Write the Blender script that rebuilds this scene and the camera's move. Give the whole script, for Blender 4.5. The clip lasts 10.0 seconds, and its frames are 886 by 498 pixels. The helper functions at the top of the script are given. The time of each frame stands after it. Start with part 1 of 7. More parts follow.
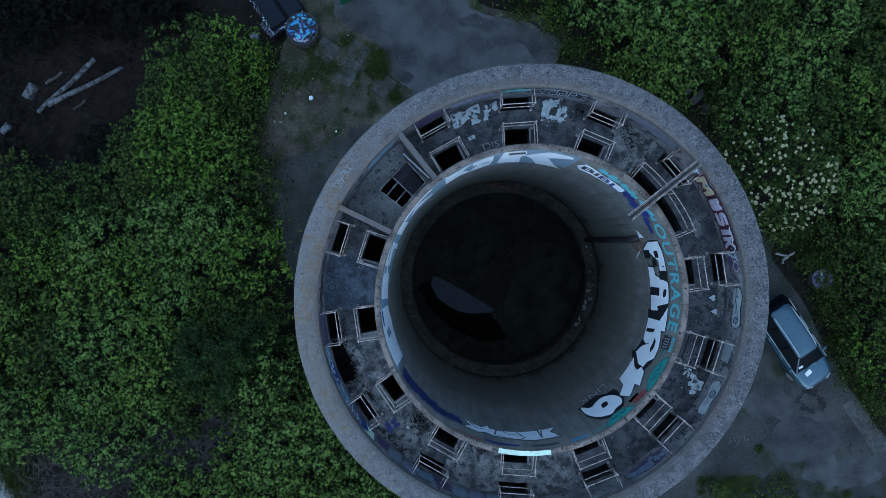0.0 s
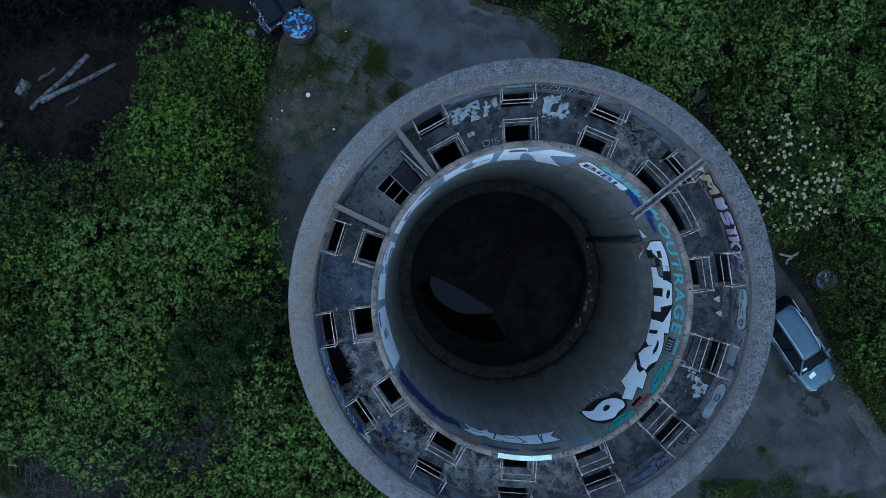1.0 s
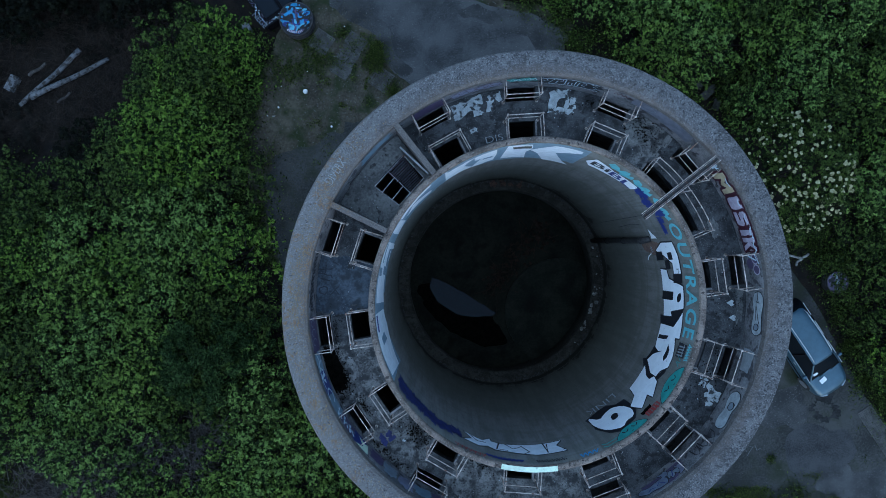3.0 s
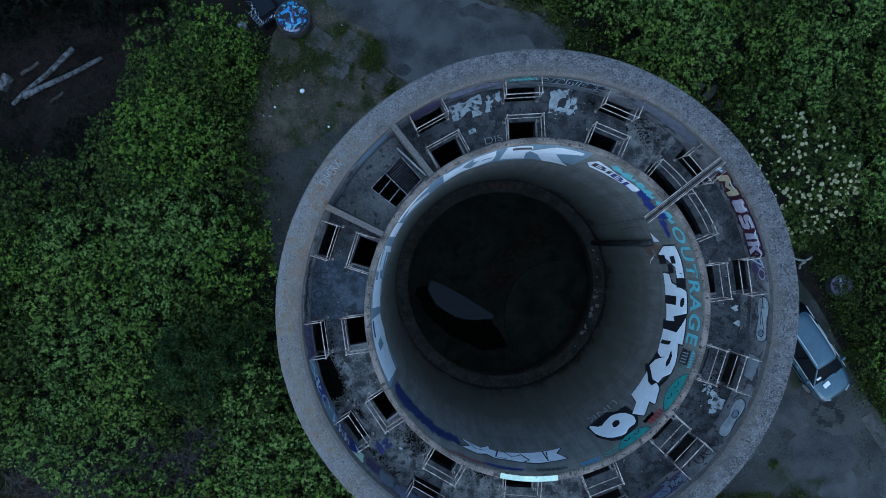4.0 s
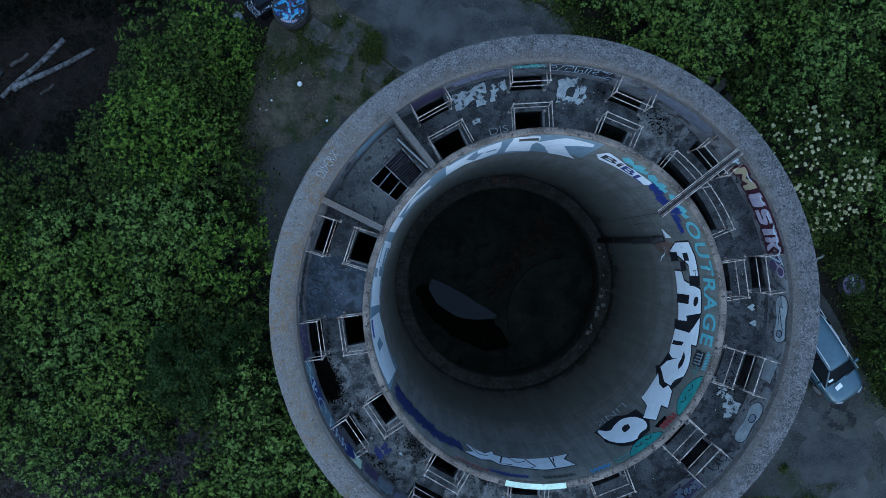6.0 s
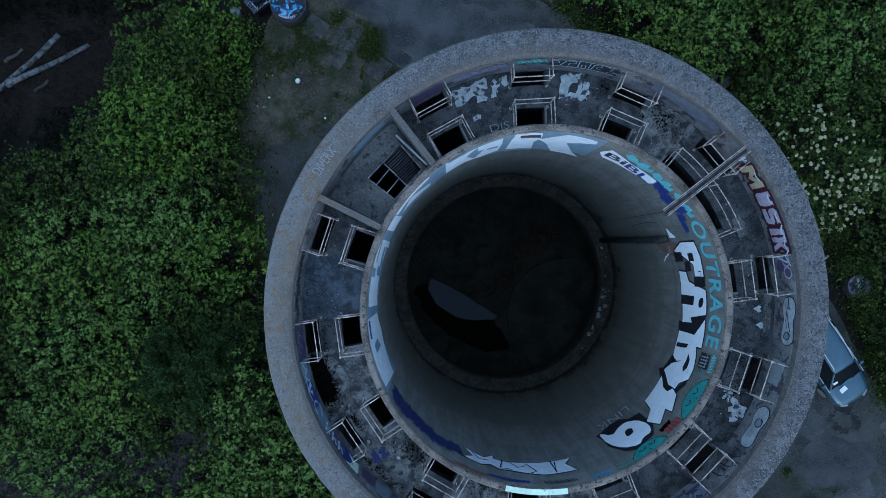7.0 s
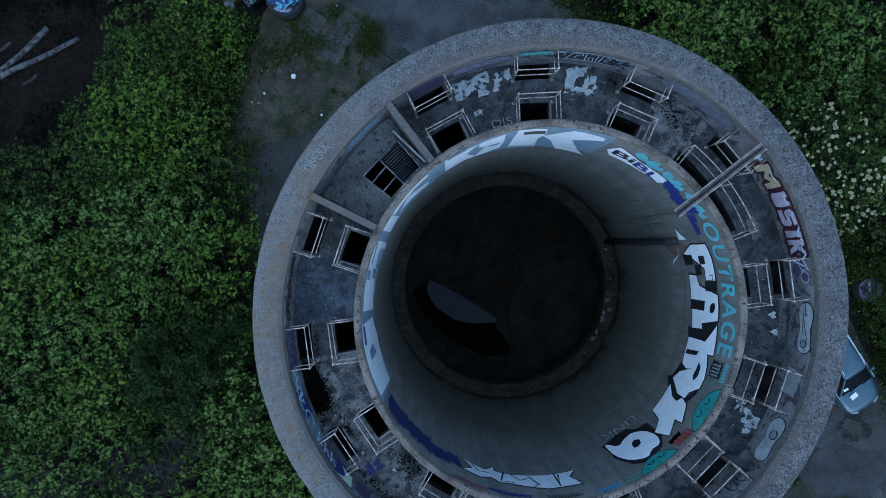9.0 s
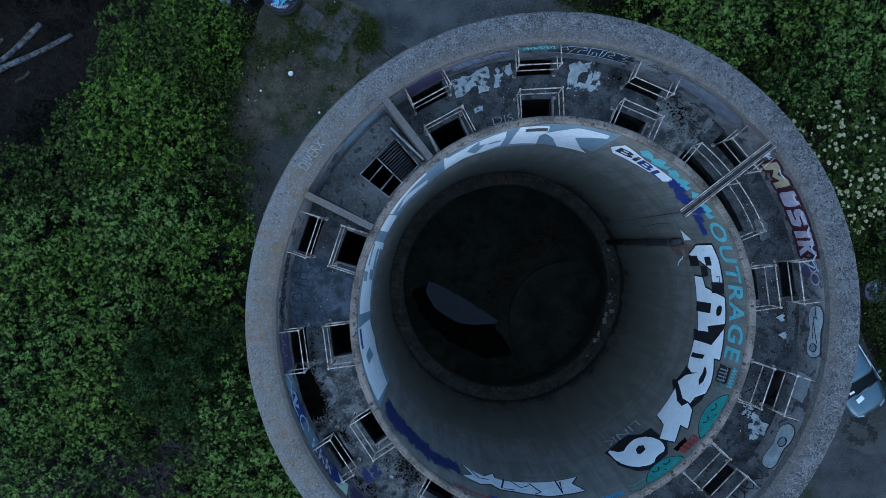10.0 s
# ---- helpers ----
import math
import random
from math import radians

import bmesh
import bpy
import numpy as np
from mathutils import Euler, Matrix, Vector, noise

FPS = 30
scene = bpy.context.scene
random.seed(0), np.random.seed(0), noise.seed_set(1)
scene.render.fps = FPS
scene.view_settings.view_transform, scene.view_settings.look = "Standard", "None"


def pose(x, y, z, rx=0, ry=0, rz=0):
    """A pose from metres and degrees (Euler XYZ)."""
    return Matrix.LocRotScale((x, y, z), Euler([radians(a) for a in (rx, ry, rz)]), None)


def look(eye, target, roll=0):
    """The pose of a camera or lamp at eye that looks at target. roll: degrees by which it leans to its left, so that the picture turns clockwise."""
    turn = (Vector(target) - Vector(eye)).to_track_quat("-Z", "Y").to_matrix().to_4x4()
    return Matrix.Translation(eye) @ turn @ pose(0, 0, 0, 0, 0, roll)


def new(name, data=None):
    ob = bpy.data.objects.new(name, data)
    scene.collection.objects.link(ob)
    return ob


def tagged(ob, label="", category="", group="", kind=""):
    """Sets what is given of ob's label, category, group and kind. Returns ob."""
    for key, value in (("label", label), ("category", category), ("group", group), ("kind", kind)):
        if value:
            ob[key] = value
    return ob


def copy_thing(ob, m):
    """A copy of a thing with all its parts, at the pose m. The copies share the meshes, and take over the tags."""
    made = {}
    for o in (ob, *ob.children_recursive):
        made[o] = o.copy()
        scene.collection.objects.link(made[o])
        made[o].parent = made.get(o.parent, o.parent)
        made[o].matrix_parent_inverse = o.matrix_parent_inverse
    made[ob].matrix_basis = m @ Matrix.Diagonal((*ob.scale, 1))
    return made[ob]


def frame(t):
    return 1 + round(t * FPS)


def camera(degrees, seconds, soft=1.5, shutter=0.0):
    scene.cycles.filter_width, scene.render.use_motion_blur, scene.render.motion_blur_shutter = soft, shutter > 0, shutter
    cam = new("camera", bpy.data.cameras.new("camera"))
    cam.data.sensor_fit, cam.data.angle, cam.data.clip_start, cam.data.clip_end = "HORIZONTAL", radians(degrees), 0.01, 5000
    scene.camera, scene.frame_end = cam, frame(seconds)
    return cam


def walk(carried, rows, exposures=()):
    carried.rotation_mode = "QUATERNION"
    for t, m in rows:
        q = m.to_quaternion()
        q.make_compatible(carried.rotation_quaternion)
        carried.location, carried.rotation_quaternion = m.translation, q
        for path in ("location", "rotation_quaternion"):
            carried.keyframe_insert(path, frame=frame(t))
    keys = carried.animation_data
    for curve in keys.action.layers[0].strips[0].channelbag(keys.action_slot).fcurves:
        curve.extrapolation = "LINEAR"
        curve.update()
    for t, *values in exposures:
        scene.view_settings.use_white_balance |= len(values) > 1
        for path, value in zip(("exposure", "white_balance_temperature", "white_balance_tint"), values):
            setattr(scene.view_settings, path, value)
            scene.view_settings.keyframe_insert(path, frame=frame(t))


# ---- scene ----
cam = camera(73.7, 10.0, 0.4)
METRES, EYE, TILT, LEAN, TURN = 3.87, 28.96, -90.8, -0.3, 0.0
ROWS = [
    (0.0, 0.0, 0.0, 0.0, 0.0, 0.0, -0.0),
    (0.5, 0.0043, 0.0518, -0.0019, -0.03, -0.0, -0.06),
    (1.0, 0.008, 0.1093, -0.0052, -0.05, 0.01, -0.12),
    (1.5, 0.0041, 0.1608, -0.0053, -0.05, 0.01, -0.14),
    (2.0, 0.0, 0.2122, -0.005, -0.06, 0.02, -0.18),
    (2.5, -0.0037, 0.2573, -0.007, -0.05, 0.03, -0.19),
    (4.0, 0.0109, 0.4013, 0.0253, -0.11, 0.04, -0.3),
    (4.5, 0.0095, 0.4512, 0.0189, -0.15, 0.05, -0.34),
    (5.0, -0.0061, 0.509, -0.0047, -0.15, 0.04, -0.35),
    (5.5, -0.007, 0.5519, -0.0023, -0.14, 0.05, -0.36),
    (7.0, -0.0039, 0.689, -0.008, -0.16, 0.05, -0.57),
    (7.5, -0.0008, 0.7299, -0.0075, -0.16, 0.05, -0.64),
    (8.0, -0.0029, 0.7752, -0.0009, -0.15, 0.05, -0.67),
    (8.5, 0.0012, 0.8234, -0.0015, -0.17, 0.05, -0.73),
    (9.0, 0.0028, 0.8783, 0.003, -0.17, 0.05, -0.79),
    (9.5, 0.0059, 0.931, 0.0032, -0.18, 0.04, -0.81),
    (10.0, 0.0087, 0.985, 0.007, -0.18, 0.04, -0.86),
]
walk(cam, [(t, pose(0, 0, EYE, TILT, LEAN, TURN) @ pose(METRES * x, METRES * y, METRES * z, 90 + pitch, roll, yaw)) for t, x, y, z, yaw, pitch, roll in ROWS], [(0.0, 0.78, 5480.0, 10.0), (10.0, 0.78, 5480.0, 10.0)])

# ---- world, sun, exposure ----
world = bpy.data.worlds.new("dusk_sky")
world.use_nodes = True
scene.world = world
wn = world.node_tree.nodes
sky = wn.new("ShaderNodeTexSky")
sky.sky_type = "NISHITA"
sky.sun_disc = False
sky.sun_elevation = radians(14.0)
sky.sun_rotation = radians(170.0)
sky.air_density, sky.dust_density, sky.ozone_density = 1.0, 0.6, 3.0
world.node_tree.links.new(sky.outputs[0], wn["Background"].inputs[0])
wn["Background"].inputs[1].default_value = 0.118
sun_data = bpy.data.lights.new("sun", "SUN")
sun_data.energy, sun_data.angle, sun_data.color = 1.80, radians(150), (0.66, 0.86, 1.0)
sun = new("sun", sun_data)
sun.matrix_world = look((-18, -36, 46), (0, 0, 0))


# ---- materials ----
def material(name, dark, light, rough=0.85, scale=6.0, fine=90.0, bump=0.25, metal=0.0, spots=None, spot_scale=25.0, spot_cut=0.68, stretch=(1, 1, 1), per_island=0.0, island_node="Random Per Island", spec=0.3, depth=0.01, flecks=None, fleck_scale=16.0, fleck_cut=0.64, spot_soft=0.04):
    """Two-scale noise colour with fine relief; spots: a third colour in patches."""
    m = bpy.data.materials.new(name)
    m.use_nodes = True
    n, l = m.node_tree.nodes, m.node_tree.links
    b = n["Principled BSDF"]
    b.inputs["Roughness"].default_value, b.inputs["Metallic"].default_value = rough, metal
    b.inputs["Specular IOR Level"].default_value = spec
    co = n.new("ShaderNodeNewGeometry")
    mp = n.new("ShaderNodeMapping")
    mp.inputs["Scale"].default_value = stretch
    l.new(co.outputs["Position"], mp.inputs[0])

    def tex(s, detail):
        t = n.new("ShaderNodeTexNoise")
        t.inputs["Scale"].default_value, t.inputs["Detail"].default_value = s, detail
        l.new(mp.outputs[0], t.inputs["Vector"])
        return t.outputs[0]

    def maths(op, a, c):
        q = n.new("ShaderNodeMath")
        q.operation = op
        for i, v in enumerate((a, c)):
            if isinstance(v, (int, float)):
                q.inputs[i].default_value = v
            else:
                l.new(v, q.inputs[i])
        return q.outputs[0]

    big, small = tex(scale, 5), tex(fine, 3)
    f = maths("ADD", maths("MULTIPLY", big, 0.62), maths("MULTIPLY", small, 0.38))
    if per_island:
        f = maths("ADD", maths("MULTIPLY", f, 1 - per_island), maths("MULTIPLY", co.outputs["Random Per Island"], per_island))
    ramp = n.new("ShaderNodeValToRGB")
    ramp.color_ramp.elements[0].position, ramp.color_ramp.elements[1].position = (0.40, 0.60) if not per_island else (0.36, 0.97)
    ramp.color_ramp.elements[0].color, ramp.color_ramp.elements[1].color = (*dark, 1), (*light, 1)
    l.new(f, ramp.inputs[0])
    col = ramp.outputs[0]
    for colour, size, cut in ((spots, spot_scale, spot_cut), (flecks, fleck_scale, fleck_cut)):
        if not colour:
            continue
        sp = tex(size, 4 if colour is spots else 1)
        r2 = n.new("ShaderNodeValToRGB")
        r2.color_ramp.elements[0].position, r2.color_ramp.elements[1].position = cut - (spot_soft if colour is spots else 0.04), cut + (spot_soft if colour is spots else 0.03)
        l.new(sp, r2.inputs[0])
        mx = n.new("ShaderNodeMix")
        mx.data_type = "RGBA"
        l.new(r2.outputs[0], mx.inputs[0])
        l.new(col, mx.inputs[6])
        mx.inputs[7].default_value = (*colour, 1)
        col = mx.outputs[2]
    l.new(col, b.inputs["Base Color"])
    if bump:
        bp = n.new("ShaderNodeBump")
        bp.inputs["Strength"].default_value, bp.inputs["Distance"].default_value = bump, depth
        l.new(maths("ADD", small, maths("MULTIPLY", big, 2.0)), bp.inputs["Height"])
        l.new(bp.outputs[0], b.inputs["Normal"])
    return m


def kit(name, rough, spec):
    """A bare material with small helpers for its nodes: noise, ramp, blend and sums."""
    m = bpy.data.materials.new(name)
    m.use_nodes = True
    n, l = m.node_tree.nodes, m.node_tree.links
    bsdf = n["Principled BSDF"]
    bsdf.inputs["Roughness"].default_value, bsdf.inputs["Specular IOR Level"].default_value = rough, spec
    geo = n.new("ShaderNodeNewGeometry")

    def put(socket, v):
        if isinstance(v, (int, float)):
            socket.default_value = v
        elif isinstance(v, tuple):
            socket.default_value = (*v, 1) if len(v) == 3 else v
        else:
            l.new(v, socket)

    def grain(scale, detail=4.0, stretch=(1, 1, 1), rough_=0.55):
        mp = n.new("ShaderNodeMapping")
        mp.inputs["Scale"].default_value = stretch
        l.new(geo.outputs["Position"], mp.inputs[0])
        t = n.new("ShaderNodeTexNoise")
        t.inputs["Scale"].default_value, t.inputs["Detail"].default_value, t.inputs["Roughness"].default_value = scale, detail, rough_
        l.new(mp.outputs[0], t.inputs["Vector"])
        return t.outputs[0]

    def ramp(v, lo, hi):
        r = n.new("ShaderNodeMapRange")
        r.interpolation_type = "SMOOTHSTEP"
        put(r.inputs[0], v)
        r.inputs[1].default_value, r.inputs[2].default_value = lo, hi
        return r.outputs[0]

    def maths(op, a, c):
        q = n.new("ShaderNodeMath")
        q.operation = op
        put(q.inputs[0], a)
        put(q.inputs[1], c)
        return q.outputs[0]

    def blend(f, a, c):
        mx = n.new("ShaderNodeMix")
        mx.data_type = "RGBA"
        put(mx.inputs[0], f)
        put(mx.inputs[6], a)
        put(mx.inputs[7], c)
        return mx.outputs[2]

    def relief(v, strength, depth):
        bp = n.new("ShaderNodeBump")
        bp.inputs["Strength"].default_value, bp.inputs["Distance"].default_value = strength, depth
        l.new(v, bp.inputs["Height"])
        l.new(bp.outputs[0], bsdf.inputs["Normal"])

    def split():
        sx = n.new("ShaderNodeSeparateXYZ")
        l.new(geo.outputs["Position"], sx.inputs[0])
        return sx.outputs

    def colour(v):
        l.new(v, bsdf.inputs["Base Color"])
    return m, grain, ramp, maths, blend, relief, split, colour


def rim_concrete():
    """Exposed-pebble concrete: pale chips and dark pits, a smoother brown inner edge, weathered patches."""
    m, grain, ramp, maths, blend, relief, split, colour = kit("pebbly_concrete", 0.9, 0.3)
    macro, mid, blotch, chip, pit, fine = grain(0.7, 3), grain(5, 5), grain(2.4, 5, (1, 1, 1), 0.65), grain(32, 3, (1, 1, 1), 0.66), grain(17, 3, (1.3, 1.3, 1.3), 0.62), grain(60, 2)
    x, y, z = split()
    dx, dy = maths("SUBTRACT", x, 2.609), maths("SUBTRACT", y, -1.684)
    r = maths("SQRT", maths("ADD", maths("MULTIPLY", dx, dx), maths("MULTIPLY", dy, dy)), 0.0)
    smooth = ramp(maths("ADD", maths("ADD", r, maths("MULTIPLY", mid, 0.35)), maths("MULTIPLY", macro, 0.5)), 6.80, 6.50)
    base = blend(ramp(maths("ADD", maths("MULTIPLY", mid, 0.6), maths("MULTIPLY", fine, 0.4)), 0.40, 0.60), (0.056, 0.053, 0.054), (0.140, 0.134, 0.134))
    base = blend(maths("MULTIPLY", ramp(macro, 0.42, 0.62), 0.5), base, (0.118, 0.113, 0.115))
    west = ramp(maths("ADD", x, maths("MULTIPLY", mid, 3.0)), 2.0, -2.5)
    base = blend(maths("MULTIPLY", west, 0.6), base, (0.192, 0.176, 0.164))
    base = blend(maths("MULTIPLY", smooth, 0.65), base, (0.112, 0.092, 0.080))
    rough_part = maths("SUBTRACT", 1.0, maths("MULTIPLY", smooth, 0.5))
    base = blend(maths("MULTIPLY", ramp(blotch, 0.53, 0.66), 0.6), base, (0.052, 0.048, 0.050))
    base = blend(maths("MULTIPLY", ramp(chip, 0.51, 0.64), maths("MULTIPLY", rough_part, 0.55)), base, (0.31, 0.305, 0.305))
    worn = maths("ADD", pit, maths("MULTIPLY", dx, 0.003))
    base = blend(maths("MULTIPLY", ramp(worn, 0.575, 0.635), maths("MULTIPLY", rough_part, 0.9)), base, (0.026, 0.024, 0.027))
    crust = maths("MULTIPLY", ramp(maths("ADD", maths("MULTIPLY", blotch, 0.6), maths("MULTIPLY", pit, 0.5)), 0.56, 0.66), ramp(x, -1.2, -3.4))
    base = blend(maths("MULTIPLY", crust, 0.62), base, (0.250, 0.150, 0.072))
    colour(base)
    relief(maths("ADD", maths("MULTIPLY", chip, 1.0), maths("SUBTRACT", fine, pit)), 0.7, 0.02)
    return m


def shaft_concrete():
    """Board-smooth shaft concrete: fine upright streaks, and below a ragged line a greenish stain, darkened further for
    shade with depth.
    """
    m, grain, ramp, maths, blend, relief, split, colour = kit("streaked_concrete", 0.8, 0.3)
    macro, streak, thin, fine, lift, patch = grain(0.9, 3), grain(3.2, 4, (1, 1, 0.14)), grain(13, 3, (1, 1, 0.05)), grain(40, 2), grain(1.0, 3, (0.10, 0.10, 2.2)), grain(3.5, 5, (1, 1, 0.6), 0.65)
    x, y, z = split()
    tone = maths("ADD", maths("MULTIPLY", streak, 0.34), maths("ADD", maths("MULTIPLY", thin, 0.22), maths("ADD", maths("MULTIPLY", fine, 0.20), maths("MULTIPLY", patch, 0.24))))
    base = blend(ramp(tone, 0.40, 0.60), (0.130, 0.124, 0.109), (0.218, 0.209, 0.190))
    base = blend(maths("MULTIPLY", ramp(lift, 0.50, 0.60), 0.35), base, (0.110, 0.104, 0.084))
    ragged_z = maths("ADD", z, maths("ADD", maths("MULTIPLY", streak, 1.8), maths("ADD", maths("MULTIPLY", patch, 0.8), maths("MULTIPLY", macro, 2.0))))
    # Greenish stain; both tones also paint in the shade deeper down the shaft.
    base = blend(maths("MULTIPLY", ramp(ragged_z, 11.2, 8.6), 0.65), base, (0.112, 0.114, 0.093))
    base = blend(maths("MULTIPLY", ramp(ragged_z, 7.3, 5.5), 0.7), base, (0.066, 0.069, 0.054))
    base = blend(maths("MULTIPLY", ramp(maths("SUBTRACT", ragged_z, maths("MULTIPLY", patch, 2.2)), 4.95, 4.60), 0.88), base, (0.020, 0.018, 0.014))
    base = blend(maths("MULTIPLY", ramp(maths("ADD", maths("MULTIPLY", thin, 0.5), maths("MULTIPLY", patch, 0.5)), 0.57, 0.68), 0.45), base, (0.056, 0.053, 0.045))
    colour(base)
    relief(maths("ADD", fine, maths("MULTIPLY", streak, 2.0)), 0.25, 0.01)
    return m


M_RIM = rim_concrete()
M_COLLAR = material("worn_brown_concrete", (0.0850, 0.0680, 0.0578), (0.2210, 0.1785, 0.1530), 0.9, 2.0, 22, 0.6, spots=(0.0467, 0.0382, 0.0340), spot_scale=9, spot_cut=0.62, flecks=(0.25, 0.235, 0.215), fleck_scale=30, fleck_cut=0.69)
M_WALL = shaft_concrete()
M_PARAPET = material("grey_parapet_concrete", (0.10, 0.098, 0.10), (0.25, 0.24, 0.24), 0.88, 1.8, 18, 0.35, spots=(0.06, 0.055, 0.06), spot_scale=4, spot_cut=0.60)
M_FLOOR = material("damp_gallery_concrete", (0.0150, 0.0160, 0.0185), (0.0720, 0.0735, 0.0780), 0.65, 2.4, 26, 0.4, spots=(0.0120, 0.0124, 0.0140), spot_scale=5.5, spot_cut=0.57, spec=0.35, flecks=(0.14, 0.14, 0.137), fleck_scale=30, fleck_cut=0.71, spot_soft=0.06)
M_JOINT = material("stained_pour_joint", (0.075, 0.072, 0.064), (0.165, 0.158, 0.142), 0.9, 1.6, 24, 0.2)
M_FLOOR_PALE = material("pale_gallery_concrete", (0.0765, 0.0765, 0.0765), (0.1785, 0.1785, 0.1742), 0.75, 1.5, 16, 0.35, spots=(0.0425, 0.0425, 0.0425), spot_scale=5, spot_cut=0.62)
M_FLOOR_BLUE = material("blue_grey_floor_paint", (0.024, 0.032, 0.045), (0.088, 0.108, 0.135), 0.7, 1.4, 16, 0.35, spots=(0.026, 0.032, 0.04), spot_scale=3, spot_cut=0.58, spot_soft=0.08)
M_FLOOR_WORN = material("worn_gallery_concrete", (0.050, 0.049, 0.050), (0.205, 0.200, 0.194), 0.75, 2.6, 28, 0.4, spots=(0.0340, 0.0340, 0.0357), spot_scale=4.5, spot_cut=0.57, spot_soft=0.06, flecks=(0.0213, 0.0213, 0.0213), fleck_scale=20, fleck_cut=0.68)
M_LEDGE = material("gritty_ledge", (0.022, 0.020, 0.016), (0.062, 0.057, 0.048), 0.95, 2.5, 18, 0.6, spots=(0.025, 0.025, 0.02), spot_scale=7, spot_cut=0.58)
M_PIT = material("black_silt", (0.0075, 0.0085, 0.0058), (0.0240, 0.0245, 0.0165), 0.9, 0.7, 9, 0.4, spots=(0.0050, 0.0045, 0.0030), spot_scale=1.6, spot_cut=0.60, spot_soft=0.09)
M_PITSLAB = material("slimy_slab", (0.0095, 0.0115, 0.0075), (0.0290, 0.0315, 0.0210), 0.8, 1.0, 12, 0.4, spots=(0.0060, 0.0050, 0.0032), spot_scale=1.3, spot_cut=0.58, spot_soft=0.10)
M_RAIL = material("scuffed_galvanised_pipe", (0.19, 0.145, 0.12), (0.58, 0.51, 0.46), 0.55, 9, 70, 0.2, metal=0.0, spots=(0.14, 0.06, 0.035), spot_scale=12, spot_cut=0.63)
M_STEEL = material("weathered_steel", (0.09, 0.09, 0.10), (0.36, 0.37, 0.38), 0.5, 6, 60, 0.25, metal=0.4, spots=(0.16, 0.08, 0.05), spot_scale=12, spot_cut=0.62)
M_TREAD = material("dark_steel_tread", (0.03, 0.03, 0.04), (0.08, 0.08, 0.10), 0.5, 6, 40, 0.2, metal=0.3)
M_RUST = material("rusty_iron", (0.05, 0.03, 0.025), (0.14, 0.075, 0.055), 0.8, 6, 60, 0.4, metal=0.2)
M_PITRUST = material("wet_rust", (0.010, 0.007, 0.005), (0.052, 0.028, 0.017), 0.85, 4, 30, 0.4)
M_DARKIRON = material("dark_iron", (0.03, 0.03, 0.032), (0.075, 0.07, 0.07), 0.6, 6, 60, 0.3, metal=0.3)
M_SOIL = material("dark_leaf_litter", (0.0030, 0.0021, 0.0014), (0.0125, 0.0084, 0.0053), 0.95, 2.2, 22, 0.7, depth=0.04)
M_ASPHALT = material("worn_asphalt", (0.0258, 0.0258, 0.0263), (0.0837, 0.0837, 0.0852), 0.9, 0.5, 24, 0.5, spots=(0.0720, 0.0710, 0.0700), spot_scale=0.5, spot_cut=0.60, spot_soft=0.14, flecks=(0.1402, 0.1402, 0.1365), fleck_scale=15, fleck_cut=0.71)
M_PALEASPHALT = material("sandy_worn_asphalt", (0.0240, 0.0240, 0.0240), (0.068, 0.0675, 0.067), 0.9, 0.9, 26, 0.5, flecks=(0.12, 0.12, 0.117), fleck_scale=18, fleck_cut=0.70)
M_DAMPASPHALT = material("damp_asphalt", (0.018, 0.018, 0.019), (0.050, 0.050, 0.051), 0.85, 0.8, 18, 0.5)
M_OLDASPHALT = material("old_dark_asphalt", (0.0196, 0.0196, 0.0180), (0.0530, 0.0525, 0.0490), 0.9, 0.45, 12, 0.5, spots=(0.0184, 0.0221, 0.0104), spot_scale=0.7, spot_cut=0.60, spot_soft=0.09, flecks=(0.0982, 0.0982, 0.0950), fleck_scale=14, fleck_cut=0.75)
M_GRAVEL = material("mossy_gravel", (0.0300, 0.0250, 0.0170), (0.0900, 0.0775, 0.0560), 0.95, 0.6, 11, 0.7, spots=(0.0216, 0.0288, 0.0101), spot_scale=1.3, spot_cut=0.56, spot_soft=0.10, flecks=(0.125, 0.120, 0.110), fleck_scale=13, fleck_cut=0.71)
M_PAVER = material("grass_paver_concrete", (0.048, 0.046, 0.043), (0.098, 0.094, 0.088), 0.95, 5, 50, 0.4)
M_OLDSLAB = material("mossy_broken_concrete", (0.022, 0.023, 0.018), (0.060, 0.060, 0.052), 0.95, 4, 40, 0.5)
M_STONE = material("broken_stone", (0.13, 0.125, 0.115), (0.30, 0.29, 0.27), 0.9, 4, 40, 0.5)
M_BIRCH = material("pale_birch_bark", (0.0576, 0.0576, 0.0605), (0.1267, 0.1267, 0.1325), 0.8, 5, 40, 0.4, spots=(0.0288, 0.0259, 0.0230), spot_scale=6, spot_cut=0.55)
M_TWIG = material("dry_twig", (0.0320, 0.0272, 0.0245), (0.0900, 0.0790, 0.0710), 0.9, 6, 40, 0.2)
M_STEM = material("shaded_brown_stem", (0.010, 0.008, 0.006), (0.030, 0.024, 0.018), 0.9, 9, 60, 0.5)
M_BROWNTWIG = material("brown_bramble", (0.0110, 0.0070, 0.0048), (0.0330, 0.0220, 0.0150), 0.9, 6, 40, 0.2)


def leaf_material(name, dark, light):
    return material(name, dark, light, 0.6, 0.35, 1.3, 0.0, per_island=0.68, spec=0.06)


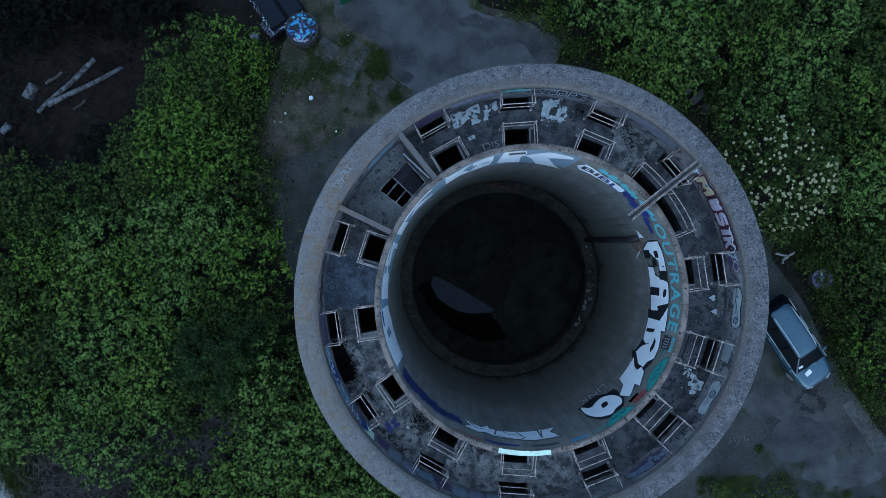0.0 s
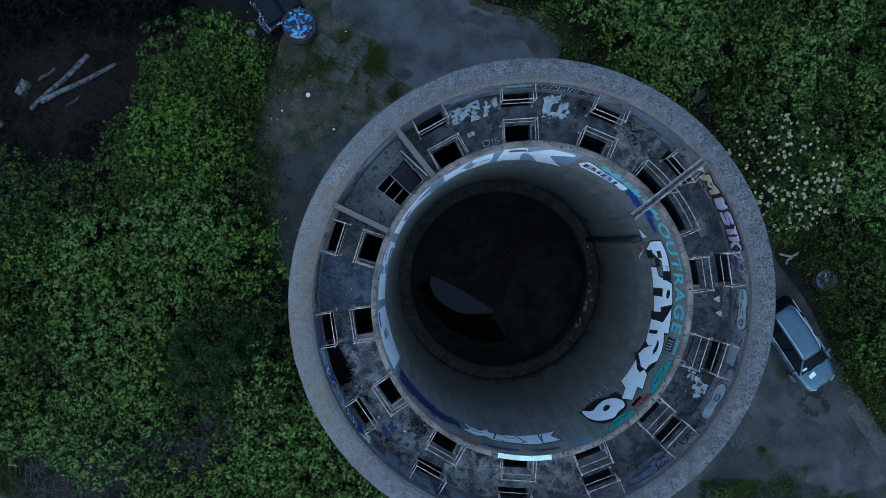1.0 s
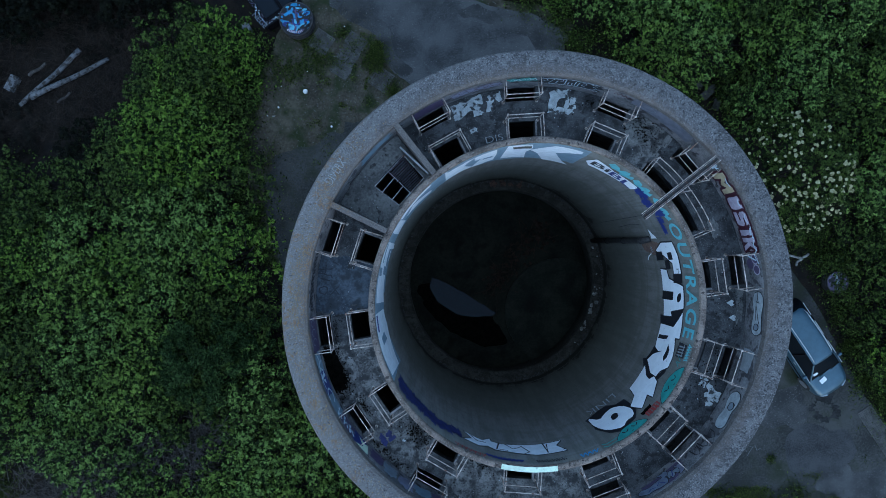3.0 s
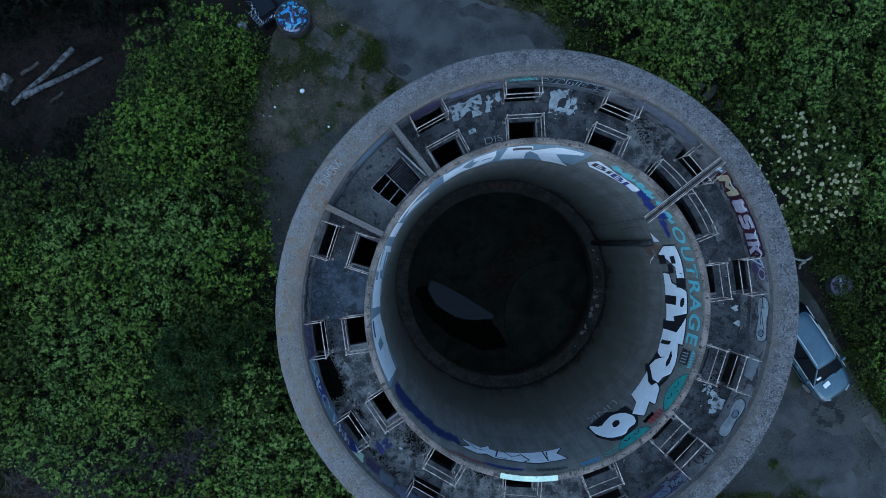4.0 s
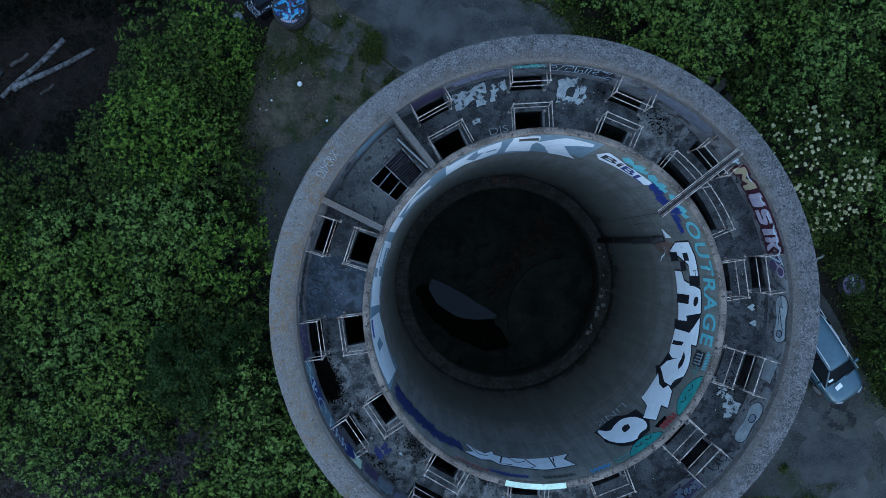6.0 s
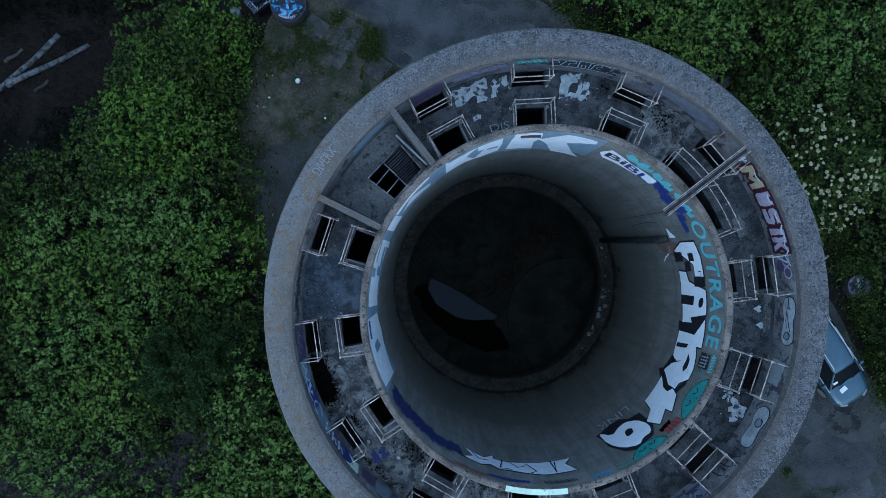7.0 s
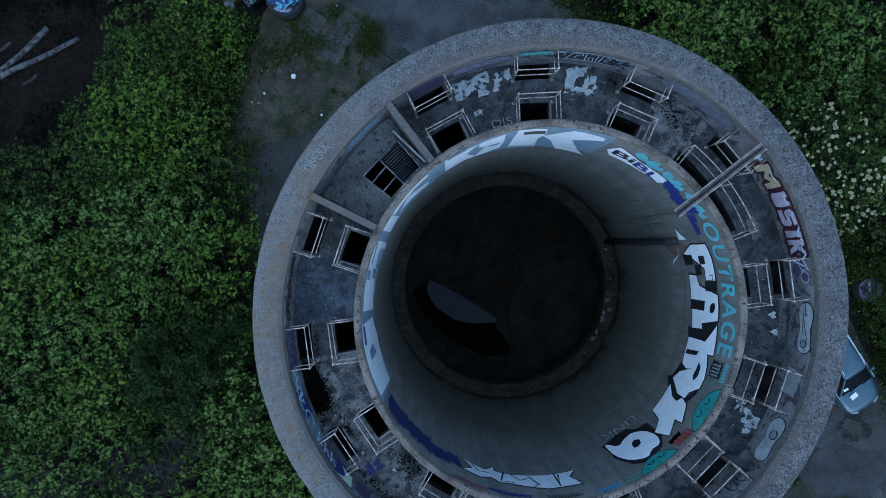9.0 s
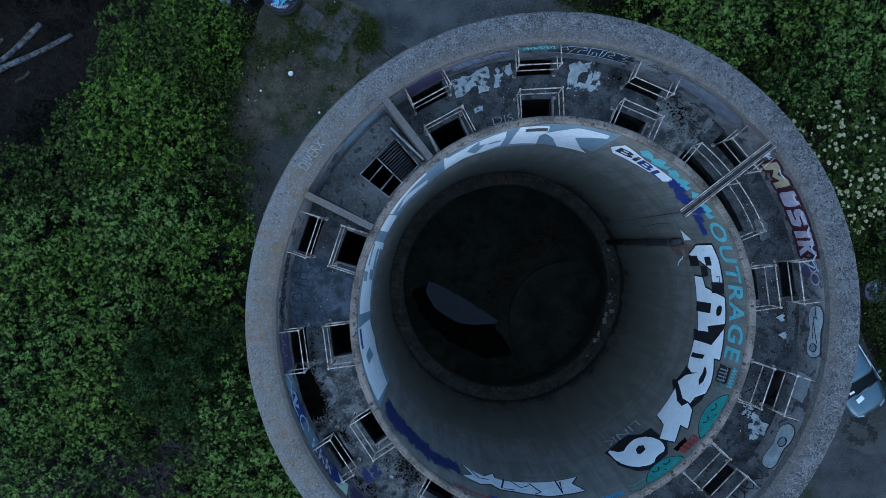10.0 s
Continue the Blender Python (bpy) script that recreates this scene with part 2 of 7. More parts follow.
M_LEAF = leaf_material("green_leaf", (0.006, 0.012, 0.0022), (0.166, 0.246, 0.042))
M_LEAF_COOL = leaf_material("cool_green_leaf", (0.007, 0.014, 0.003), (0.194, 0.292, 0.066))
# Close to the mid-green leaf's hue, at about half its value.
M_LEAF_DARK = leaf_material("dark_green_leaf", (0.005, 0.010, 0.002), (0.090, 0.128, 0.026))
M_LEAF_BRIGHT = leaf_material("fresh_green_leaf", (0.005, 0.013, 0.002), (0.164, 0.258, 0.034))
M_LEAF_TEAL = leaf_material("dark_feathery_leaf", (0.007, 0.016, 0.005), (0.088, 0.148, 0.046))
# Leaf colour with the deep shade of the thicket's back put in.
M_LEAF_SHADE = leaf_material("shade_dark_leaf", (0.0013, 0.0017, 0.0007), (0.0078, 0.0094, 0.0034))
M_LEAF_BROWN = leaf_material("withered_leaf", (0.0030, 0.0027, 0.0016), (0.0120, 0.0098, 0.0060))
M_GRASS = leaf_material("grass_blade", (0.0174, 0.0292, 0.0056), (0.1045, 0.1289, 0.0314))
M_MOSSLEAF = leaf_material("moss_leaf", (0.0120, 0.0180, 0.0040), (0.1150, 0.1450, 0.0300))
M_BLOSSOM = material("creamy_blossom", (0.20, 0.19, 0.095), (0.42, 0.40, 0.235), 0.9, 7, 120, 0.3)


def paint(name, rgb, worn=0.25, rough=0.6):
    lo = tuple(c * (1 - worn) for c in rgb)
    return material(name, lo, rgb, rough, 5.0, 60.0, 0.1, spots=tuple(c * 0.55 for c in rgb), spot_scale=9, spot_cut=0.72)


P_WHITE = paint("white_spray_paint", (0.90, 0.91, 0.92), 0.08)
P_PALE = paint("pale_blue_paint", (0.56, 0.66, 0.73), 0.15)
P_MUD = paint("mud_brown_paint", (0.085, 0.078, 0.072), 0.3)
P_BAND = paint("chalky_white_paint", (0.78, 0.80, 0.82), 0.16)
P_SKY = paint("dusty_blue_paint", (0.20, 0.28, 0.34))
P_BLACK = paint("black_spray_paint", (0.02, 0.02, 0.024), 0.4)
P_CYAN = paint("cyan_spray_paint", (0.16, 0.47, 0.51))
P_TEAL = paint("teal_spray_paint", (0.055, 0.29, 0.26))
P_MINT = paint("mint_paint", (0.72, 0.86, 0.66))
P_NAVY = paint("navy_spray_paint", (0.03, 0.045, 0.20))
P_INDIGO = paint("worn_indigo_paint", (0.036, 0.042, 0.150), 0.5)
P_BLUE = paint("bright_blue_paint", (0.05, 0.26, 0.52))
P_SKYPAINT = paint("light_blue_spray_paint", (0.14, 0.42, 0.58))
P_PURPLE = paint("purple_paint", (0.10, 0.075, 0.14))
P_RED = paint("red_spray_paint", (0.30, 0.04, 0.04))
P_MAROON = paint("maroon_paint", (0.062, 0.014, 0.026), 0.4)
P_PINK = paint("pale_pink_paint", (0.50, 0.44, 0.52), 0.35)
P_OCHRE = paint("ochre_paint", (0.50, 0.42, 0.26))
P_OLDWHITE = paint("worn_white_floor_paint", (0.46, 0.49, 0.50), 0.4)
P_FLAKING = material("flaking_white_floor_paint", (0.27, 0.29, 0.30), (0.44, 0.47, 0.48), 0.7, 6, 40, 0.2, spots=(0.045, 0.047, 0.050), spot_scale=7, spot_cut=0.57, spot_soft=0.04)
P_FADED = paint("faded_lilac_paint", (0.235, 0.235, 0.31), 0.3)
P_LILAC = paint("washed_lilac_paint", (0.165, 0.170, 0.205), 0.35)
P_HAZE = paint("hazy_blue_paint", (0.20, 0.23, 0.30), 0.35)
P_GREY = paint("faded_white_paint", (0.34, 0.36, 0.37), 0.35)
P_GREYBLUE = paint("grey_blue_paint", (0.24, 0.28, 0.32), 0.3)
P_CHALK = paint("rubbed_chalk", (0.115, 0.120, 0.125), 0.4)
P_DIM = paint("faded_dark_blue_paint", (0.030, 0.037, 0.050), 0.4)
P_RUSTRUN = material("rust_run", (0.12, 0.075, 0.058), (0.21, 0.135, 0.105), 0.85, 3, 20, 0.2)
P_TARSHADE = material("black_tar_and_shade", (0.002, 0.002, 0.002), (0.007, 0.006, 0.005), 0.95, 6, 20, 0.3, spec=0.02)
P_SCORCH = material("scorched_asphalt", (0.009, 0.009, 0.009), (0.024, 0.024, 0.024), 0.9, 3, 12, 0.3)
P_LICHEN = material("ochre_lichen", (0.16, 0.12, 0.075), (0.25, 0.18, 0.10), 0.95, 9, 60, 0.3)


def plain(name, rgb, rough=0.5, metal=0.0, spec=0.5):
    m = material(name, tuple(c * 0.85 for c in rgb), rgb, rough, 4, 30, 0.0, metal, spec=spec)
    return m


M_CARPAINT = plain("silver_blue_car_paint", (0.052, 0.097, 0.130), 0.30, 0.4)
M_CARGLASS = plain("dark_car_glass", (0.006, 0.008, 0.010), 0.5, 0.0, 0.02)
M_TYRE = plain("tyre_rubber", (0.02, 0.02, 0.02), 0.85)
M_ALLOY = plain("alloy", (0.45, 0.46, 0.48), 0.3, 0.8)
M_BLACKPLASTIC = plain("black_plastic", (0.006, 0.006, 0.008), 0.7, 0.0, 0.08)
M_LAMPGLASS = plain("headlamp_glass", (0.22, 0.26, 0.29), 0.15, 0.2)
M_PAPER = plain("white_paper", (0.75, 0.77, 0.78), 0.8)
M_WATER = plain("still_water", (0.003, 0.011, 0.024), 0.03, 0.0, 0.10)
M_WHITEPLASTIC = plain("white_plastic", (0.75, 0.75, 0.74), 0.5)
M_DARKPANEL = plain("blue_black_panel", (0.007, 0.011, 0.016), 0.55, 0.0, 0.12)
M_GREENPLASTIC = plain("green_plastic", (0.012, 0.105, 0.052), 0.5)


# ---- helpers for building ----
def finish(name, me, mat, parent=None, label="", smooth=False):
    me.materials.append(mat)
    if smooth:
        for p in me.polygons:
            p.use_smooth = True
    ob = new(name, me)
    if parent:
        ob.parent = parent
    if label:
        tagged(ob, label)
    return ob


def part(name, bm, mat, parent=None, label="", smooth=False):
    me = bpy.data.meshes.new(name)
    bmesh.ops.recalc_face_normals(bm, faces=bm.faces)
    bm.to_mesh(me)
    bm.free()
    return finish(name, me, mat, parent, label, smooth)


def thing(name, label, category, group="", m=None):
    ob = new(name)
    ob.empty_display_size = 0.2
    if m is not None:
        ob.matrix_basis = m
    return tagged(ob, label, category, group)


def setting(ob, label, category):
    return tagged(ob, label, category, "", "structure")


CX, CY = 2.609, -1.684


def out_of_round(th):
    return 1 + 0.0035 * math.cos(2 * th) + 0.0049 * math.sin(2 * th)


def P(r, deg, z):
    """A point of the tower: radius, bearing from +x anticlockwise, height."""
    a = radians(deg)
    k = r * out_of_round(a)
    return Vector((CX + k * math.cos(a), CY + k * math.sin(a), z))


def lathe(profile, seg=256, a0=0.0, a1=360.0, wear=0.0, closed=True):
    """Turn a closed profile of (r, z) round the tower's axis."""
    bm = bmesh.new()
    full = abs(a1 - a0 - 360) < 1e-6
    n = seg if full else seg + 1
    rows = []
    for i in range(n):
        a = a0 + (a1 - a0) * i / seg
        row = []
        for j, (r, z) in enumerate(profile):
            p = P(r, a, z)
            if wear:
                w = noise.noise(p * 2.3 + Vector((j * 7.1, 0, 0))) + 0.6 * noise.noise(p * 9.0 + Vector((0, j * 3.3, 0)))
                p += Vector((p.x - CX, p.y - CY, 0)).normalized() * w * wear
                p.z += wear * 0.6 * noise.noise(p * 4 + Vector((0, 0, 5)))
            row.append(bm.verts.new(p))
        rows.append(row)
    k = len(profile)
    for i in range(n if full else n - 1):
        A, B = rows[i], rows[(i + 1) % n]
        for j in range(k if closed else k - 1):
            bm.faces.new((A[j], A[(j + 1) % k], B[(j + 1) % k], B[j]))
    if not full and closed:
        bm.faces.new(rows[0])
        bm.faces.new(list(reversed(rows[-1])))
    return bm


def tube(bm, pts, rad, seg=8, taper=None):
    """A round bar through points, capped."""
    pts = [Vector(p) for p in pts]
    prev = None
    for i, p in enumerate(pts):
        d = (pts[min(i + 1, len(pts) - 1)] - pts[max(i - 1, 0)]).normalized()
        u = d.orthogonal().normalized()
        v = d.cross(u)
        if prev:
            u0 = (prev[1] - d * prev[1].dot(d)).normalized()
            u, v = u0, d.cross(u0)
        r = rad if taper is None else rad + (taper - rad) * i / (len(pts) - 1)
        ring = [bm.verts.new(p + (u * math.cos(2 * math.pi * k / seg) + v * math.sin(2 * math.pi * k / seg)) * r) for k in range(seg)]
        if prev:
            for k in range(seg):
                bm.faces.new((prev[0][k], prev[0][(k + 1) % seg], ring[(k + 1) % seg], ring[k]))
        else:
            bm.faces.new(list(reversed(ring)))
        prev = (ring, u)
    bm.faces.new(prev[0])
    return bm


def bar(bm, a, b, w, h, up=(0, 0, 1)):
    """A rectangular bar from a to b, w wide and h high, its middle on the line."""
    a, b = Vector(a), Vector(b)
    d = (b - a).normalized()
    s = d.cross(Vector(up)).normalized()
    t = s.cross(d).normalized()
    q = [[bm.verts.new(p + s * x * w / 2 + t * y * h / 2) for x, y in ((-1, -1), (1, -1), (1, 1), (-1, 1))] for p in (a, b)]
    for k in range(4):
        bm.faces.new((q[0][k], q[0][(k + 1) % 4], q[1][(k + 1) % 4], q[1][k]))
    bm.faces.new(list(reversed(q[0])))
    bm.faces.new(q[1])
    return bm


def box(bm, cx, cy, cz, sx, sy, sz, rot=0.0, bevel=0.0):
    c, s = math.cos(radians(rot)), math.sin(radians(rot))
    v = []
    for z in (-1, 1):
        for x, y in ((-1, -1), (1, -1), (1, 1), (-1, 1)):
            px, py = x * sx / 2, y * sy / 2
            v.append(bm.verts.new((cx + px * c - py * s, cy + px * s + py * c, cz + z * sz / 2)))
    fs = [bm.faces.new([v[i] for i in f]) for f in ((3, 2, 1, 0), (4, 5, 6, 7), (0, 1, 5, 4), (1, 2, 6, 5), (2, 3, 7, 6), (3, 0, 4, 7))]
    if bevel:
        es = list({e for f in fs for e in f.edges})
        bmesh.ops.bevel(bm, geom=es, offset=bevel, segments=2, affect="EDGES", profile=0.6)
    return bm


# ---- the tower ----
RIM_OUT, RIM_IN, RIM_Z = 6.715, 6.05, 12.32
BORE, BORE_OUT = 4.29, 4.44
FLOOR_Z, LEDGE_Z = 11.15, 3.0

wall_outer = part("wall_outer", lathe([(6.54, -0.5), (6.54, 11.2), (6.69, 11.35), (6.695, 12.10), (6.30, 12.10), (6.06, 12.10), (6.05, 11.0), (6.05, FLOOR_Z - 0.03), (6.40, FLOOR_Z - 0.04), (6.40, -0.5)], 240, wear=0.0015), M_PARAPET)
setting(wall_outer, "grey weathered concrete parapet wall of a round tower", "wall")
coping = part("coping", lathe([(6.675, 12.06), (RIM_OUT, 12.10), (6.72, 12.24), (6.675, RIM_Z), (6.50, RIM_Z + 0.012), (6.30, RIM_Z + 0.015), (6.12, RIM_Z), (RIM_IN, 12.27), (6.045, 12.10), (6.10, 12.06)], 360, wear=0.009), M_RIM, wall_outer, "pebbly grey concrete coping on the parapet")
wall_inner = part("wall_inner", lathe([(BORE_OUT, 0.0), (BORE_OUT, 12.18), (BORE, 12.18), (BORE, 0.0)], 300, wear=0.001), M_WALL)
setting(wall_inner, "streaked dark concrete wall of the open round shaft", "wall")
part("collar", lathe([(BORE_OUT + 0.005, 12.12), (BORE_OUT + 0.012, 12.22), (4.41, 12.27), (4.32, 12.275), (BORE - 0.004, 12.24), (BORE - 0.006, 12.16)], 300, wear=0.006), M_COLLAR, wall_inner, "brown worn top edge of the shaft wall")
for z, h in ((3.55, 0.05),):
    part("pour_joint", lathe([(BORE + 0.002, z), (BORE - 0.003, z), (BORE - 0.003, z + h), (BORE + 0.002, z + h)], 240, wear=0.0), M_JOINT, wall_inner, "faint stained pour joint")
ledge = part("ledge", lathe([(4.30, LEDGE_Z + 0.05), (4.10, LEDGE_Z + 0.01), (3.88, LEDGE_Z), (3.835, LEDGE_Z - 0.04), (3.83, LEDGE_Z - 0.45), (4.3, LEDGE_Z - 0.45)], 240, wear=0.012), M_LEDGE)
setting(ledge, "gritty concrete ledge round the foot of the shaft", "ledge")


def disc_patch(profile_r, z, seg=64):
    bm = bmesh.new()
    c = bm.verts.new(P(0, 0, z))
    ring = [bm.verts.new(P(profile_r, 360 * i / seg, z)) for i in range(seg)]
    for i in range(seg):
        bm.faces.new((c, ring[i], ring[(i + 1) % seg]))
    return bm


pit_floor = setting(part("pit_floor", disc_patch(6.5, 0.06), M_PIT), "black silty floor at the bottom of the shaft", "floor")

# holes in the gallery floor: middle bearings of the pairs
PAIRS = [8.7, 67.3, 93.6, 119.2, 162.5, 188.3, 214.3, 240.2, 266.0, 291.7, 317.0, 342.6]
HALF_OUT, HALF_IN, R_OUT, R_IN = 4.15, 4.35, 5.65, 5.08
outer_holes = [(c - HALF_OUT, c + HALF_OUT) for c in PAIRS] + [(35.8, 46.2)]
inner_holes = [(c - HALF_IN, c + HALF_IN) for c in PAIRS] + [(23.4, 50.0)]
HATCH = (131.3, 144.4)


def gallery_floor():
    cuts = {float(a) for a in range(0, 360, 2)}
    for a, b in outer_holes + inner_holes + [HATCH]:
        cuts |= {a % 360, b % 360}
    cuts = sorted(cuts)
    radii = [4.435, 4.62, R_IN, 5.47, R_OUT, 6.055]
    inside = lambda m, spans: any((m - a) % 360 < (b - a) for a, b in spans)
    n = len(cuts)
    solid = []
    for i in range(n):
        a, b = cuts[i], cuts[(i + 1) % n] + (360 if i == n - 1 else 0)
        m = (a + b) / 2
        row = []
        for k in range(5):
            gone = (k <= 1 and inside(m, inner_holes)) or (k == 4 and inside(m, outer_holes)) or (1 <= k <= 2 and inside(m, [HATCH]))
            row.append(not gone)
        solid.append(row)
    bm = bmesh.new()
    top = [[bm.verts.new(P(r, a, FLOOR_Z + 0.006 * noise.noise(P(r, a, 0) * 1.5))) for r in radii] for a in cuts]
    low = [[bm.verts.new(P(r, a, FLOOR_Z - 0.24)) for r in radii] for a in cuts]
    for i in range(n):
        j = (i + 1) % n
        for k in range(5):
            if not solid[i][k]:
                continue
            bm.faces.new((top[i][k], top[i][k + 1], top[j][k + 1], top[j][k]))
            bm.faces.new((low[i][k], low[j][k], low[j][k + 1], low[i][k + 1]))
            if not solid[i - 1][k]:
                bm.faces.new((top[i][k], low[i][k], low[i][k + 1], top[i][k + 1]))
            if not solid[j][k]:
                bm.faces.new((top[j][k], top[j][k + 1], low[j][k + 1], low[j][k]))
            if k == 0 or not solid[i][k - 1]:
                bm.faces.new((top[i][k], top[j][k], low[j][k], low[i][k]))
            if k == 4 or not solid[i][k + 1]:
                bm.faces.new((top[i][k + 1], low[i][k + 1], low[j][k + 1], top[j][k + 1]))
    return bm


gallery = setting(part("gallery_floor", gallery_floor(), M_FLOOR), "damp dark concrete gallery floor with square openings", "floor")
for deg in (128.5, 154.2):
    bm = bmesh.new()
    bar(bm, P(4.43, deg, 11.73), P(6.06, deg, 11.73), 0.15, 1.16)
    w = part("partition_wall", bm, M_RIM)
    setting(w, "low concrete partition across the gallery", "wall")
# pale screed of the sector between the partitions
for a0, a1, r0, r1 in ((129.4, HATCH[0], 4.46, 6.04), (HATCH[1], 153.3, 4.46, 6.04), (HATCH[0], HATCH[1], 5.49, 6.04), (HATCH[0], HATCH[1], 4.46, 4.60)):
    part("screed", lathe([(r0, FLOOR_Z + 0.004), (r1, FLOOR_Z + 0.004), (r1, FLOOR_Z + 0.02), (r0, FLOOR_Z + 0.02)], 24, a0, a1, 0.002), M_FLOOR_PALE, gallery, "pale concrete screed")


# worn toppings that make some bays paler or bluer than the rest
def bay_topping(d0, d1, mat, label):
    bm = bmesh.new()
    n = int((d1 - d0) / 0.55)
    bands = [4.46, 4.7, 4.9, R_IN - 0.02, 5.25, 5.45, R_OUT + 0.02, 5.85, 6.04]
    inside_of = lambda m, spans: any((m - a) % 360 < (b - a) for a, b in spans)
    for i in range(n):
        a, b = d0 + (d1 - d0) * i / n, d0 + (d1 - d0) * (i + 1) / n
        m = ((a + b) / 2) % 360
        pad = lambda spans: [(p - 0.3, q + 0.3) for p, q in spans]
        for k in range(8):
            if (k < 3 and inside_of(m, pad(inner_holes))) or (k > 5 and inside_of(m, pad(outer_holes))):
                continue
            edge = min(a - d0, d1 - b) < 3 and noise.noise(P(bands[k], m, 0) * 4) > min(a - d0, d1 - b) / 6
            if edge:
                continue
            bm.faces.new([bm.verts.new(P(r, q, FLOOR_Z + 0.010)) for r, q in ((bands[k], a), (bands[k + 1], a), (bands[k + 1], b), (bands[k], b))])
    bmesh.ops.remove_doubles(bm, verts=bm.verts, dist=0.0005)
    return part("floor_topping", bm, mat, gallery, label)


bay_topping(166.6, 184.2, M_FLOOR_BLUE, "bluish worn floor paint")
bay_topping(192.4, 238.0, M_FLOOR_WORN, "pale worn concrete topping")
bay_topping(244.0, 287.0, M_FLOOR_WORN, "pale worn concrete topping")
bay_topping(49.0, 62.0, M_FLOOR_WORN, "pale worn concrete topping")


# ---- guard rails round the openings ----
def guard_rail(outer, half, r_edge, r_wall, label):
    """Pipe guard on three sides of one opening, built on bearing 0 round the tower's axis."""
    ob = thing("guard_rail", label, "railing", "guard rails on the gallery")
    rc = r_edge - 0.05 if outer else r_edge - 0.02
    hw = 0.47
    side = r_wall if outer else r_wall
    for s in (-1, 1):
        bm = bmesh.new()
        tube(bm, [(rc, s * hw, 0), (rc, s * hw, 0.97)], 0.0155)
        po = part("post", bm, M_RAIL, ob, "", True)
        for name, z0, z1, q in (("foot_plate", 0.0, 0.025, 0.045), ("pipe_fitting", 0.93, 0.98, 0.028)):
            bm = bmesh.new()
            tube(bm, [(rc, s * hw, z0), (rc, s * hw, z1)], q, 10)
            part(name, bm, M_RAIL, po, "", True)
        for z in (0.50, 0.95):
            bm = bmesh.new()
            tube(bm, [(rc, s * hw, z), (side, s * hw, z)], 0.0135)
            part("side_rail", bm, M_RAIL, ob, "", True)
    for name, z in (("mid_rail", 0.50), ("top_rail", 0.95)):
        bm = bmesh.new()
        tube(bm, [(rc, -hw - 0.02, z), (rc, hw + 0.02, z)], 0.0135)
        part(name, bm, M_RAIL, ob, "", True)
    return ob


def place(deg):
    return pose(CX, CY, FLOOR_Z, 0, 0, deg)


rng = random.Random(5)
rail_out = guard_rail(True, HALF_OUT, R_OUT, 6.04, "scuffed pinkish galvanised pipe rail round an opening by the parapet")
rail_in = guard_rail(False, HALF_IN, R_IN, 4.45, "scuffed pinkish galvanised pipe rail round an opening by the shaft wall")
rail_out.matrix_basis, rail_in.matrix_basis = place(PAIRS[0]), place(PAIRS[0])
for c in PAIRS[1:]:
    copy_thing(rail_out, place(c + rng.uniform(-0.15, 0.15)))
    copy_thing(rail_in, place(c + rng.uniform(-0.15, 0.15)))
copy_thing(rail_out, place(41.0))

# the long opening has a curved rail
long_rail = thing("guard_rail", "long curved pipe rail beside the long opening by the shaft wall", "railing", "guard rails on the gallery")
for deg in (23.0, 36.7, 50.4):
    bm = bmesh.new()
    tube(bm, [P(R_IN - 0.02, deg, FLOOR_Z), P(R_IN - 0.02, deg, FLOOR_Z + 1.0)], 0.0155)
    part("post", bm, M_RAIL, long_rail, "", True)
for z in (0.50, 0.95):
    bm = bmesh.new()
    tube(bm, [P(R_IN - 0.02, 23.0 + 27.4 * i / 12, FLOOR_Z + z) for i in range(13)], 0.0135)
    part("long_rail", bm, M_RAIL, long_rail, "", True)
    for deg in (23.0, 50.4):
        bm = bmesh.new()
        tube(bm, [P(R_IN - 0.02, deg, FLOOR_Z + z), P(4.45, deg, FLOOR_Z + z)], 0.0135)
        part("side_rail", bm, M_RAIL, long_rail, "", True)

# kerbs of pale mortar round the inner openings
for c in PAIRS:
    for s in (-1, 1):
        bm = bmesh.new()
        bar(bm, P(4.46, c + s * 5.0, FLOOR_Z + 0.02), P(5.08, c + s * 4.65, FLOOR_Z + 0.02), 0.05, 0.05)
        part("opening_edge", bm, M_PARAPET, gallery)

# board over one opening
bm = lathe([(4.47, FLOOR_Z - 0.03), (R_IN - 0.03, FLOOR_Z - 0.03), (R_IN - 0.03, FLOOR_Z), (4.47, FLOOR_Z)], 10, 342.6 - 4.4, 342.6 + 4.4)
tagged(part("cover_board", bm, M_DARKIRON), "dark metal sheet let into a gallery opening", "board")

# stair hatch with treads going down, frame and crossbars
hatch = thing("stair_hatch", "steel framed stair opening with treads going down", "hatch")
fr = [(5.47, 144.1), (5.47, 131.6), (4.62, 131.5), (4.60, 144.4)]
for (r1, d1), (r2, d2) in zip(fr, fr[1:] + fr[:1]):
    bm = bmesh.new()
    bar(bm, P(r1, d1, FLOOR_Z + 0.05), P(r2, d2, FLOOR_Z + 0.05), 0.024, 0.06)
    part("frame_bar", bm, M_STEEL, hatch)
for a, b in (((5.47, 138.2), (4.55, 138.6)), ((5.20, 144.2), (5.20, 138.3)), ((4.86, 144.2), (4.86, 138.5))):
    bm = bmesh.new()
    bar(bm, P(a[0], a[1], FLOOR_Z + 0.06), P(b[0], b[1], FLOOR_Z + 0.06), 0.026, 0.05)
    part("crossbar", bm, M_STEEL, hatch)
for k in range(15):
    bm = bmesh.new()
    r = 5.43 - 0.058 * k
    bar(bm, P(r, 132.0, FLOOR_Z - 0.06 - 0.06 * k), P(r, 137.7, FLOOR_Z - 0.06 - 0.06 * k), 0.03, 0.025)
    part("tread", bm, M_TREAD, hatch)
bm = bmesh.new()
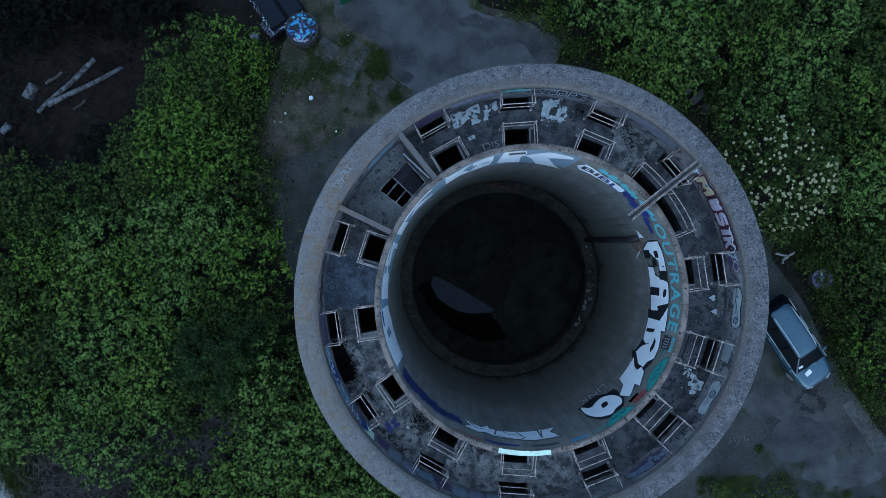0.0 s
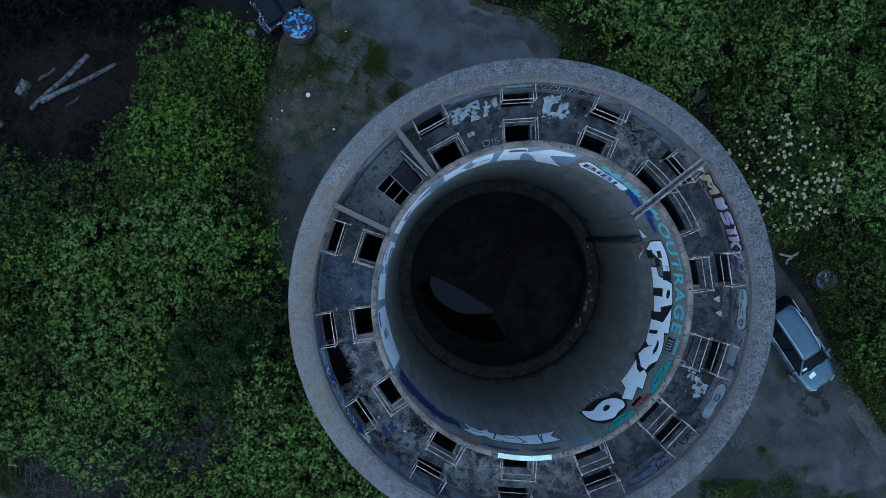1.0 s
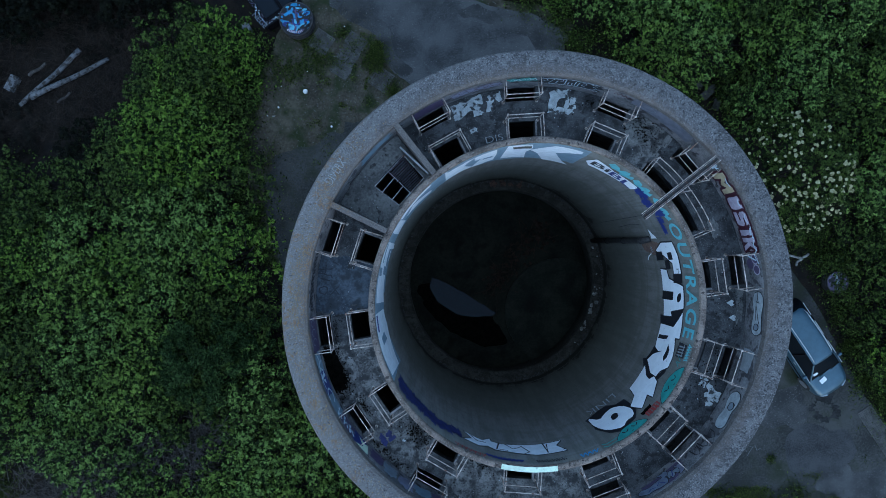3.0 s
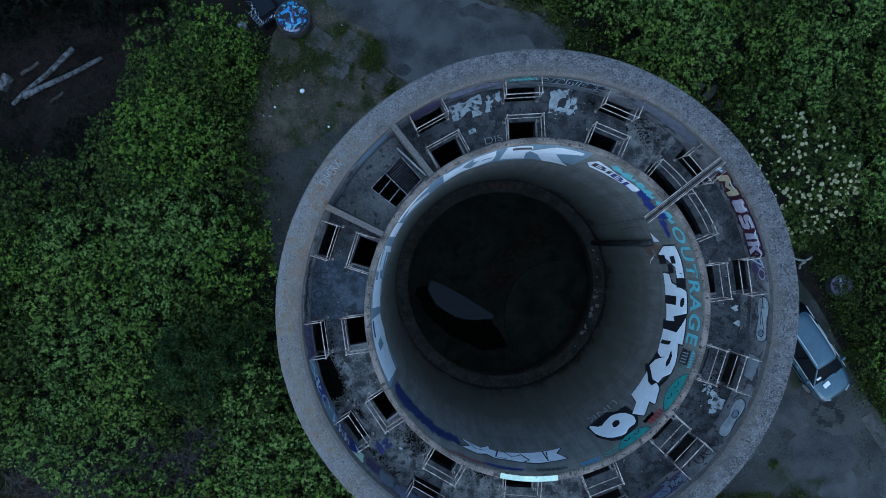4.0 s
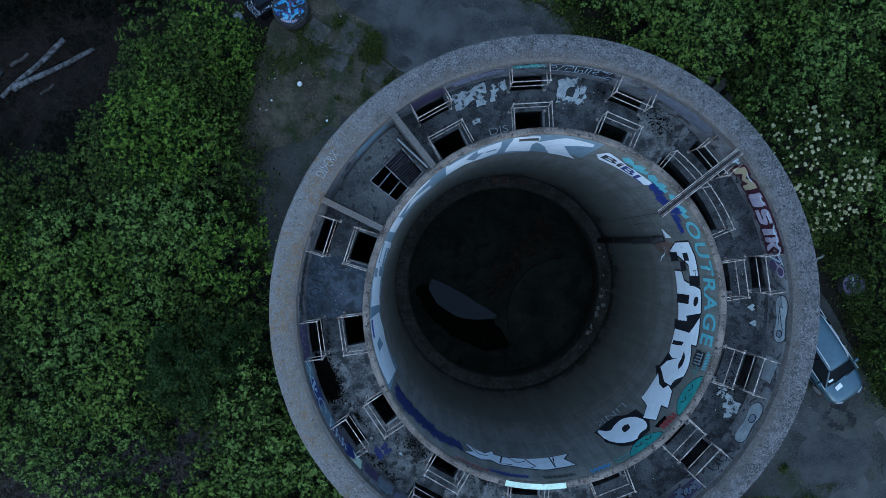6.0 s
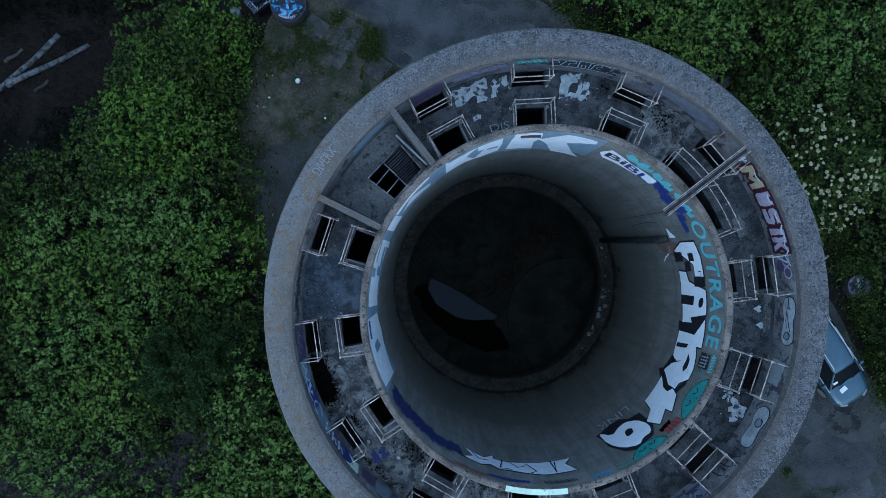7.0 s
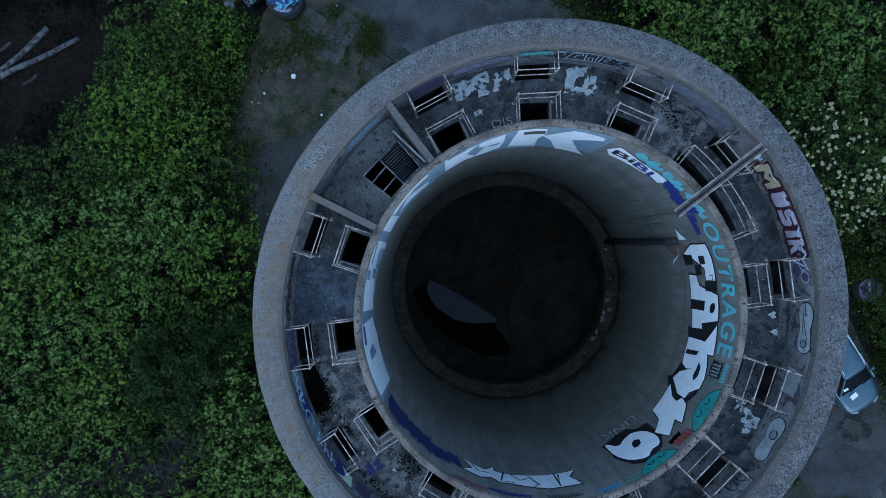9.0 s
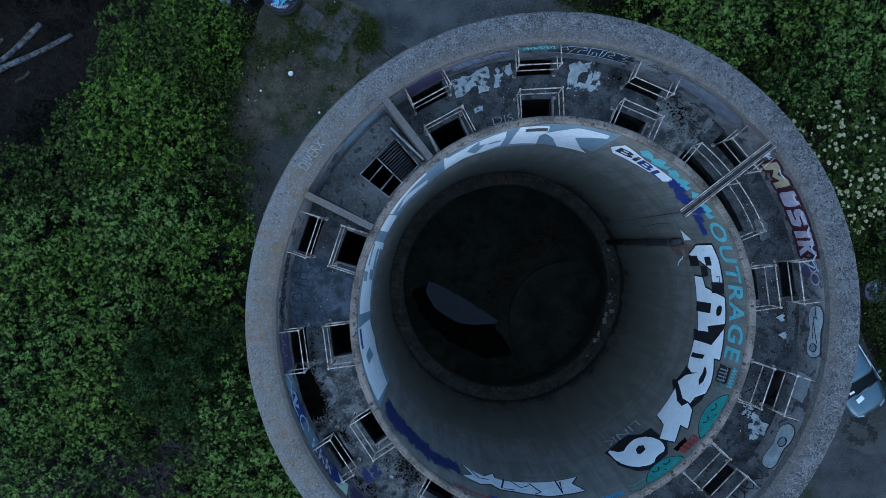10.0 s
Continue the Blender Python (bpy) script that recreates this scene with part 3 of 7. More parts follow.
bar(bm, P(5.66, 131.0, FLOOR_Z + 0.35), P(4.60, 129.6, FLOOR_Z + 0.35), 0.045, 0.05)
part("lid_edge", bm, P_OLDWHITE, hatch, "pale blue painted edge of the open lid")
bm = bmesh.new()
bar(bm, P(5.62, 131.2, FLOOR_Z + 0.18), P(4.62, 130.0, FLOOR_Z + 0.18), 0.03, 0.32)
part("lid", bm, M_DARKIRON, hatch, "dark open hatch lid")

# ladder laid across the two walls
ladder = thing("ladder", "narrow grey steel ladder lying across the shaft wall and parapet", "ladder")
la, lb = P(3.52, 41.0, 12.50), P(6.02, 39.75, 12.38)
side_v = (lb - la).cross(Vector((0, 0, 1))).normalized()
for s in (-1, 1):
    bm = bmesh.new()
    bar(bm, la + side_v * s * 0.068, lb + side_v * s * 0.068, 0.05, 0.07)
    st = part("stile", bm, M_DARKIRON, ladder, "dark steel stile")
    for q, w in ((0.088, 0.018), (0.050, 0.008)):
        bm = bmesh.new()
        up = Vector((0, 0, 0.038))
        bar(bm, la + side_v * s * q + up, lb + side_v * s * q + up, w, 0.008)
        part("edge_strip", bm, M_RAIL, st, "pale edge strip")
bm = bmesh.new()
bar(bm, la - Vector((0, 0, 0.03)), lb - Vector((0, 0, 0.03)), 0.10, 0.008)
part("web", bm, M_DARKIRON, ladder, "dark steel web between the stiles")
for k in range(11):
    q = la.lerp(lb, (k + 0.4) / 11)
    bm = bmesh.new()
    tube(bm, [q - side_v * 0.068, q + side_v * 0.068], 0.010, 6)
    part("rung", bm, M_RUST, ladder, "", True)

# upright drain pipe in the shaft
drain = thing("drain_pipe", "rusty iron pipe standing against the shaft wall", "pipe")
bm = bmesh.new()
tube(bm, [P(4.16, 24.2, LEDGE_Z), P(4.16, 24.2, 9.0), P(4.17, 24.2, 9.25), P(4.23, 24.2, 9.42), P(4.31, 24.2, 9.48)], 0.10, 14)
part("pipe", bm, M_DARKIRON, drain, "", True)
for z in (5.2, 7.2, 9.0):
    bm = bmesh.new()
    tube(bm, [P(4.16, 24.2, z), P(4.16, 24.2, z + 0.07)], 0.118, 14)
    part("clamp", bm, M_DARKIRON, drain, "", True)


# ---- paint on walls and floor ----
def drop(R, z):
    """Paint in the shaft sits a little lower than it was sketched."""
    return z - 0.22 if R < 5 else z


def grid_faces(bm, rings, centre):
    k = len(rings[0])
    for i in range(k):
        bm.faces.new((centre, rings[0][i], rings[0][(i + 1) % k]))
    for a, b in zip(rings, rings[1:]):
        for i in range(k):
            bm.faces.new((a[i], b[i], b[(i + 1) % k], a[(i + 1) % k]))


def outline(seed, n=40, rough=0.25, square=0.0, freq=1.6):
    """Radii round a blot: between a circle and a square, with a wandering edge."""
    out = []
    for i in range(n):
        a = 2 * math.pi * i / n
        c, s = math.cos(a), math.sin(a)
        k = 1 / max(abs(c), abs(s))
        r = 1 + (k - 1) * square
        r *= 1 + rough * noise.noise(Vector((c * freq, s * freq, seed * 3.7))) + rough * 0.5 * noise.noise(Vector((c * freq * 4, s * freq * 4, seed * 1.9))) + rough * 0.35 * noise.noise(Vector((c * freq * 11, s * freq * 11, seed * 2.3)))
        out.append((c * r, s * r))
    return out


def floor_blot(r, deg, w, h, mat, seed, turn=0.0, rough=0.35, square=0.6, name="paint_patch", z=FLOOR_Z + 0.011, parent=None, freq=1.6):
    base = P(r, deg, z)
    er, et = Vector((math.cos(radians(deg + turn)), math.sin(radians(deg + turn)), 0)), Vector((-math.sin(radians(deg + turn)), math.cos(radians(deg + turn)), 0))
    bm = bmesh.new()
    c = bm.verts.new(base)
    o = outline(seed, 96, rough, square, freq)
    rings = [[bm.verts.new(base + er * x * h / 2 * f + et * y * w / 2 * f) for x, y in o] for f in (0.5, 1.0)]
    grid_faces(bm, rings, c)
    return part(name, bm, mat, parent or gallery)


def wall_blot(R, deg0, deg1, z0, z1, mat, seed, rough=0.2, square=0.8, parent=None, off=0.006, name="graffiti", lean=0.0, freq=1.6):
    """A blot of paint on the curved wall; it faces the tower's axis."""
    bm = bmesh.new()
    dm, dz, hm, hz = (deg0 + deg1) / 2, (z0 + z1) / 2, (deg1 - deg0) / 2, (z1 - z0) / 2
    c = bm.verts.new(P(R - off - 0.004, dm, drop(R, dz)))
    o = outline(seed, 80, rough, square, freq)
    rings = [[bm.verts.new(P(R - off - 0.004, dm + (x * hm + lean * y) * f, min(drop(R, dz + y * hz * f), 12.17 if R < 5 else 12.08))) for x, y in o] for f in (0.25, 0.5, 0.75, 1.0)]
    grid_faces(bm, rings, c)
    return part(name, bm, mat, parent or (wall_inner if R < 5 else wall_outer))


def wall_stroke(R, pts, width, mat, off=0.010, name="graffiti"):
    """A ribbon of paint along (bearing, height) points on the curved wall."""
    fine = []
    for (a0, z0), (a1, z1) in zip(pts, pts[1:]):
        m = max(1, int(abs(a1 - a0) / 1.5))
        fine += [(a0 + (a1 - a0) * i / m, z0 + (z1 - z0) * i / m) for i in range(m)]
    fine.append(pts[-1])
    bm = bmesh.new()
    prev = None
    k = R * math.pi / 180
    for i, (a, z) in enumerate(fine):
        a0, z0 = fine[max(i - 1, 0)]
        a1, z1 = fine[min(i + 1, len(fine) - 1)]
        dx, dz = (a1 - a0) * k, z1 - z0
        q = math.hypot(dx, dz) or 1
        nx, nz = -dz / q * width / 2, dx / q * width / 2
        cur = [bm.verts.new(P(R - off - 0.004, a + s * nx / k, drop(R, z + s * nz))) for s in (-1, 1)]
        if prev:
            bm.faces.new((prev[0], prev[1], cur[1], cur[0]))
        prev = cur
    return part(name, bm, mat, wall_inner if R < 5 else wall_outer)


def lettering(text, R, deg, z, height, mat, width=None, bold=0.0, off=0.012, slant=0.0, name="lettering", spacing=1.0):
    """Letters of the built-in font bent onto the wall, read from inside the tower; deg is where the word begins."""
    cu = bpy.data.curves.new("letters", "FONT")
    cu.body, cu.size, cu.offset, cu.shear, cu.space_character = text, 1.0, bold, slant, spacing
    tmp = bpy.data.objects.new("letters", cu)
    me = bpy.data.meshes.new_from_object(tmp)
    bpy.data.objects.remove(tmp)
    bm = bmesh.new()
    bm.from_mesh(me)
    bpy.data.meshes.remove(me)
    bmesh.ops.triangulate(bm, faces=bm.faces)
    bmesh.ops.subdivide_edges(bm, edges=[e for e in bm.edges if e.calc_length() > 0.3], cuts=2)
    xs, ys = [v.co.x for v in bm.verts], [v.co.y for v in bm.verts]
    x0, x1, y0, y1 = min(xs), max(xs), min(ys), max(ys)
    w = width or (x1 - x0) * height / (y1 - y0)
    for v in bm.verts:
        u, t = (v.co.x - x0) / (x1 - x0), (v.co.y - y0) / (y1 - y0)
        v.co = P(R - off - 0.004, deg - math.degrees(u * w / R), drop(R, z + t * height))
    return part(name, bm, mat, wall_inner if R < 5 else wall_outer)


def painted_shape(design, R, d0, d1, z0, z1, mat, off, grow=0.0, wob=0.012, soft=0):
    """A freehand letter: corners in a unit box, stretched between bearings d0 > d1 and heights, bent onto the wall."""
    for _ in range(soft):
        design = [((1 - f) * p[0] + f * q[0], (1 - f) * p[1] + f * q[1]) for p, q in zip(design, design[1:] + design[:1]) for f in (0.22, 0.78)]
    pts = []
    n = len(design)
    for i in range(n):
        (u0, v0), (u1, v1) = design[i], design[(i + 1) % n]
        for t in (0.0, 0.02, 0.12, 0.5, 0.88, 0.98):
            pts.append((u0 + (u1 - u0) * t, v0 + (v1 - v0) * t))
    w, h = radians(d0 - d1) * R, z1 - z0
    m = len(pts)
    for _ in range(1):
        pts = [((pts[i - 1][0] + 2 * pts[i][0] + pts[(i + 1) % m][0]) / 4, (pts[i - 1][1] + 2 * pts[i][1] + pts[(i + 1) % m][1]) / 4) for i in range(m)]
    bm = bmesh.new()
    vs = []
    for i, (u, v) in enumerate(pts):
        (ua, va), (ub, vb) = pts[i - 1], pts[(i + 1) % m]
        tx, ty = (ub - ua) * w, (vb - va) * h
        q = math.hypot(tx, ty) or 1
        x = u * w + ty / q * grow * turn_of(design) + wob * noise.noise(Vector((u * 5, v * 5, d0)))
        y = v * h - tx / q * grow * turn_of(design) + wob * noise.noise(Vector((u * 5, v * 5, d0 + 7)))
        vs.append(bm.verts.new((x, y, 0)))
    f = bm.faces.new(vs)
    bmesh.ops.triangulate(bm, faces=[f])
    for _ in range(4):
        bmesh.ops.subdivide_edges(bm, edges=[e for e in bm.edges if e.calc_length() > 0.22], cuts=1)
        bmesh.ops.triangulate(bm, faces=bm.faces)
    for v in bm.verts:
        v.co = P(R - off - 0.004, d0 - math.degrees(v.co.x / R), min(drop(R, z0 + v.co.y), 12.16))
    return part("graffiti", bm, mat, wall_inner if R < 5 else wall_outer)


def turn_of(design):
    a = sum(p[0] * q[1] - q[0] * p[1] for p, q in zip(design, design[1:] + design[:1]))
    return 1 if a > 0 else -1


SHAPE_F = [(0.29, 0.0), (0.03, 0.38), (0.0, 0.95), (0.39, 1.0), (1.0, 0.97), (1.0, 0.64), (0.66, 0.66), (0.58, 0.53), (0.43, 0.32)]
SHAPE_A = [(0.0, 0.0), (0.01, 0.29), (0.19, 0.35), (0.3, 0.98), (0.74, 1.0), (0.87, 0.43), (0.96, 0.5), (1.0, 0.12), (0.44, 0.0)]
SHAPE_R = [(0.25, 0.01), (0.24, 0.63), (0.0, 0.94), (0.16, 0.97), (0.37, 1.0), (0.38, 0.81), (0.51, 0.91), (0.66, 0.98), (0.8, 0.98), (0.91, 0.75), (1.0, 0.72), (1.0, 0.44), (0.85, 0.0), (0.73, 0.13), (0.62, 0.49), (0.66, 0.29), (0.61, 0.09), (0.5, 0.03)]
SHAPE_K = [(0.0, 0.0), (0.2, 0.27), (0.23, 0.48), (0.12, 0.58), (0.18, 0.78), (0.52, 1.0), (0.55, 0.78), (0.86, 0.99), (1.0, 0.62), (0.74, 0.43), (0.68, 0.06)]
SHAPE_TAIL = [(1.0, 0.0), (0.76, 0.32), (0.55, 0.19), (0.34, 0.17), (0.12, 0.35), (0.0, 0.7), (0.08, 0.92), (0.3, 0.89), (0.45, 1.0), (0.77, 0.83), (0.97, 0.49)]
SHAPE_SPIKES = [(1.0, 0.1), (0.63, 0.0), (0.41, 0.01), (0.25, 0.18), (0.03, 0.23), (0.0, 0.67), (0.16, 0.9), (0.37, 0.91), (0.47, 1.0), (0.75, 0.83), (0.94, 0.52), (0.93, 0.35)]
SHAPE_RING = [(0.91, 0.22), (0.41, 0.0), (0.0, 0.34), (0.18, 0.88), (0.66, 1.0), (1.0, 0.87)]
SHAPE_MOON = [(0.0, 0.95), (0.14, 0.38), (0.38, 0.04), (0.64, 0.0), (0.86, 0.36), (1.0, 0.9), (0.9, 1.0), (0.06, 1.0)]
SHAPE_FLAG = [(0.0, 0.93), (1.0, 1.0), (0.46, 0.60), (0.98, 0.0), (0.44, 0.18), (0.14, 0.05)]
SHAPE_SLAB = [(0.0, 0.0), (0.06, 0.95), (0.55, 1.0), (1.0, 0.86), (0.94, 0.1), (0.5, 0.04)]
SHAPE_CROWN = [(0.0, 0.55), (0.12, 1.0), (0.36, 0.84), (0.44, 0.55), (0.56, 0.92), (0.74, 1.0), (0.8, 0.6), (0.94, 0.88), (1.0, 0.4), (0.6, 0.0), (0.5, 0.3), (0.2, 0.2)]
SHAPE_EIGHT = [(0.0, 0.5), (0.04, 0.85), (0.15, 1.0), (0.33, 0.98), (0.5, 0.84), (0.7, 0.92), (0.88, 1.0), (0.98, 0.75), (1.0, 0.4), (0.92, 0.1), (0.72, 0.06), (0.5, 0.2), (0.3, 0.03), (0.1, 0.1)]
# tall white letters on the shaft wall, outlined in black
LETTERS = ((SHAPE_F, 22.8, 9.9, 9.84, 11.41), (SHAPE_A, 11.3, -7.6, 9.85, 11.42), (SHAPE_R, -4.40, -31.10, 9.93, 11.48), (SHAPE_K, -29.40, -46.50, 9.98, 11.66), (SHAPE_TAIL, -46.60, -62.70, 9.90, 11.79))
for k, (shape, d0, d1, z0, z1) in enumerate(LETTERS):
    painted_shape(shape, BORE, d0, d1, z0, z1, P_BLACK, 0.005 + 0.0006 * k, (0.045, 0.045, 0.035, 0.03, 0.03)[k], soft=(0, 0, 0, 0, 1)[k])
    painted_shape(shape, BORE, d0, d1, z0, z1, P_WHITE, 0.012 + 0.0006 * k, 0.0, soft=(0, 0, 0, 0, 1)[k])
BLOCK = [(0.08, 0.05), (0.0, 1.0), (0.88, 0.95), (1.0, 0.0)]
for d0, d1, z0, z1 in ((18.8, 14.8, 9.74, 10.32), (18.7, 15.4, 10.67, 11.02), (15.4, 11.4, 10.32, 10.70), (10.4, 6.2, 10.75, 11.42), (2.8, -1.1, 9.83, 10.69)):
    painted_shape(BLOCK, BORE, d0, d1, z0, z1, P_BLACK, 0.017)
painted_shape([(0.32, 0.05), (0.0, 1.0), (0.63, 0.9), (1.0, 0.0)], BORE, -14.60, -17.20, 10.02, 10.73, P_BLACK, 0.0170)
painted_shape([(0.0, 0.13), (0.25, 0.85), (0.7, 1.0), (1.0, 0.52), (0.76, 0.0), (0.41, 0.14)], BORE, -17.80, -24.60, 10.87, 11.12, P_BLACK, 0.0174)
painted_shape([(0.58, 0.0), (0.48, 0.54), (0.21, 0.53), (0.0, 1.0), (0.28, 0.99), (0.97, 0.74), (1.0, 0.08)], BORE, -2.20, -11.50, 9.76, 11.39, P_BLACK, 0.0036)
painted_shape([(0.22, 0.0), (0.0, 0.23), (0.62, 0.6), (0.62, 0.79), (0.02, 0.98), (0.33, 1.0), (0.79, 0.89), (1.0, 0.67), (0.71, 0.26)], BORE, -25.70, -33.80, 9.55, 11.43, P_BLACK, 0.0039)
painted_shape([(0.02, 0.19), (0.19, 0.57), (0.0, 1.0), (0.59, 0.39), (1.0, 0.0), (0.59, 0.1)], BORE, -20.40, -27.30, 9.75, 10.85, P_BLACK, 0.0042)
painted_shape(SHAPE_SPIKES, BORE, -45.30, -63.90, 9.78, 12.02, P_BLACK, 0.0034)
painted_shape([(0.0, 0.11), (1.0, 1.0), (1.0, 0.0)], BORE, 28.6, 24.4, 9.88, 10.34, P_WHITE, 0.015)
for d0, d1, z0, z1, s_ in ((2.6, -0.7, 10.96, 11.25, 1),):
    wall_blot(BORE, d1, d0, z0, z1, P_BLACK, s_, 0.05, 0.15, off=0.020, lean=0.7)
painted_shape(SHAPE_RING, BORE, -51.70, -55.30, 10.65, 11.07, P_BLACK, 0.020, soft=1)
for pts, w_ in (([(10.3, 11.22), (12.2, 11.28), (12.0, 11.12)], 0.03),):
    wall_stroke(BORE, pts, w_, P_BLACK, 0.019)
lettering("OUTRAGE", BORE, 30.4, 11.60, 0.68, P_CYAN, width=radians(43.4) * BORE, bold=0.022, spacing=1.16)
wall_blot(BORE, 339.2, 344.6, 11.55, 12.05, P_BLACK, 75, 0.2, 0.9, off=0.008)
for k in range(4):
    wall_stroke(BORE, [(340 + 1.1 * k, 11.62), (340.3 + 1.1 * k, 11.98), (341.0 + 1.1 * k, 11.9)], 0.035, P_GREY, 0.012)
for k in range(6):
    wall_stroke(BORE, [(339.2 + k, 12.14), (339.6 + k, 12.34), (340.2 + k, 12.16)], 0.05, P_CYAN, 0.010)
# cyan and navy pieces, north-east
painted_shape(SHAPE_CROWN, BORE, 62.0, 51.5, 11.50, 12.20, P_CYAN, 0.005)
painted_shape(SHAPE_CROWN, BORE, 51.5, 42.5, 11.50, 12.18, P_CYAN, 0.0056)
painted_shape(SHAPE_CROWN, BORE, 42.0, 31.5, 11.62, 12.2, P_CYAN, 0.0062)
painted_shape([(0.0, 0.4), (0.1, 1.0), (0.5, 0.72), (1.0, 0.85), (0.95, 0.3), (0.5, 0.08), (0.12, 0.0)], BORE, 68.6, 46.8, 10.70, 11.78, P_WHITE, 0.0085)
lettering("Bi", BORE, 66.4, 10.98, 0.50, P_BLACK, width=radians(7.6) * BORE, bold=0.02, off=0.0125)
lettering("BL", BORE, 58.2, 10.94, 0.50, P_NAVY, width=radians(9.6) * BORE, bold=0.02, off=0.0125)
for d0, d1, z0, z1, s_ in ((42, 48, 11.1, 11.75, 33), (37.5, 42.5, 11.0, 11.6, 34), (33.5, 38, 11.15, 11.85, 35), (30.5, 33.5, 11.1, 11.5, 36), (26, 30.5, 11.1, 11.35, 37)):
    wall_blot(BORE, d0, d1, z0, z1, P_NAVY, s_, 0.55, 0.3, off=0.009, freq=2.4)
# white letters on a dusty blue band, north and west
for k in range(14):
    d = 70.5 + k * 9.8
    wall_blot(BORE, d, d + 10.4, 9.85 + 0.25 * math.sin(k * 1.7 + 0.8), 12.39, P_SKY, 40 + k, 0.06, 0.97, off=0.0036)
BAND = (
    ([(1.0, 1.0), (0.96, 0.18), (0.67, 0.0), (0.34, 0.08), (0.0, 0.19), (0.05, 0.94), (0.37, 0.98), (0.69, 1.0)], -152.1, -176.1, 9.75, 12.36),
    ([(1.0, 0.87), (0.97, 0.13), (0.86, 0.0), (0.89, 0.29), (0.74, 0.17), (0.59, 0.22), (0.42, 0.19), (0.0, 0.16), (0.09, 0.84), (0.4, 0.86), (0.63, 0.89), (0.88, 1.0)], 182.4, 157.4, 9.55, 12.6),
    ([(0.01, 1.0), (0.0, 0.0), (1.0, 0.08), (0.84, 0.96)], 154.0, 147.6, 10.24, 12.38),
    ([(0.0, 1.0), (0.96, 0.95), (1.0, 0.26), (0.02, 0.0)], 148.3, 131.6, 11.80, 12.38),
    ([(0.38, 1.0), (1.0, 0.36), (0.96, 0.0), (0.0, 0.54), (0.14, 0.62)], 147.0, 131.7, 10.11, 11.75),
    ([(0.0, 1.0), (0.38, 0.86), (0.56, 0.87), (0.96, 0.94), (1.0, 0.57), (1.0, 0.12), (0.72, 0.0), (0.38, 0.11), (0.03, 0.07)], 125.3, 103.6, 9.92, 12.38),
    ([(0.02, 0.1), (0.0, 1.0), (0.88, 0.94), (0.97, 0.74), (1.0, 0.63), (0.86, 0.44), (0.98, 0.0)], 100.7, 90.2, 9.82, 12.37),
    ([(0.0, 0.67), (0.42, 1.0), (0.96, 0.98), (0.98, 0.85), (0.54, 0.58), (0.83, 0.15), (1.0, 0.0), (0.43, 0.0), (0.17, 0.44)], 90.6, 71.9, 9.64, 12.12),
)
for k, (shape, d0, d1, z0, z1) in enumerate(BAND):
    painted_shape(shape, BORE, d0, d1, z0, z1, P_BAND, 0.0085 + 0.0005 * k)
CUT = [(0.0, 1.0), (0.9, 0.8), (1.0, 0.0), (0.1, 0.2)]
for k, (shape, d0, d1, z0, z1, mt) in enumerate((
        ([(1.0, 0.29), (0.07, 0.0), (0.0, 0.92), (0.74, 1.0)], -163.5, -167.5, 10.63, 11.76, P_SKY),
        ([(1.0, 1.0), (0.96, 0.12), (0.0, 0.0), (0.07, 0.81)], -169.0, -175.5, 11.88, 12.23, P_NAVY),
        ([(1.0, 1.0), (0.98, 0.56), (0.0, 0.0), (0.05, 0.45)], 165.6, 158.1, 11.66, 12.36, P_SKY),
        ([(1.0, 1.0), (0.97, 0.46), (0.0, 0.0), (0.06, 0.49)], 167.9, 160.2, 10.14, 11.09, P_SKY),
        ([(1.0, 1.0), (0.84, 0.17), (0.0, 0.0), (0.2, 0.74)], 170.8, 166.9, 11.47, 12.33, P_SKY),
        ([(1.0, 1.0), (0.83, 0.16), (0.0, 0.0), (0.22, 0.75)], 171.5, 167.0, 10.21, 11.24, P_SKY),
        ([(0.0, 0.54), (0.15, 0.74), (0.55, 1.0), (0.62, 0.64), (1.0, 0.57), (0.57, 0.0)], 116.7, 109.9, 10.23, 12.07, P_SKY),
        (CUT, 124.7, 117.2, 11.95, 12.36, P_SKY),
        (CUT, 109.0, 104.6, 10.9, 11.2, P_SKY),
        (CUT, 98.5, 90.6, 11.57, 12.06, P_MUD),
        ([(0.12, 0.05), (0.0, 0.79), (0.16, 1.0), (0.53, 0.68), (1.0, 0.0)], 91.0, 82.8, 9.74, 11.18, P_SKY))):
    painted_shape(shape, BORE, d0, d1, z0, z1, mt, 0.0135 + 0.0004 * k)
rg = random.Random(12)
# navy blots, south-west
for k in range(9):
    d = 210.5 + k * 3.5
    m = 11.52 - 0.05 * max(0, k - 4) + 0.08 * math.sin(k * 1.3)
    wall_blot(BORE, d, d + 4.2, m - 0.62 + 0.035 * k, m + 0.52 - 0.03 * k, P_INDIGO, 140 + k, 0.5, 0.5, off=0.006 + 0.0003 * k, freq=2.6)
    wall_stroke(BORE, [(d, m + 0.25), (d + 1.4, m - 0.3), (d + 2.6, m + 0.2)], 0.06, P_INDIGO, 0.010)
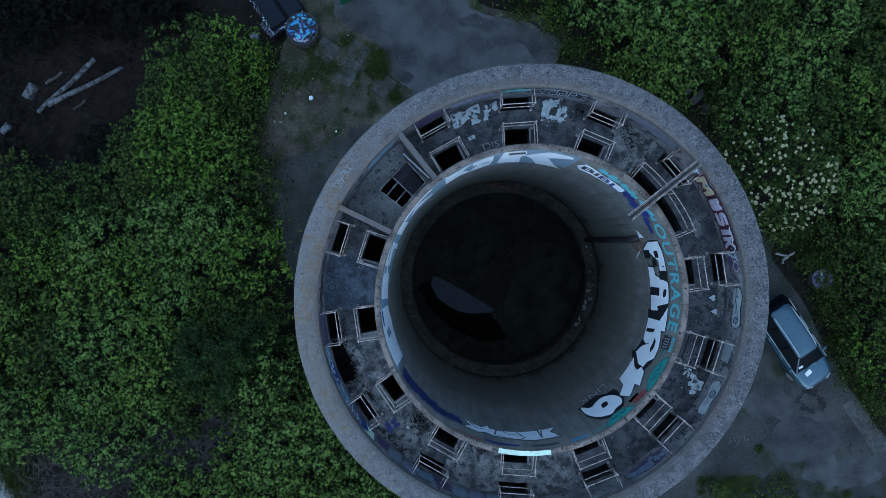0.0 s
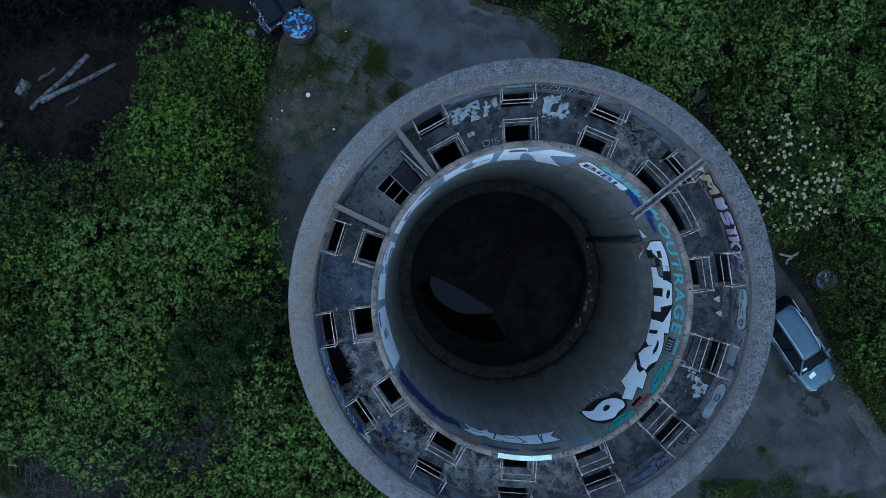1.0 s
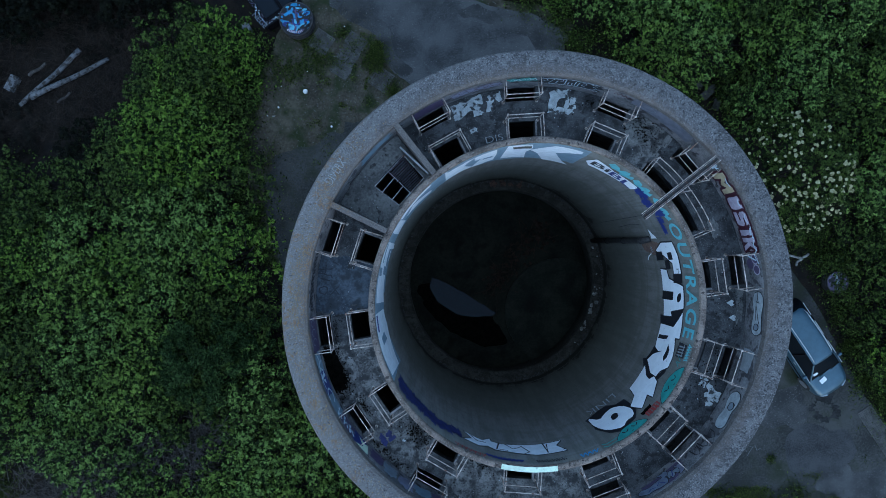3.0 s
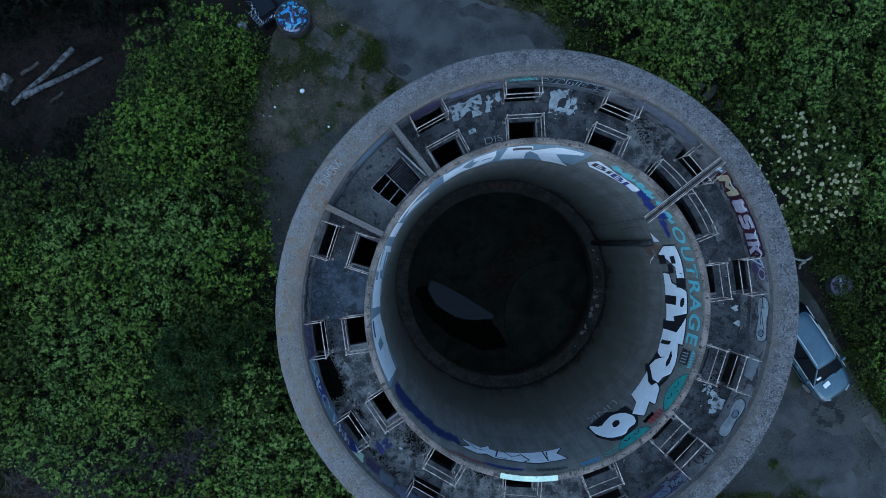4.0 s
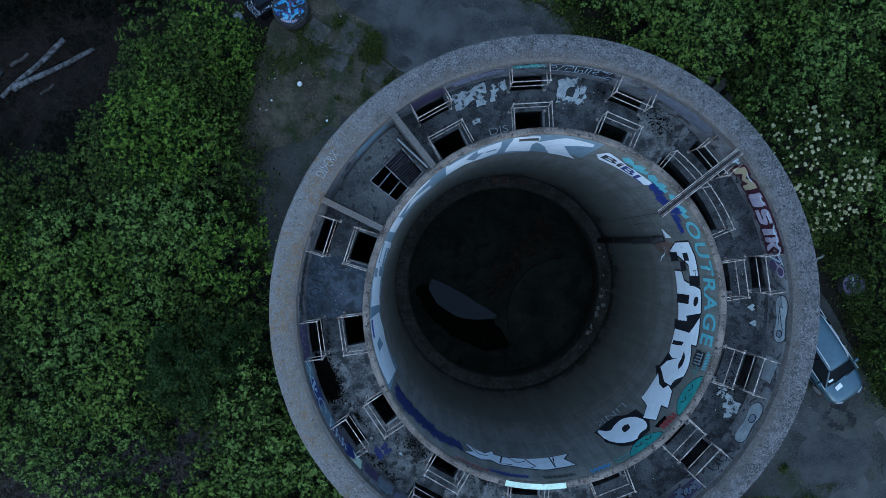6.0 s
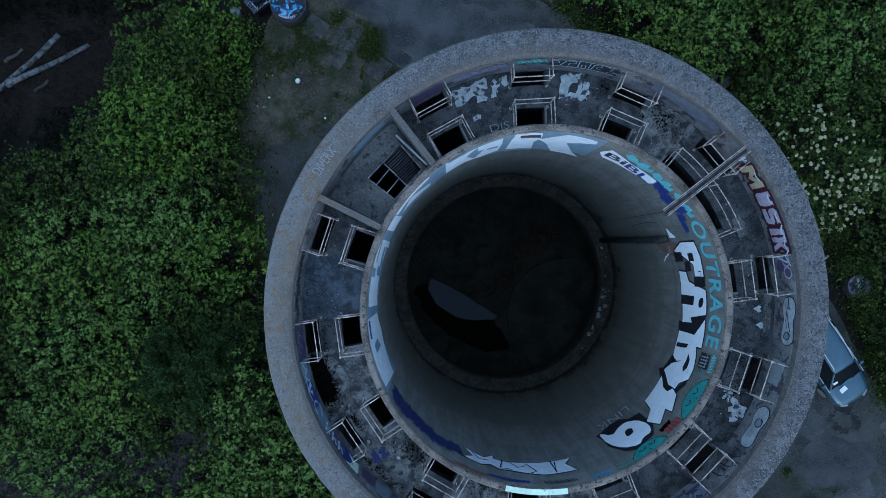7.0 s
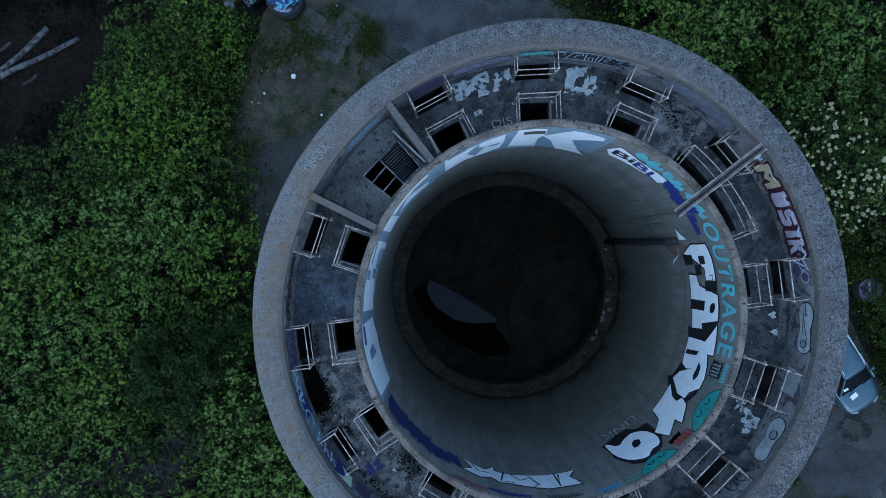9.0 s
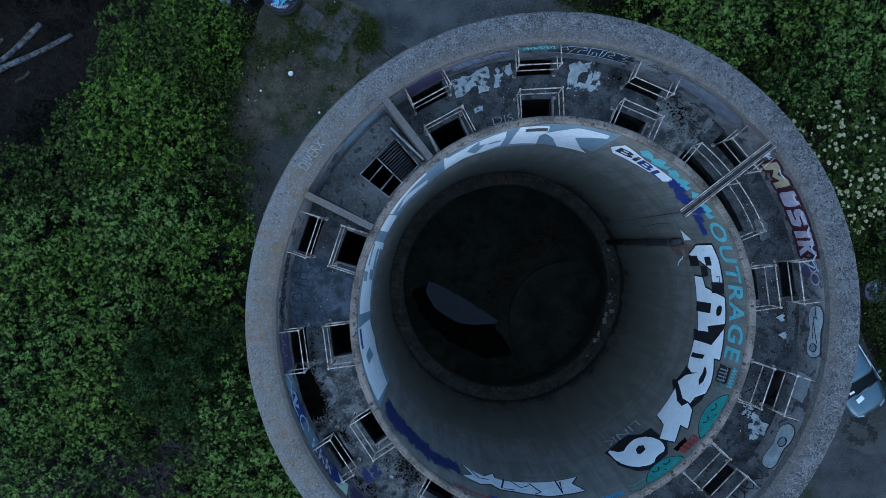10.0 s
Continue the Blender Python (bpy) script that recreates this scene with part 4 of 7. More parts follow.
# white angular piece, south
RIBBON = [(0.99, 0.15), (0.87, 0.29), (0.8, 0.35), (0.72, 0.0), (0.71, 0.23), (0.63, 0.28), (0.38, 0.18), (0.21, 0.15), (0.01, 0.1), (0.07, 0.42), (0.0, 0.94), (0.18, 0.96), (0.28, 1.0), (0.42, 0.91), (0.56, 0.84), (0.68, 0.88), (0.75, 0.72), (0.84, 0.92), (1.0, 0.85), (0.91, 0.53)]
RIBBON_AT = (283.3, 243.7, 10.71, 11.67)
RIBBON_LINES = ([(258.4, 10.91), (256.9, 11.48), (261.2, 11.45)], [(266.7, 10.97), (269.6, 11.45), (267.4, 11.58)], [(275.7, 10.81), (276.3, 11.58), (277.1, 10.91)], [(246.9, 10.99), (249.5, 11.27), (253.0, 11.17)], [(260.7, 10.96), (263.5, 11.27), (266.4, 11.1)])
painted_shape(RIBBON, BORE, *RIBBON_AT, P_BLACK, 0.0055, 0.04)
painted_shape(RIBBON, BORE, *RIBBON_AT, P_BAND, 0.0105)
for pts in RIBBON_LINES:
    wall_stroke(BORE, pts, 0.045, P_BLACK, 0.015)
for k in range(6):
    d = 270.8 + k * 1.85
    wall_stroke(BORE, [(d, 12.04), (d + 0.5, 12.24), (d + 1.0, 12.08), (d + 1.5, 12.22)], 0.04, P_BLACK, 0.008)
for k in range(7):
    d = 240 + k * 1.75
    wall_stroke(BORE, [(d, 12.18), (d + 0.7, 12.36), (d + 1.2, 12.16)], 0.045, P_RED, 0.008)
for k in range(8):
    d = 252.5 + k * 1.7
    wall_stroke(BORE, [(d, 12.05), (d + 0.6, 12.24), (d + 1.3, 12.06)], 0.05, P_NAVY, 0.008)
wall_stroke(BORE, [(252, 12.1), (258, 12.2), (266, 12.1)], 0.09, P_NAVY, 0.007)
# teal moons and red tag, south-east
for d0, d1, z0, z1 in ((337.2, 321.6, 11.78, 12.38), (314.2, 300.6, 11.84, 12.38)):
    painted_shape(SHAPE_MOON, BORE, d0, d1, z0, z1, P_BLACK, 0.006, 0.025, soft=2)
    painted_shape(SHAPE_MOON, BORE, d0, d1, z0, z1, P_TEAL, 0.009, soft=2)
    for e in (0.36, 0.66):
        m = d1 + (d0 - d1) * e
        wall_stroke(BORE, [(m - 1.3, 12.02), (m - 0.6, 12.12), (m + 0.4, 12.14), (m + 1.2, 12.04)], 0.04, P_BLACK, 0.013)
    wall_stroke(BORE, [(m - 2.2, 12.26), (m - 1.6, 12.30)], 0.03, P_BLACK, 0.013)
for d in (336.2, 338.4):
    wall_stroke(BORE, [(d, 11.98), (d + 1.6, 11.72), (d + 1.4, 11.98)], 0.035, P_TEAL, 0.008)
for z in (12.1, 12.28):
    wall_stroke(BORE, [(301.6, z), (297.0, z + 0.04), (295.4, z - 0.05)], 0.045, P_TEAL, 0.008)
for k in range(4):
    d = 315.4 + k * 1.55
    wall_stroke(BORE, [(d, 11.98 + 0.04 * k), (d + 0.2, 12.26 + 0.02 * k), (d + 1.2, 12.24), (d + 1.1, 12.0), (d, 11.98)], 0.05, P_RED, 0.009)
wall_blot(BORE, 314.0, 318.8, 11.80, 12.0, P_TARSHADE, 75, 0.2, 0.9, off=0.007)
for k in range(4):
    wall_stroke(BORE, [(286.8 + 1.7 * k, 12.14), (287.4 + 1.7 * k, 12.34), (288.3 + 1.7 * k, 12.16)], 0.06, P_BLUE, 0.008)
lettering("LINK", BORE, -47.3, 9.42, 0.40, P_OLDWHITE, width=1.05, bold=-0.012, off=0.02)
for pts in ([(34.0, 5.4), (34.6, 8.0), (35.1, 10.5)], [(30.5, 7.2), (31.5, 8.6), (31.0, 9.4)]):
    wall_stroke(BORE, pts, 0.018, P_BLACK, 0.006, "crack")
# rust run beside the drain pipe
wall_blot(BORE, 17.2, 23.6, 8.75, 10.45, P_RUSTRUN, 81, 0.2, 0.3, off=0.0045, lean=-1.2, name="rust_stain", freq=1.3)
wall_stroke(BORE, [(14.6, 8.9), (16.2, 9.05), (17.6, 9.35), (18.2, 9.38)], 0.045, P_WHITE, 0.010)
for k in range(3):
    wall_stroke(BORE, [(18.2 + k * 0.9, 9.42), (18.6 + k * 0.9, 9.6), (18.9 + k * 0.9, 9.5)], 0.03, P_GREY, 0.010)
# mint strip on the shaft's top edge
part("paint_strip", lathe([(4.30, 12.285), (4.43, 12.285), (4.435, 12.292), (4.295, 12.292)], 20, 257.5, 277.2), P_MINT, wall_inner, "mint painted strip")

# parapet face
SHAPE_M = [(0.0, 0.0), (0.04, 1.0), (0.27, 1.0), (0.5, 0.58), (0.74, 1.0), (0.96, 0.98), (1.0, 0.02), (0.77, 0.0), (0.73, 0.52), (0.52, 0.18), (0.29, 0.54), (0.24, 0.0)]
SHAPE_U = [(0.0, 1.0), (0.0, 0.15), (0.15, 0.0), (0.85, 0.0), (1.0, 0.15), (1.0, 1.0), (0.64, 1.0), (0.64, 0.38), (0.36, 0.38), (0.36, 1.0)]
SHAPE_SS = [(0.0, 0.0), (0.0, 0.28), (0.6, 0.30), (0.6, 0.40), (0.15, 0.40), (0.0, 0.55), (0.0, 0.85), (0.15, 1.0), (1.0, 1.0), (1.0, 0.74), (0.4, 0.72), (0.4, 0.64), (0.85, 0.62), (1.0, 0.5), (1.0, 0.15), (0.85, 0.0)]
SHAPE_I = [(0.0, 0.0), (0.1, 1.0), (1.0, 1.0), (0.8, 0.55), (1.0, 0.0)]
SHAPE_KK = [(0.0, 0.0), (0.0, 1.0), (0.35, 1.0), (0.35, 0.62), (0.7, 1.0), (1.0, 1.0), (0.62, 0.5), (1.0, 0.0), (0.66, 0.0), (0.35, 0.4), (0.35, 0.0)]
for k, (shape, d0, d1, mt) in enumerate(((SHAPE_M, 35.8, 29.5, P_OCHRE), (SHAPE_U, 28.5, 24.9, P_PINK), (SHAPE_SS, 24.3, 20.4, P_PINK), (SHAPE_I, 19.4, 17.6, P_PINK), (SHAPE_KK, 17.2, 13.7, P_PINK))):
    painted_shape(shape, RIM_IN, d0, d1, 11.43, 12.07, P_MAROON, 0.0090 + 0.0006 * k, 0.075)
    painted_shape(shape, RIM_IN, d0, d1, 11.45, 12.06, mt, 0.0150 + 0.0006 * k)
    m = (d0 + d1) / 2
    wall_stroke(RIM_IN, [(m + 1.2, 12.0), (m, 11.93), (m - 1.3, 11.99)], 0.05, P_PALE, 0.0185)
    wall_stroke(RIM_IN, [(d1 + 0.1, 11.50), (d1 - 0.3, 11.78), (d1 + 0.2, 12.04)], 0.045, P_MAROON, 0.0190)
    wall_stroke(RIM_IN, [(m + 0.9, 11.40), (m, 11.34), (m - 0.6, 11.38)], 0.05, P_BLACK, 0.0080)
for pts in ([(38.6, 12.02), (37.2, 11.86), (36.4, 11.9)], [(37.8, 12.06), (37.4, 11.7)], [(36.8, 12.0), (38.0, 11.74)], [(20.2, 12.06), (18.8, 11.97), (17.0, 12.04)], [(14.2, 12.05), (12.6, 11.86), (10.4, 12.02)], [(12.4, 11.5), (11.2, 11.9)]):
    wall_stroke(RIM_IN, pts, 0.045, P_PALE, 0.0195)
for d, z, mt in ((11.6, 11.82, P_PINK), (8.8, 11.84, P_PINK), (10.2, 11.55, P_PURPLE)):
    wall_stroke(RIM_IN, [(d + 1.3 * math.cos(0.6 * i), z + 0.15 * math.sin(0.6 * i)) for i in range(12)], 0.035, mt, 0.013)
    wall_blot(RIM_IN, d - 1.3, d + 1.3, z - 0.15, z + 0.15, P_PURPLE, d, 0.15, 0.1, off=0.008)
for d0, d1, z0, z1 in ((363.2, 351.8, 11.52, 12.06), (336.6, 325.8, 11.5, 12.06)):
    painted_shape(SHAPE_EIGHT, RIM_IN, d0, d1, z0, z1, P_BLACK, 0.006, 0.022, soft=2)
    painted_shape(SHAPE_EIGHT, RIM_IN, d0, d1, z0, z1, P_OLDWHITE, 0.011, soft=2)
for d0, d1, z0, z1 in ((354.9, 352.9, 11.68, 11.90), (333.6, 331.2, 11.70, 11.96)):
    wall_blot(RIM_IN, d1, d0, z0 - 0.02, z1 + 0.02, P_BLACK, 171, 0.15, 0.1, off=0.014)
    wall_blot(RIM_IN, d1 + 0.25, d0 - 0.25, z0 + 0.02, z1 - 0.02, P_GREYBLUE, 172, 0.15, 0.1, off=0.017)
wall_stroke(RIM_IN, [(363.0, 11.78), (360.9, 11.80), (360.2, 11.88), (360.5, 11.74), (359.6, 11.72), (358.0, 11.78), (356.2, 11.84), (354.9, 11.92)], 0.03, P_BLACK, 0.018)
wall_stroke(RIM_IN, [(359.6, 11.72), (357.5, 11.70), (355.6, 11.76)], 0.025, P_BLACK, 0.0185)
painted_shape(SHAPE_SLAB, RIM_IN, 348.0, 341.8, 11.40, 11.95, P_GREY, 0.009, 0.0, 0.04)
for d in (316.5, 319.4, 322.3):
    wall_stroke(RIM_IN, [(d, 11.5), (d + 0.3, 11.8), (d + 1.2, 11.95), (d + 2.2, 11.8), (d + 2.3, 11.55), (d + 1.2, 11.62)], 0.035, P_BLACK, 0.010)
wall_blot(RIM_IN, 299.5, 313, 11.45, 12.0, P_PURPLE, 101, 0.3, 0.6, off=0.008)
SHAPE_DROP = [(0.0, 0.5), (0.05, 0.95), (0.2, 1.0), (0.5, 0.85), (0.75, 0.9), (1.0, 0.55), (0.9, 0.1), (0.6, 0.3), (0.3, 0.15), (0.08, 0.1)]
for design, d0, d1, z0, z1, mt in ((SHAPE_DROP, 307.4, 298.4, 11.55, 11.98, P_HAZE), (SHAPE_FLAG, 308.6, 304.8, 11.40, 11.66, P_HAZE), (SHAPE_CROWN, 311.4, 307.6, 11.55, 11.92, P_GREYBLUE), (SHAPE_FLAG, 312.6, 310.4, 11.5, 12.0, P_FADED)):
    painted_shape(design, RIM_IN, d0, d1, z0, z1, P_BLACK, 0.0095, 0.025, 0.02, 1)
    painted_shape(design, RIM_IN, d0, d1, z0, z1, mt, 0.0120, 0.0, 0.02, 1)
for pts in ([(303.4, 11.84), (302.2, 11.78), (301.2, 11.86)], [(306.2, 11.9), (305.0, 11.7), (304.0, 11.82)], [(309.6, 11.6), (308.8, 11.85)]):
    wall_stroke(RIM_IN, pts, 0.03, P_NAVY, 0.0145)
painted_shape([(0.0, 0.1), (0.06, 0.95), (0.5, 1.0), (0.9, 0.9), (1.0, 0.5), (0.92, 0.35), (0.98, 0.0), (0.5, 0.08)], RIM_IN, 89.6, 72.4, 11.52, 12.06, P_BLACK, 0.006)
for pts in ([(89.0, 11.95), (87.6, 11.98), (87.0, 11.8), (88.2, 11.78)], [(86.6, 11.62), (85.6, 11.98), (83.4, 12.0), (83.2, 11.86), (84.6, 11.84), (84.8, 11.64)], [(82.6, 11.98), (82.4, 11.62), (81.6, 11.62), (81.7, 11.8), (80.8, 11.8), (80.6, 11.62), (79.9, 11.62), (80.0, 11.98)],
            [(79.2, 11.62), (79.0, 11.96), (77.4, 11.98), (77.2, 11.84), (78.2, 11.82), (78.2, 11.72), (77.0, 11.68)], [(76.2, 12.0), (74.4, 11.92), (75.2, 11.8), (73.4, 11.72), (75.6, 11.62)], [(89.4, 11.58), (84.0, 11.55), (78.0, 11.56), (73.6, 11.54)], [(89.2, 12.03), (82.0, 12.05), (74.0, 12.03)]):
    wall_stroke(RIM_IN, pts, 0.024, P_PALE, 0.011)
wall_blot(RIM_IN, 46.5, 56.5, 11.5, 12.08, P_LILAC, 301, 0.12, 0.8, off=0.0065)
wall_blot(RIM_IN, 55.0, 64.5, 11.6, 12.08, P_LILAC, 302, 0.15, 0.7, off=0.0070)
wall_stroke(RIM_IN, [(60.5 + 2.4 * math.cos(0.55 * i), 11.86 + 0.15 * math.sin(0.55 * i)) for i in range(12)], 0.02, P_GREYBLUE, 0.010)
for k in range(4):
    wall_stroke(RIM_IN, [(65.2 + 1.2 * k, 11.85), (65.6 + 1.2 * k, 12.0), (66.2 + 1.2 * k, 11.84)], 0.03, P_MAROON, 0.010)
for d0, d1, z0, z1, s_ in ((99, 106, 11.55, 12.0, 105), (105.5, 113, 11.5, 12.0, 106)):
    wall_blot(RIM_IN, d0, d1, z0, z1, P_FADED, s_, 0.2, 0.4, off=0.007)
    wall_stroke(RIM_IN, [((d0 + d1) / 2 + (d1 - d0) * 0.46 * math.cos(0.52 * i), (z0 + z1) / 2 + (z1 - z0) * 0.46 * math.sin(0.52 * i)) for i in range(13)], 0.022, P_MAROON, 0.010)
    wall_stroke(RIM_IN, [(d0 + 2, z0 + 0.1), (d0 + 3, z1 - 0.1), (d0 + 4.2, z0 + 0.12), (d0 + 5.0, z1 - 0.14)], 0.022, P_MAROON, 0.0105)
wall_blot(RIM_IN, 114.5, 124, 11.3, 12.0, P_PURPLE, 106, 0.2, 0.9, off=0.007)
wall_blot(RIM_IN, 90, 97, 11.8, 12.06, P_TEAL, 107, 0.4, 0.7, off=0.008)
for k in range(5):
    wall_stroke(RIM_IN, [(90 + 1.4 * k, 11.86), (90.6 + 1.4 * k, 12.02), (91.2 + 1.4 * k, 11.88)], 0.03, P_PALE, 0.012)
wall_blot(RIM_IN, 131, 141, 11.5, 12.0, P_SKY, 108, 0.35, 0.6, off=0.008)
wall_blot(RIM_IN, 137, 141, 11.85, 12.05, P_SKY, 109, 0.5, 0.4, off=0.010, freq=2.5)
for k in range(9):
    d = 167.2 + k * 1.7
    z = 11.62 + 0.06 * math.sin(k * 2.1)
    wall_stroke(RIM_IN, [(d, z), (d + 0.3, z + 0.24), (d + 0.9, z + 0.30), (d + 1.4, z + 0.16), (d + 1.0, z - 0.04), (d + 1.9, z + 0.02)], 0.055, P_BLACK, 0.008 + 0.0003 * k)
wall_blot(RIM_IN, 184, 193, 11.3, 12.0, P_PURPLE, 110, 0.25, 0.9, off=0.007)
for q in range(3):
    wall_stroke(RIM_IN, [(185.5 + 2.4 * q + 0.9 * math.cos(0.7 * i), 11.72 + 0.2 * math.sin(0.7 * i)) for i in range(8)], 0.03, P_GREYBLUE, 0.011)
for k, (d0, d1) in enumerate(((193, 199), (198, 205), (204, 211), (210, 217), (216, 221))):
    wall_blot(RIM_IN, d0, d1, 11.45, 12.04, (P_SKY, P_NAVY, P_SKY, P_PURPLE, P_NAVY)[k], 112 + k, 0.2, 0.8, off=0.007 + 0.0004 * k)
wall_stroke(RIM_IN, [(193.0, 11.95), (195.0, 11.75), (197.6, 11.92), (200.0, 12.0), (202.4, 11.95)], 0.05, P_PALE, 0.0125)
wall_stroke(RIM_IN, [(195.2, 11.6), (196.6, 11.9), (198.2, 11.62)], 0.05, P_PALE, 0.013)
wall_stroke(RIM_IN, [(198.8, 11.6), (199.6, 12.0), (200.8, 11.7)], 0.13, P_PALE, 0.0135)
wall_stroke(RIM_IN, [(204.6 + 1.9 * math.cos(0.55 * i + 1.2), 11.8 + 0.22 * math.sin(0.55 * i + 1.2)) for i in range(10)], 0.055, P_PALE, 0.014)
for d in (208.6, 211.4, 214.0):
    wall_stroke(RIM_IN, [(d, 11.6), (d + 0.8, 12.0), (d + 1.2, 11.75), (d + 2.3, 11.95)], 0.07, P_PALE, 0.0145)
    wall_stroke(RIM_IN, [(d - 0.2, 11.8), (d + 2.4, 11.7)], 0.05, P_SKY, 0.0155)
painted_shape(SHAPE_FLAG, RIM_IN, 222.0, 217.6, 11.5, 12.06, P_MINT, 0.0145)
for k in range(8):
    d = 222.5 + k * 5.1
    wall_blot(RIM_IN, d, d + 4.6, 11.35, 11.85 + 0.1 * (k % 3), (P_PURPLE, P_GREYBLUE, P_FADED, P_SKY)[k % 4], 120 + k, 0.4, 0.6, off=0.008)


# worn white paint, stains and leaves on the gallery floor
def floor_shape(design, r0, r1, d0, d1, mat, z, name="paint_patch", wob=0.05):
    """A worn patch of floor paint: corners in a unit box between radii and bearings, with chipped edges."""
    bm = bmesh.new()
    vs = []
    n = len(design)
    for i in range(n):
        (u0, v0), (u1, v1) = design[i], design[(i + 1) % n]
        for k in range(8):
            t = k / 8
            q = P(r0 + (r1 - r0) * (v0 + (v1 - v0) * t), d0 + (d1 - d0) * (u0 + (u1 - u0) * t), z)
            q += Vector((noise.noise(q * 5), noise.noise(q * 5 + Vector((9, 0, 0))), 0)) * wob + Vector((noise.noise(q * 17), noise.noise(q * 17 + Vector((9, 0, 0))), 0)) * wob * 0.8
            vs.append(bm.verts.new(q))
    f = bm.faces.new(vs)
    bmesh.ops.triangulate(bm, faces=[f])
    return part(name, bm, mat, gallery)


QUAD = [(0.0, 0.0), (0.12, 0.92), (1.0, 1.0), (0.86, 0.1)]
FORK = [(0.0, 0.1), (0.1, 0.85), (0.3, 0.95), (0.36, 0.5), (0.55, 1.0), (0.9, 0.9), (1.0, 0.2), (0.7, 0.0), (0.55, 0.4), (0.25, 0.0)]
for k, (shape, r0, r1, d0, d1, mt) in enumerate(((QUAD, 5.50, 5.95, 113.4, 109.6, P_FLAKING), (QUAD, 5.60, 5.93, 110.4, 106.8, P_FLAKING), (QUAD, 5.42, 6.0, 107.6, 104.0, P_FLAKING), (QUAD, 5.46, 5.82, 103.6, 101.6, P_FLAKING), (FORK, 5.66, 5.97, 102.8, 98.6, P_FLAKING), (QUAD, 5.02, 5.14, 110.6, 107.4, P_FLAKING), (QUAD, 5.30, 5.98, 85.6, 82.6, P_FLAKING), (QUAD, 5.74, 6.02, 83.2, 79.6, P_FLAKING), (QUAD, 5.30, 5.50, 83.4, 78.2, P_FLAKING), (FORK, 5.45, 5.85, 81.0, 77.6, P_FLAKING), (FORK, 5.24, 5.50, 336.6, 333.2, P_FLAKING), (FORK, 5.52, 5.78, 335.2, 331.2, P_FLAKING), (QUAD, 5.68, 6.02, 334.4, 331.4, P_FLAKING), (FORK, 5.70, 5.92, 331.8, 329.2, P_FLAKING), (QUAD, 5.62, 5.78, 221.6, 225.4, P_INDIGO), (FORK, 5.38, 5.60, 222.4, 225.6, P_INDIGO), (QUAD, 5.28, 5.36, 227.4, 228.6, P_FLAKING))):
    floor_shape(shape, r0, r1, d0, d1, mt, FLOOR_Z + 0.030 + 0.0005 * k, wob=0.05)
HEART = [(0.5, 0.0), (0.0, 0.65), (0.2, 1.0), (0.5, 0.8), (0.8, 1.0), (1.0, 0.65)]
for r, d in ((5.48, 359.6), (5.58, 355.4)):
    floor_shape(HEART, r, r + 0.22, d - 0.9, d + 0.9, P_OLDWHITE, FLOOR_Z + 0.031, wob=0.015)
for r, d, w, h, mt, s in ((5.62, 57.8, 0.75, 0.50, M_FLOOR_PALE, 7), (5.86, 199.3, 1.30, 0.48, P_TARSHADE, 11), (5.78, 202.6, 0.60, 0.36, P_TARSHADE, 12), (5.85, 2.0, 0.3, 0.2, M_FLOOR_PALE, 18), (5.5, 22.0, 0.5, 0.3, M_FLOOR_PALE, 23), (5.85, 357.5, 0.7, 0.2, M_FLOOR_PALE, 26)):
    floor_blot(r, d, w, h, mt, s, rough=0.4, square=0.3, z=FLOOR_Z + 0.016 + 0.0006 * s, name="stain", freq=1.8)


def floor_stroke(pts, width, mat, z):
    """A sprayed line on the gallery floor through (radius, bearing) points."""
    bm = bmesh.new()
    line = [P(r, d, z) for r, d in pts]
    line = [a.lerp(b, k / 6) for a, b in zip(line, line[1:]) for k in range(6)] + [line[-1]]
    prev = None
    for i, q in enumerate(line):
        t = (line[min(i + 1, len(line) - 1)] - line[max(i - 1, 0)]).normalized()
        w = Vector((-t.y, t.x, 0)) * width * (0.8 + 0.5 * noise.noise(q * 9))
        q = q + Vector((noise.noise(q * 6), noise.noise(q * 6 + Vector((4, 0, 0))), 0)) * 0.03
        pair = bm.verts.new(q + w), bm.verts.new(q - w)
        if prev:
            bm.faces.new((prev[0], pair[0], pair[1], prev[1]))
        prev = pair
    return part("paint_mark", bm, mat, gallery, "faint dark blue sprayed line")


for k, pts in enumerate(([(6.02, 171.7), (5.66, 171.1)], [(5.84, 170.2), (5.86, 173.4)], [(6.02, 172.8), (5.84, 172.8), (5.66, 173.0), (5.62, 173.8)], [(5.96, 174.2), (5.68, 174.5)], [(5.85, 176.0), (5.73, 176.6), (5.72, 177.7), (5.82, 178.5), (5.94, 178.0), (5.95, 176.8), (5.85, 176.0)], [(5.63, 175.3), (5.40, 178.4)], [(5.63, 178.5), (5.42, 175.8)], [(6.02, 178.5), (5.98, 180.6)], [(5.69, 168.8), (5.51, 169.6)])):
    floor_stroke(pts, 0.022, P_DIM, FLOOR_Z + 0.034 + 0.0005 * k)


# flakes of paint and grit on the gallery floor
def over_opening(r, d):
    near = lambda spans: any((d - a + 1.5) % 360 < (b - a + 3) for a, b in spans)
    return (r < R_IN + 0.06 and near(inner_holes)) or (r > R_OUT - 0.06 and near(outer_holes)) or (r < 5.55 and near([HATCH]))


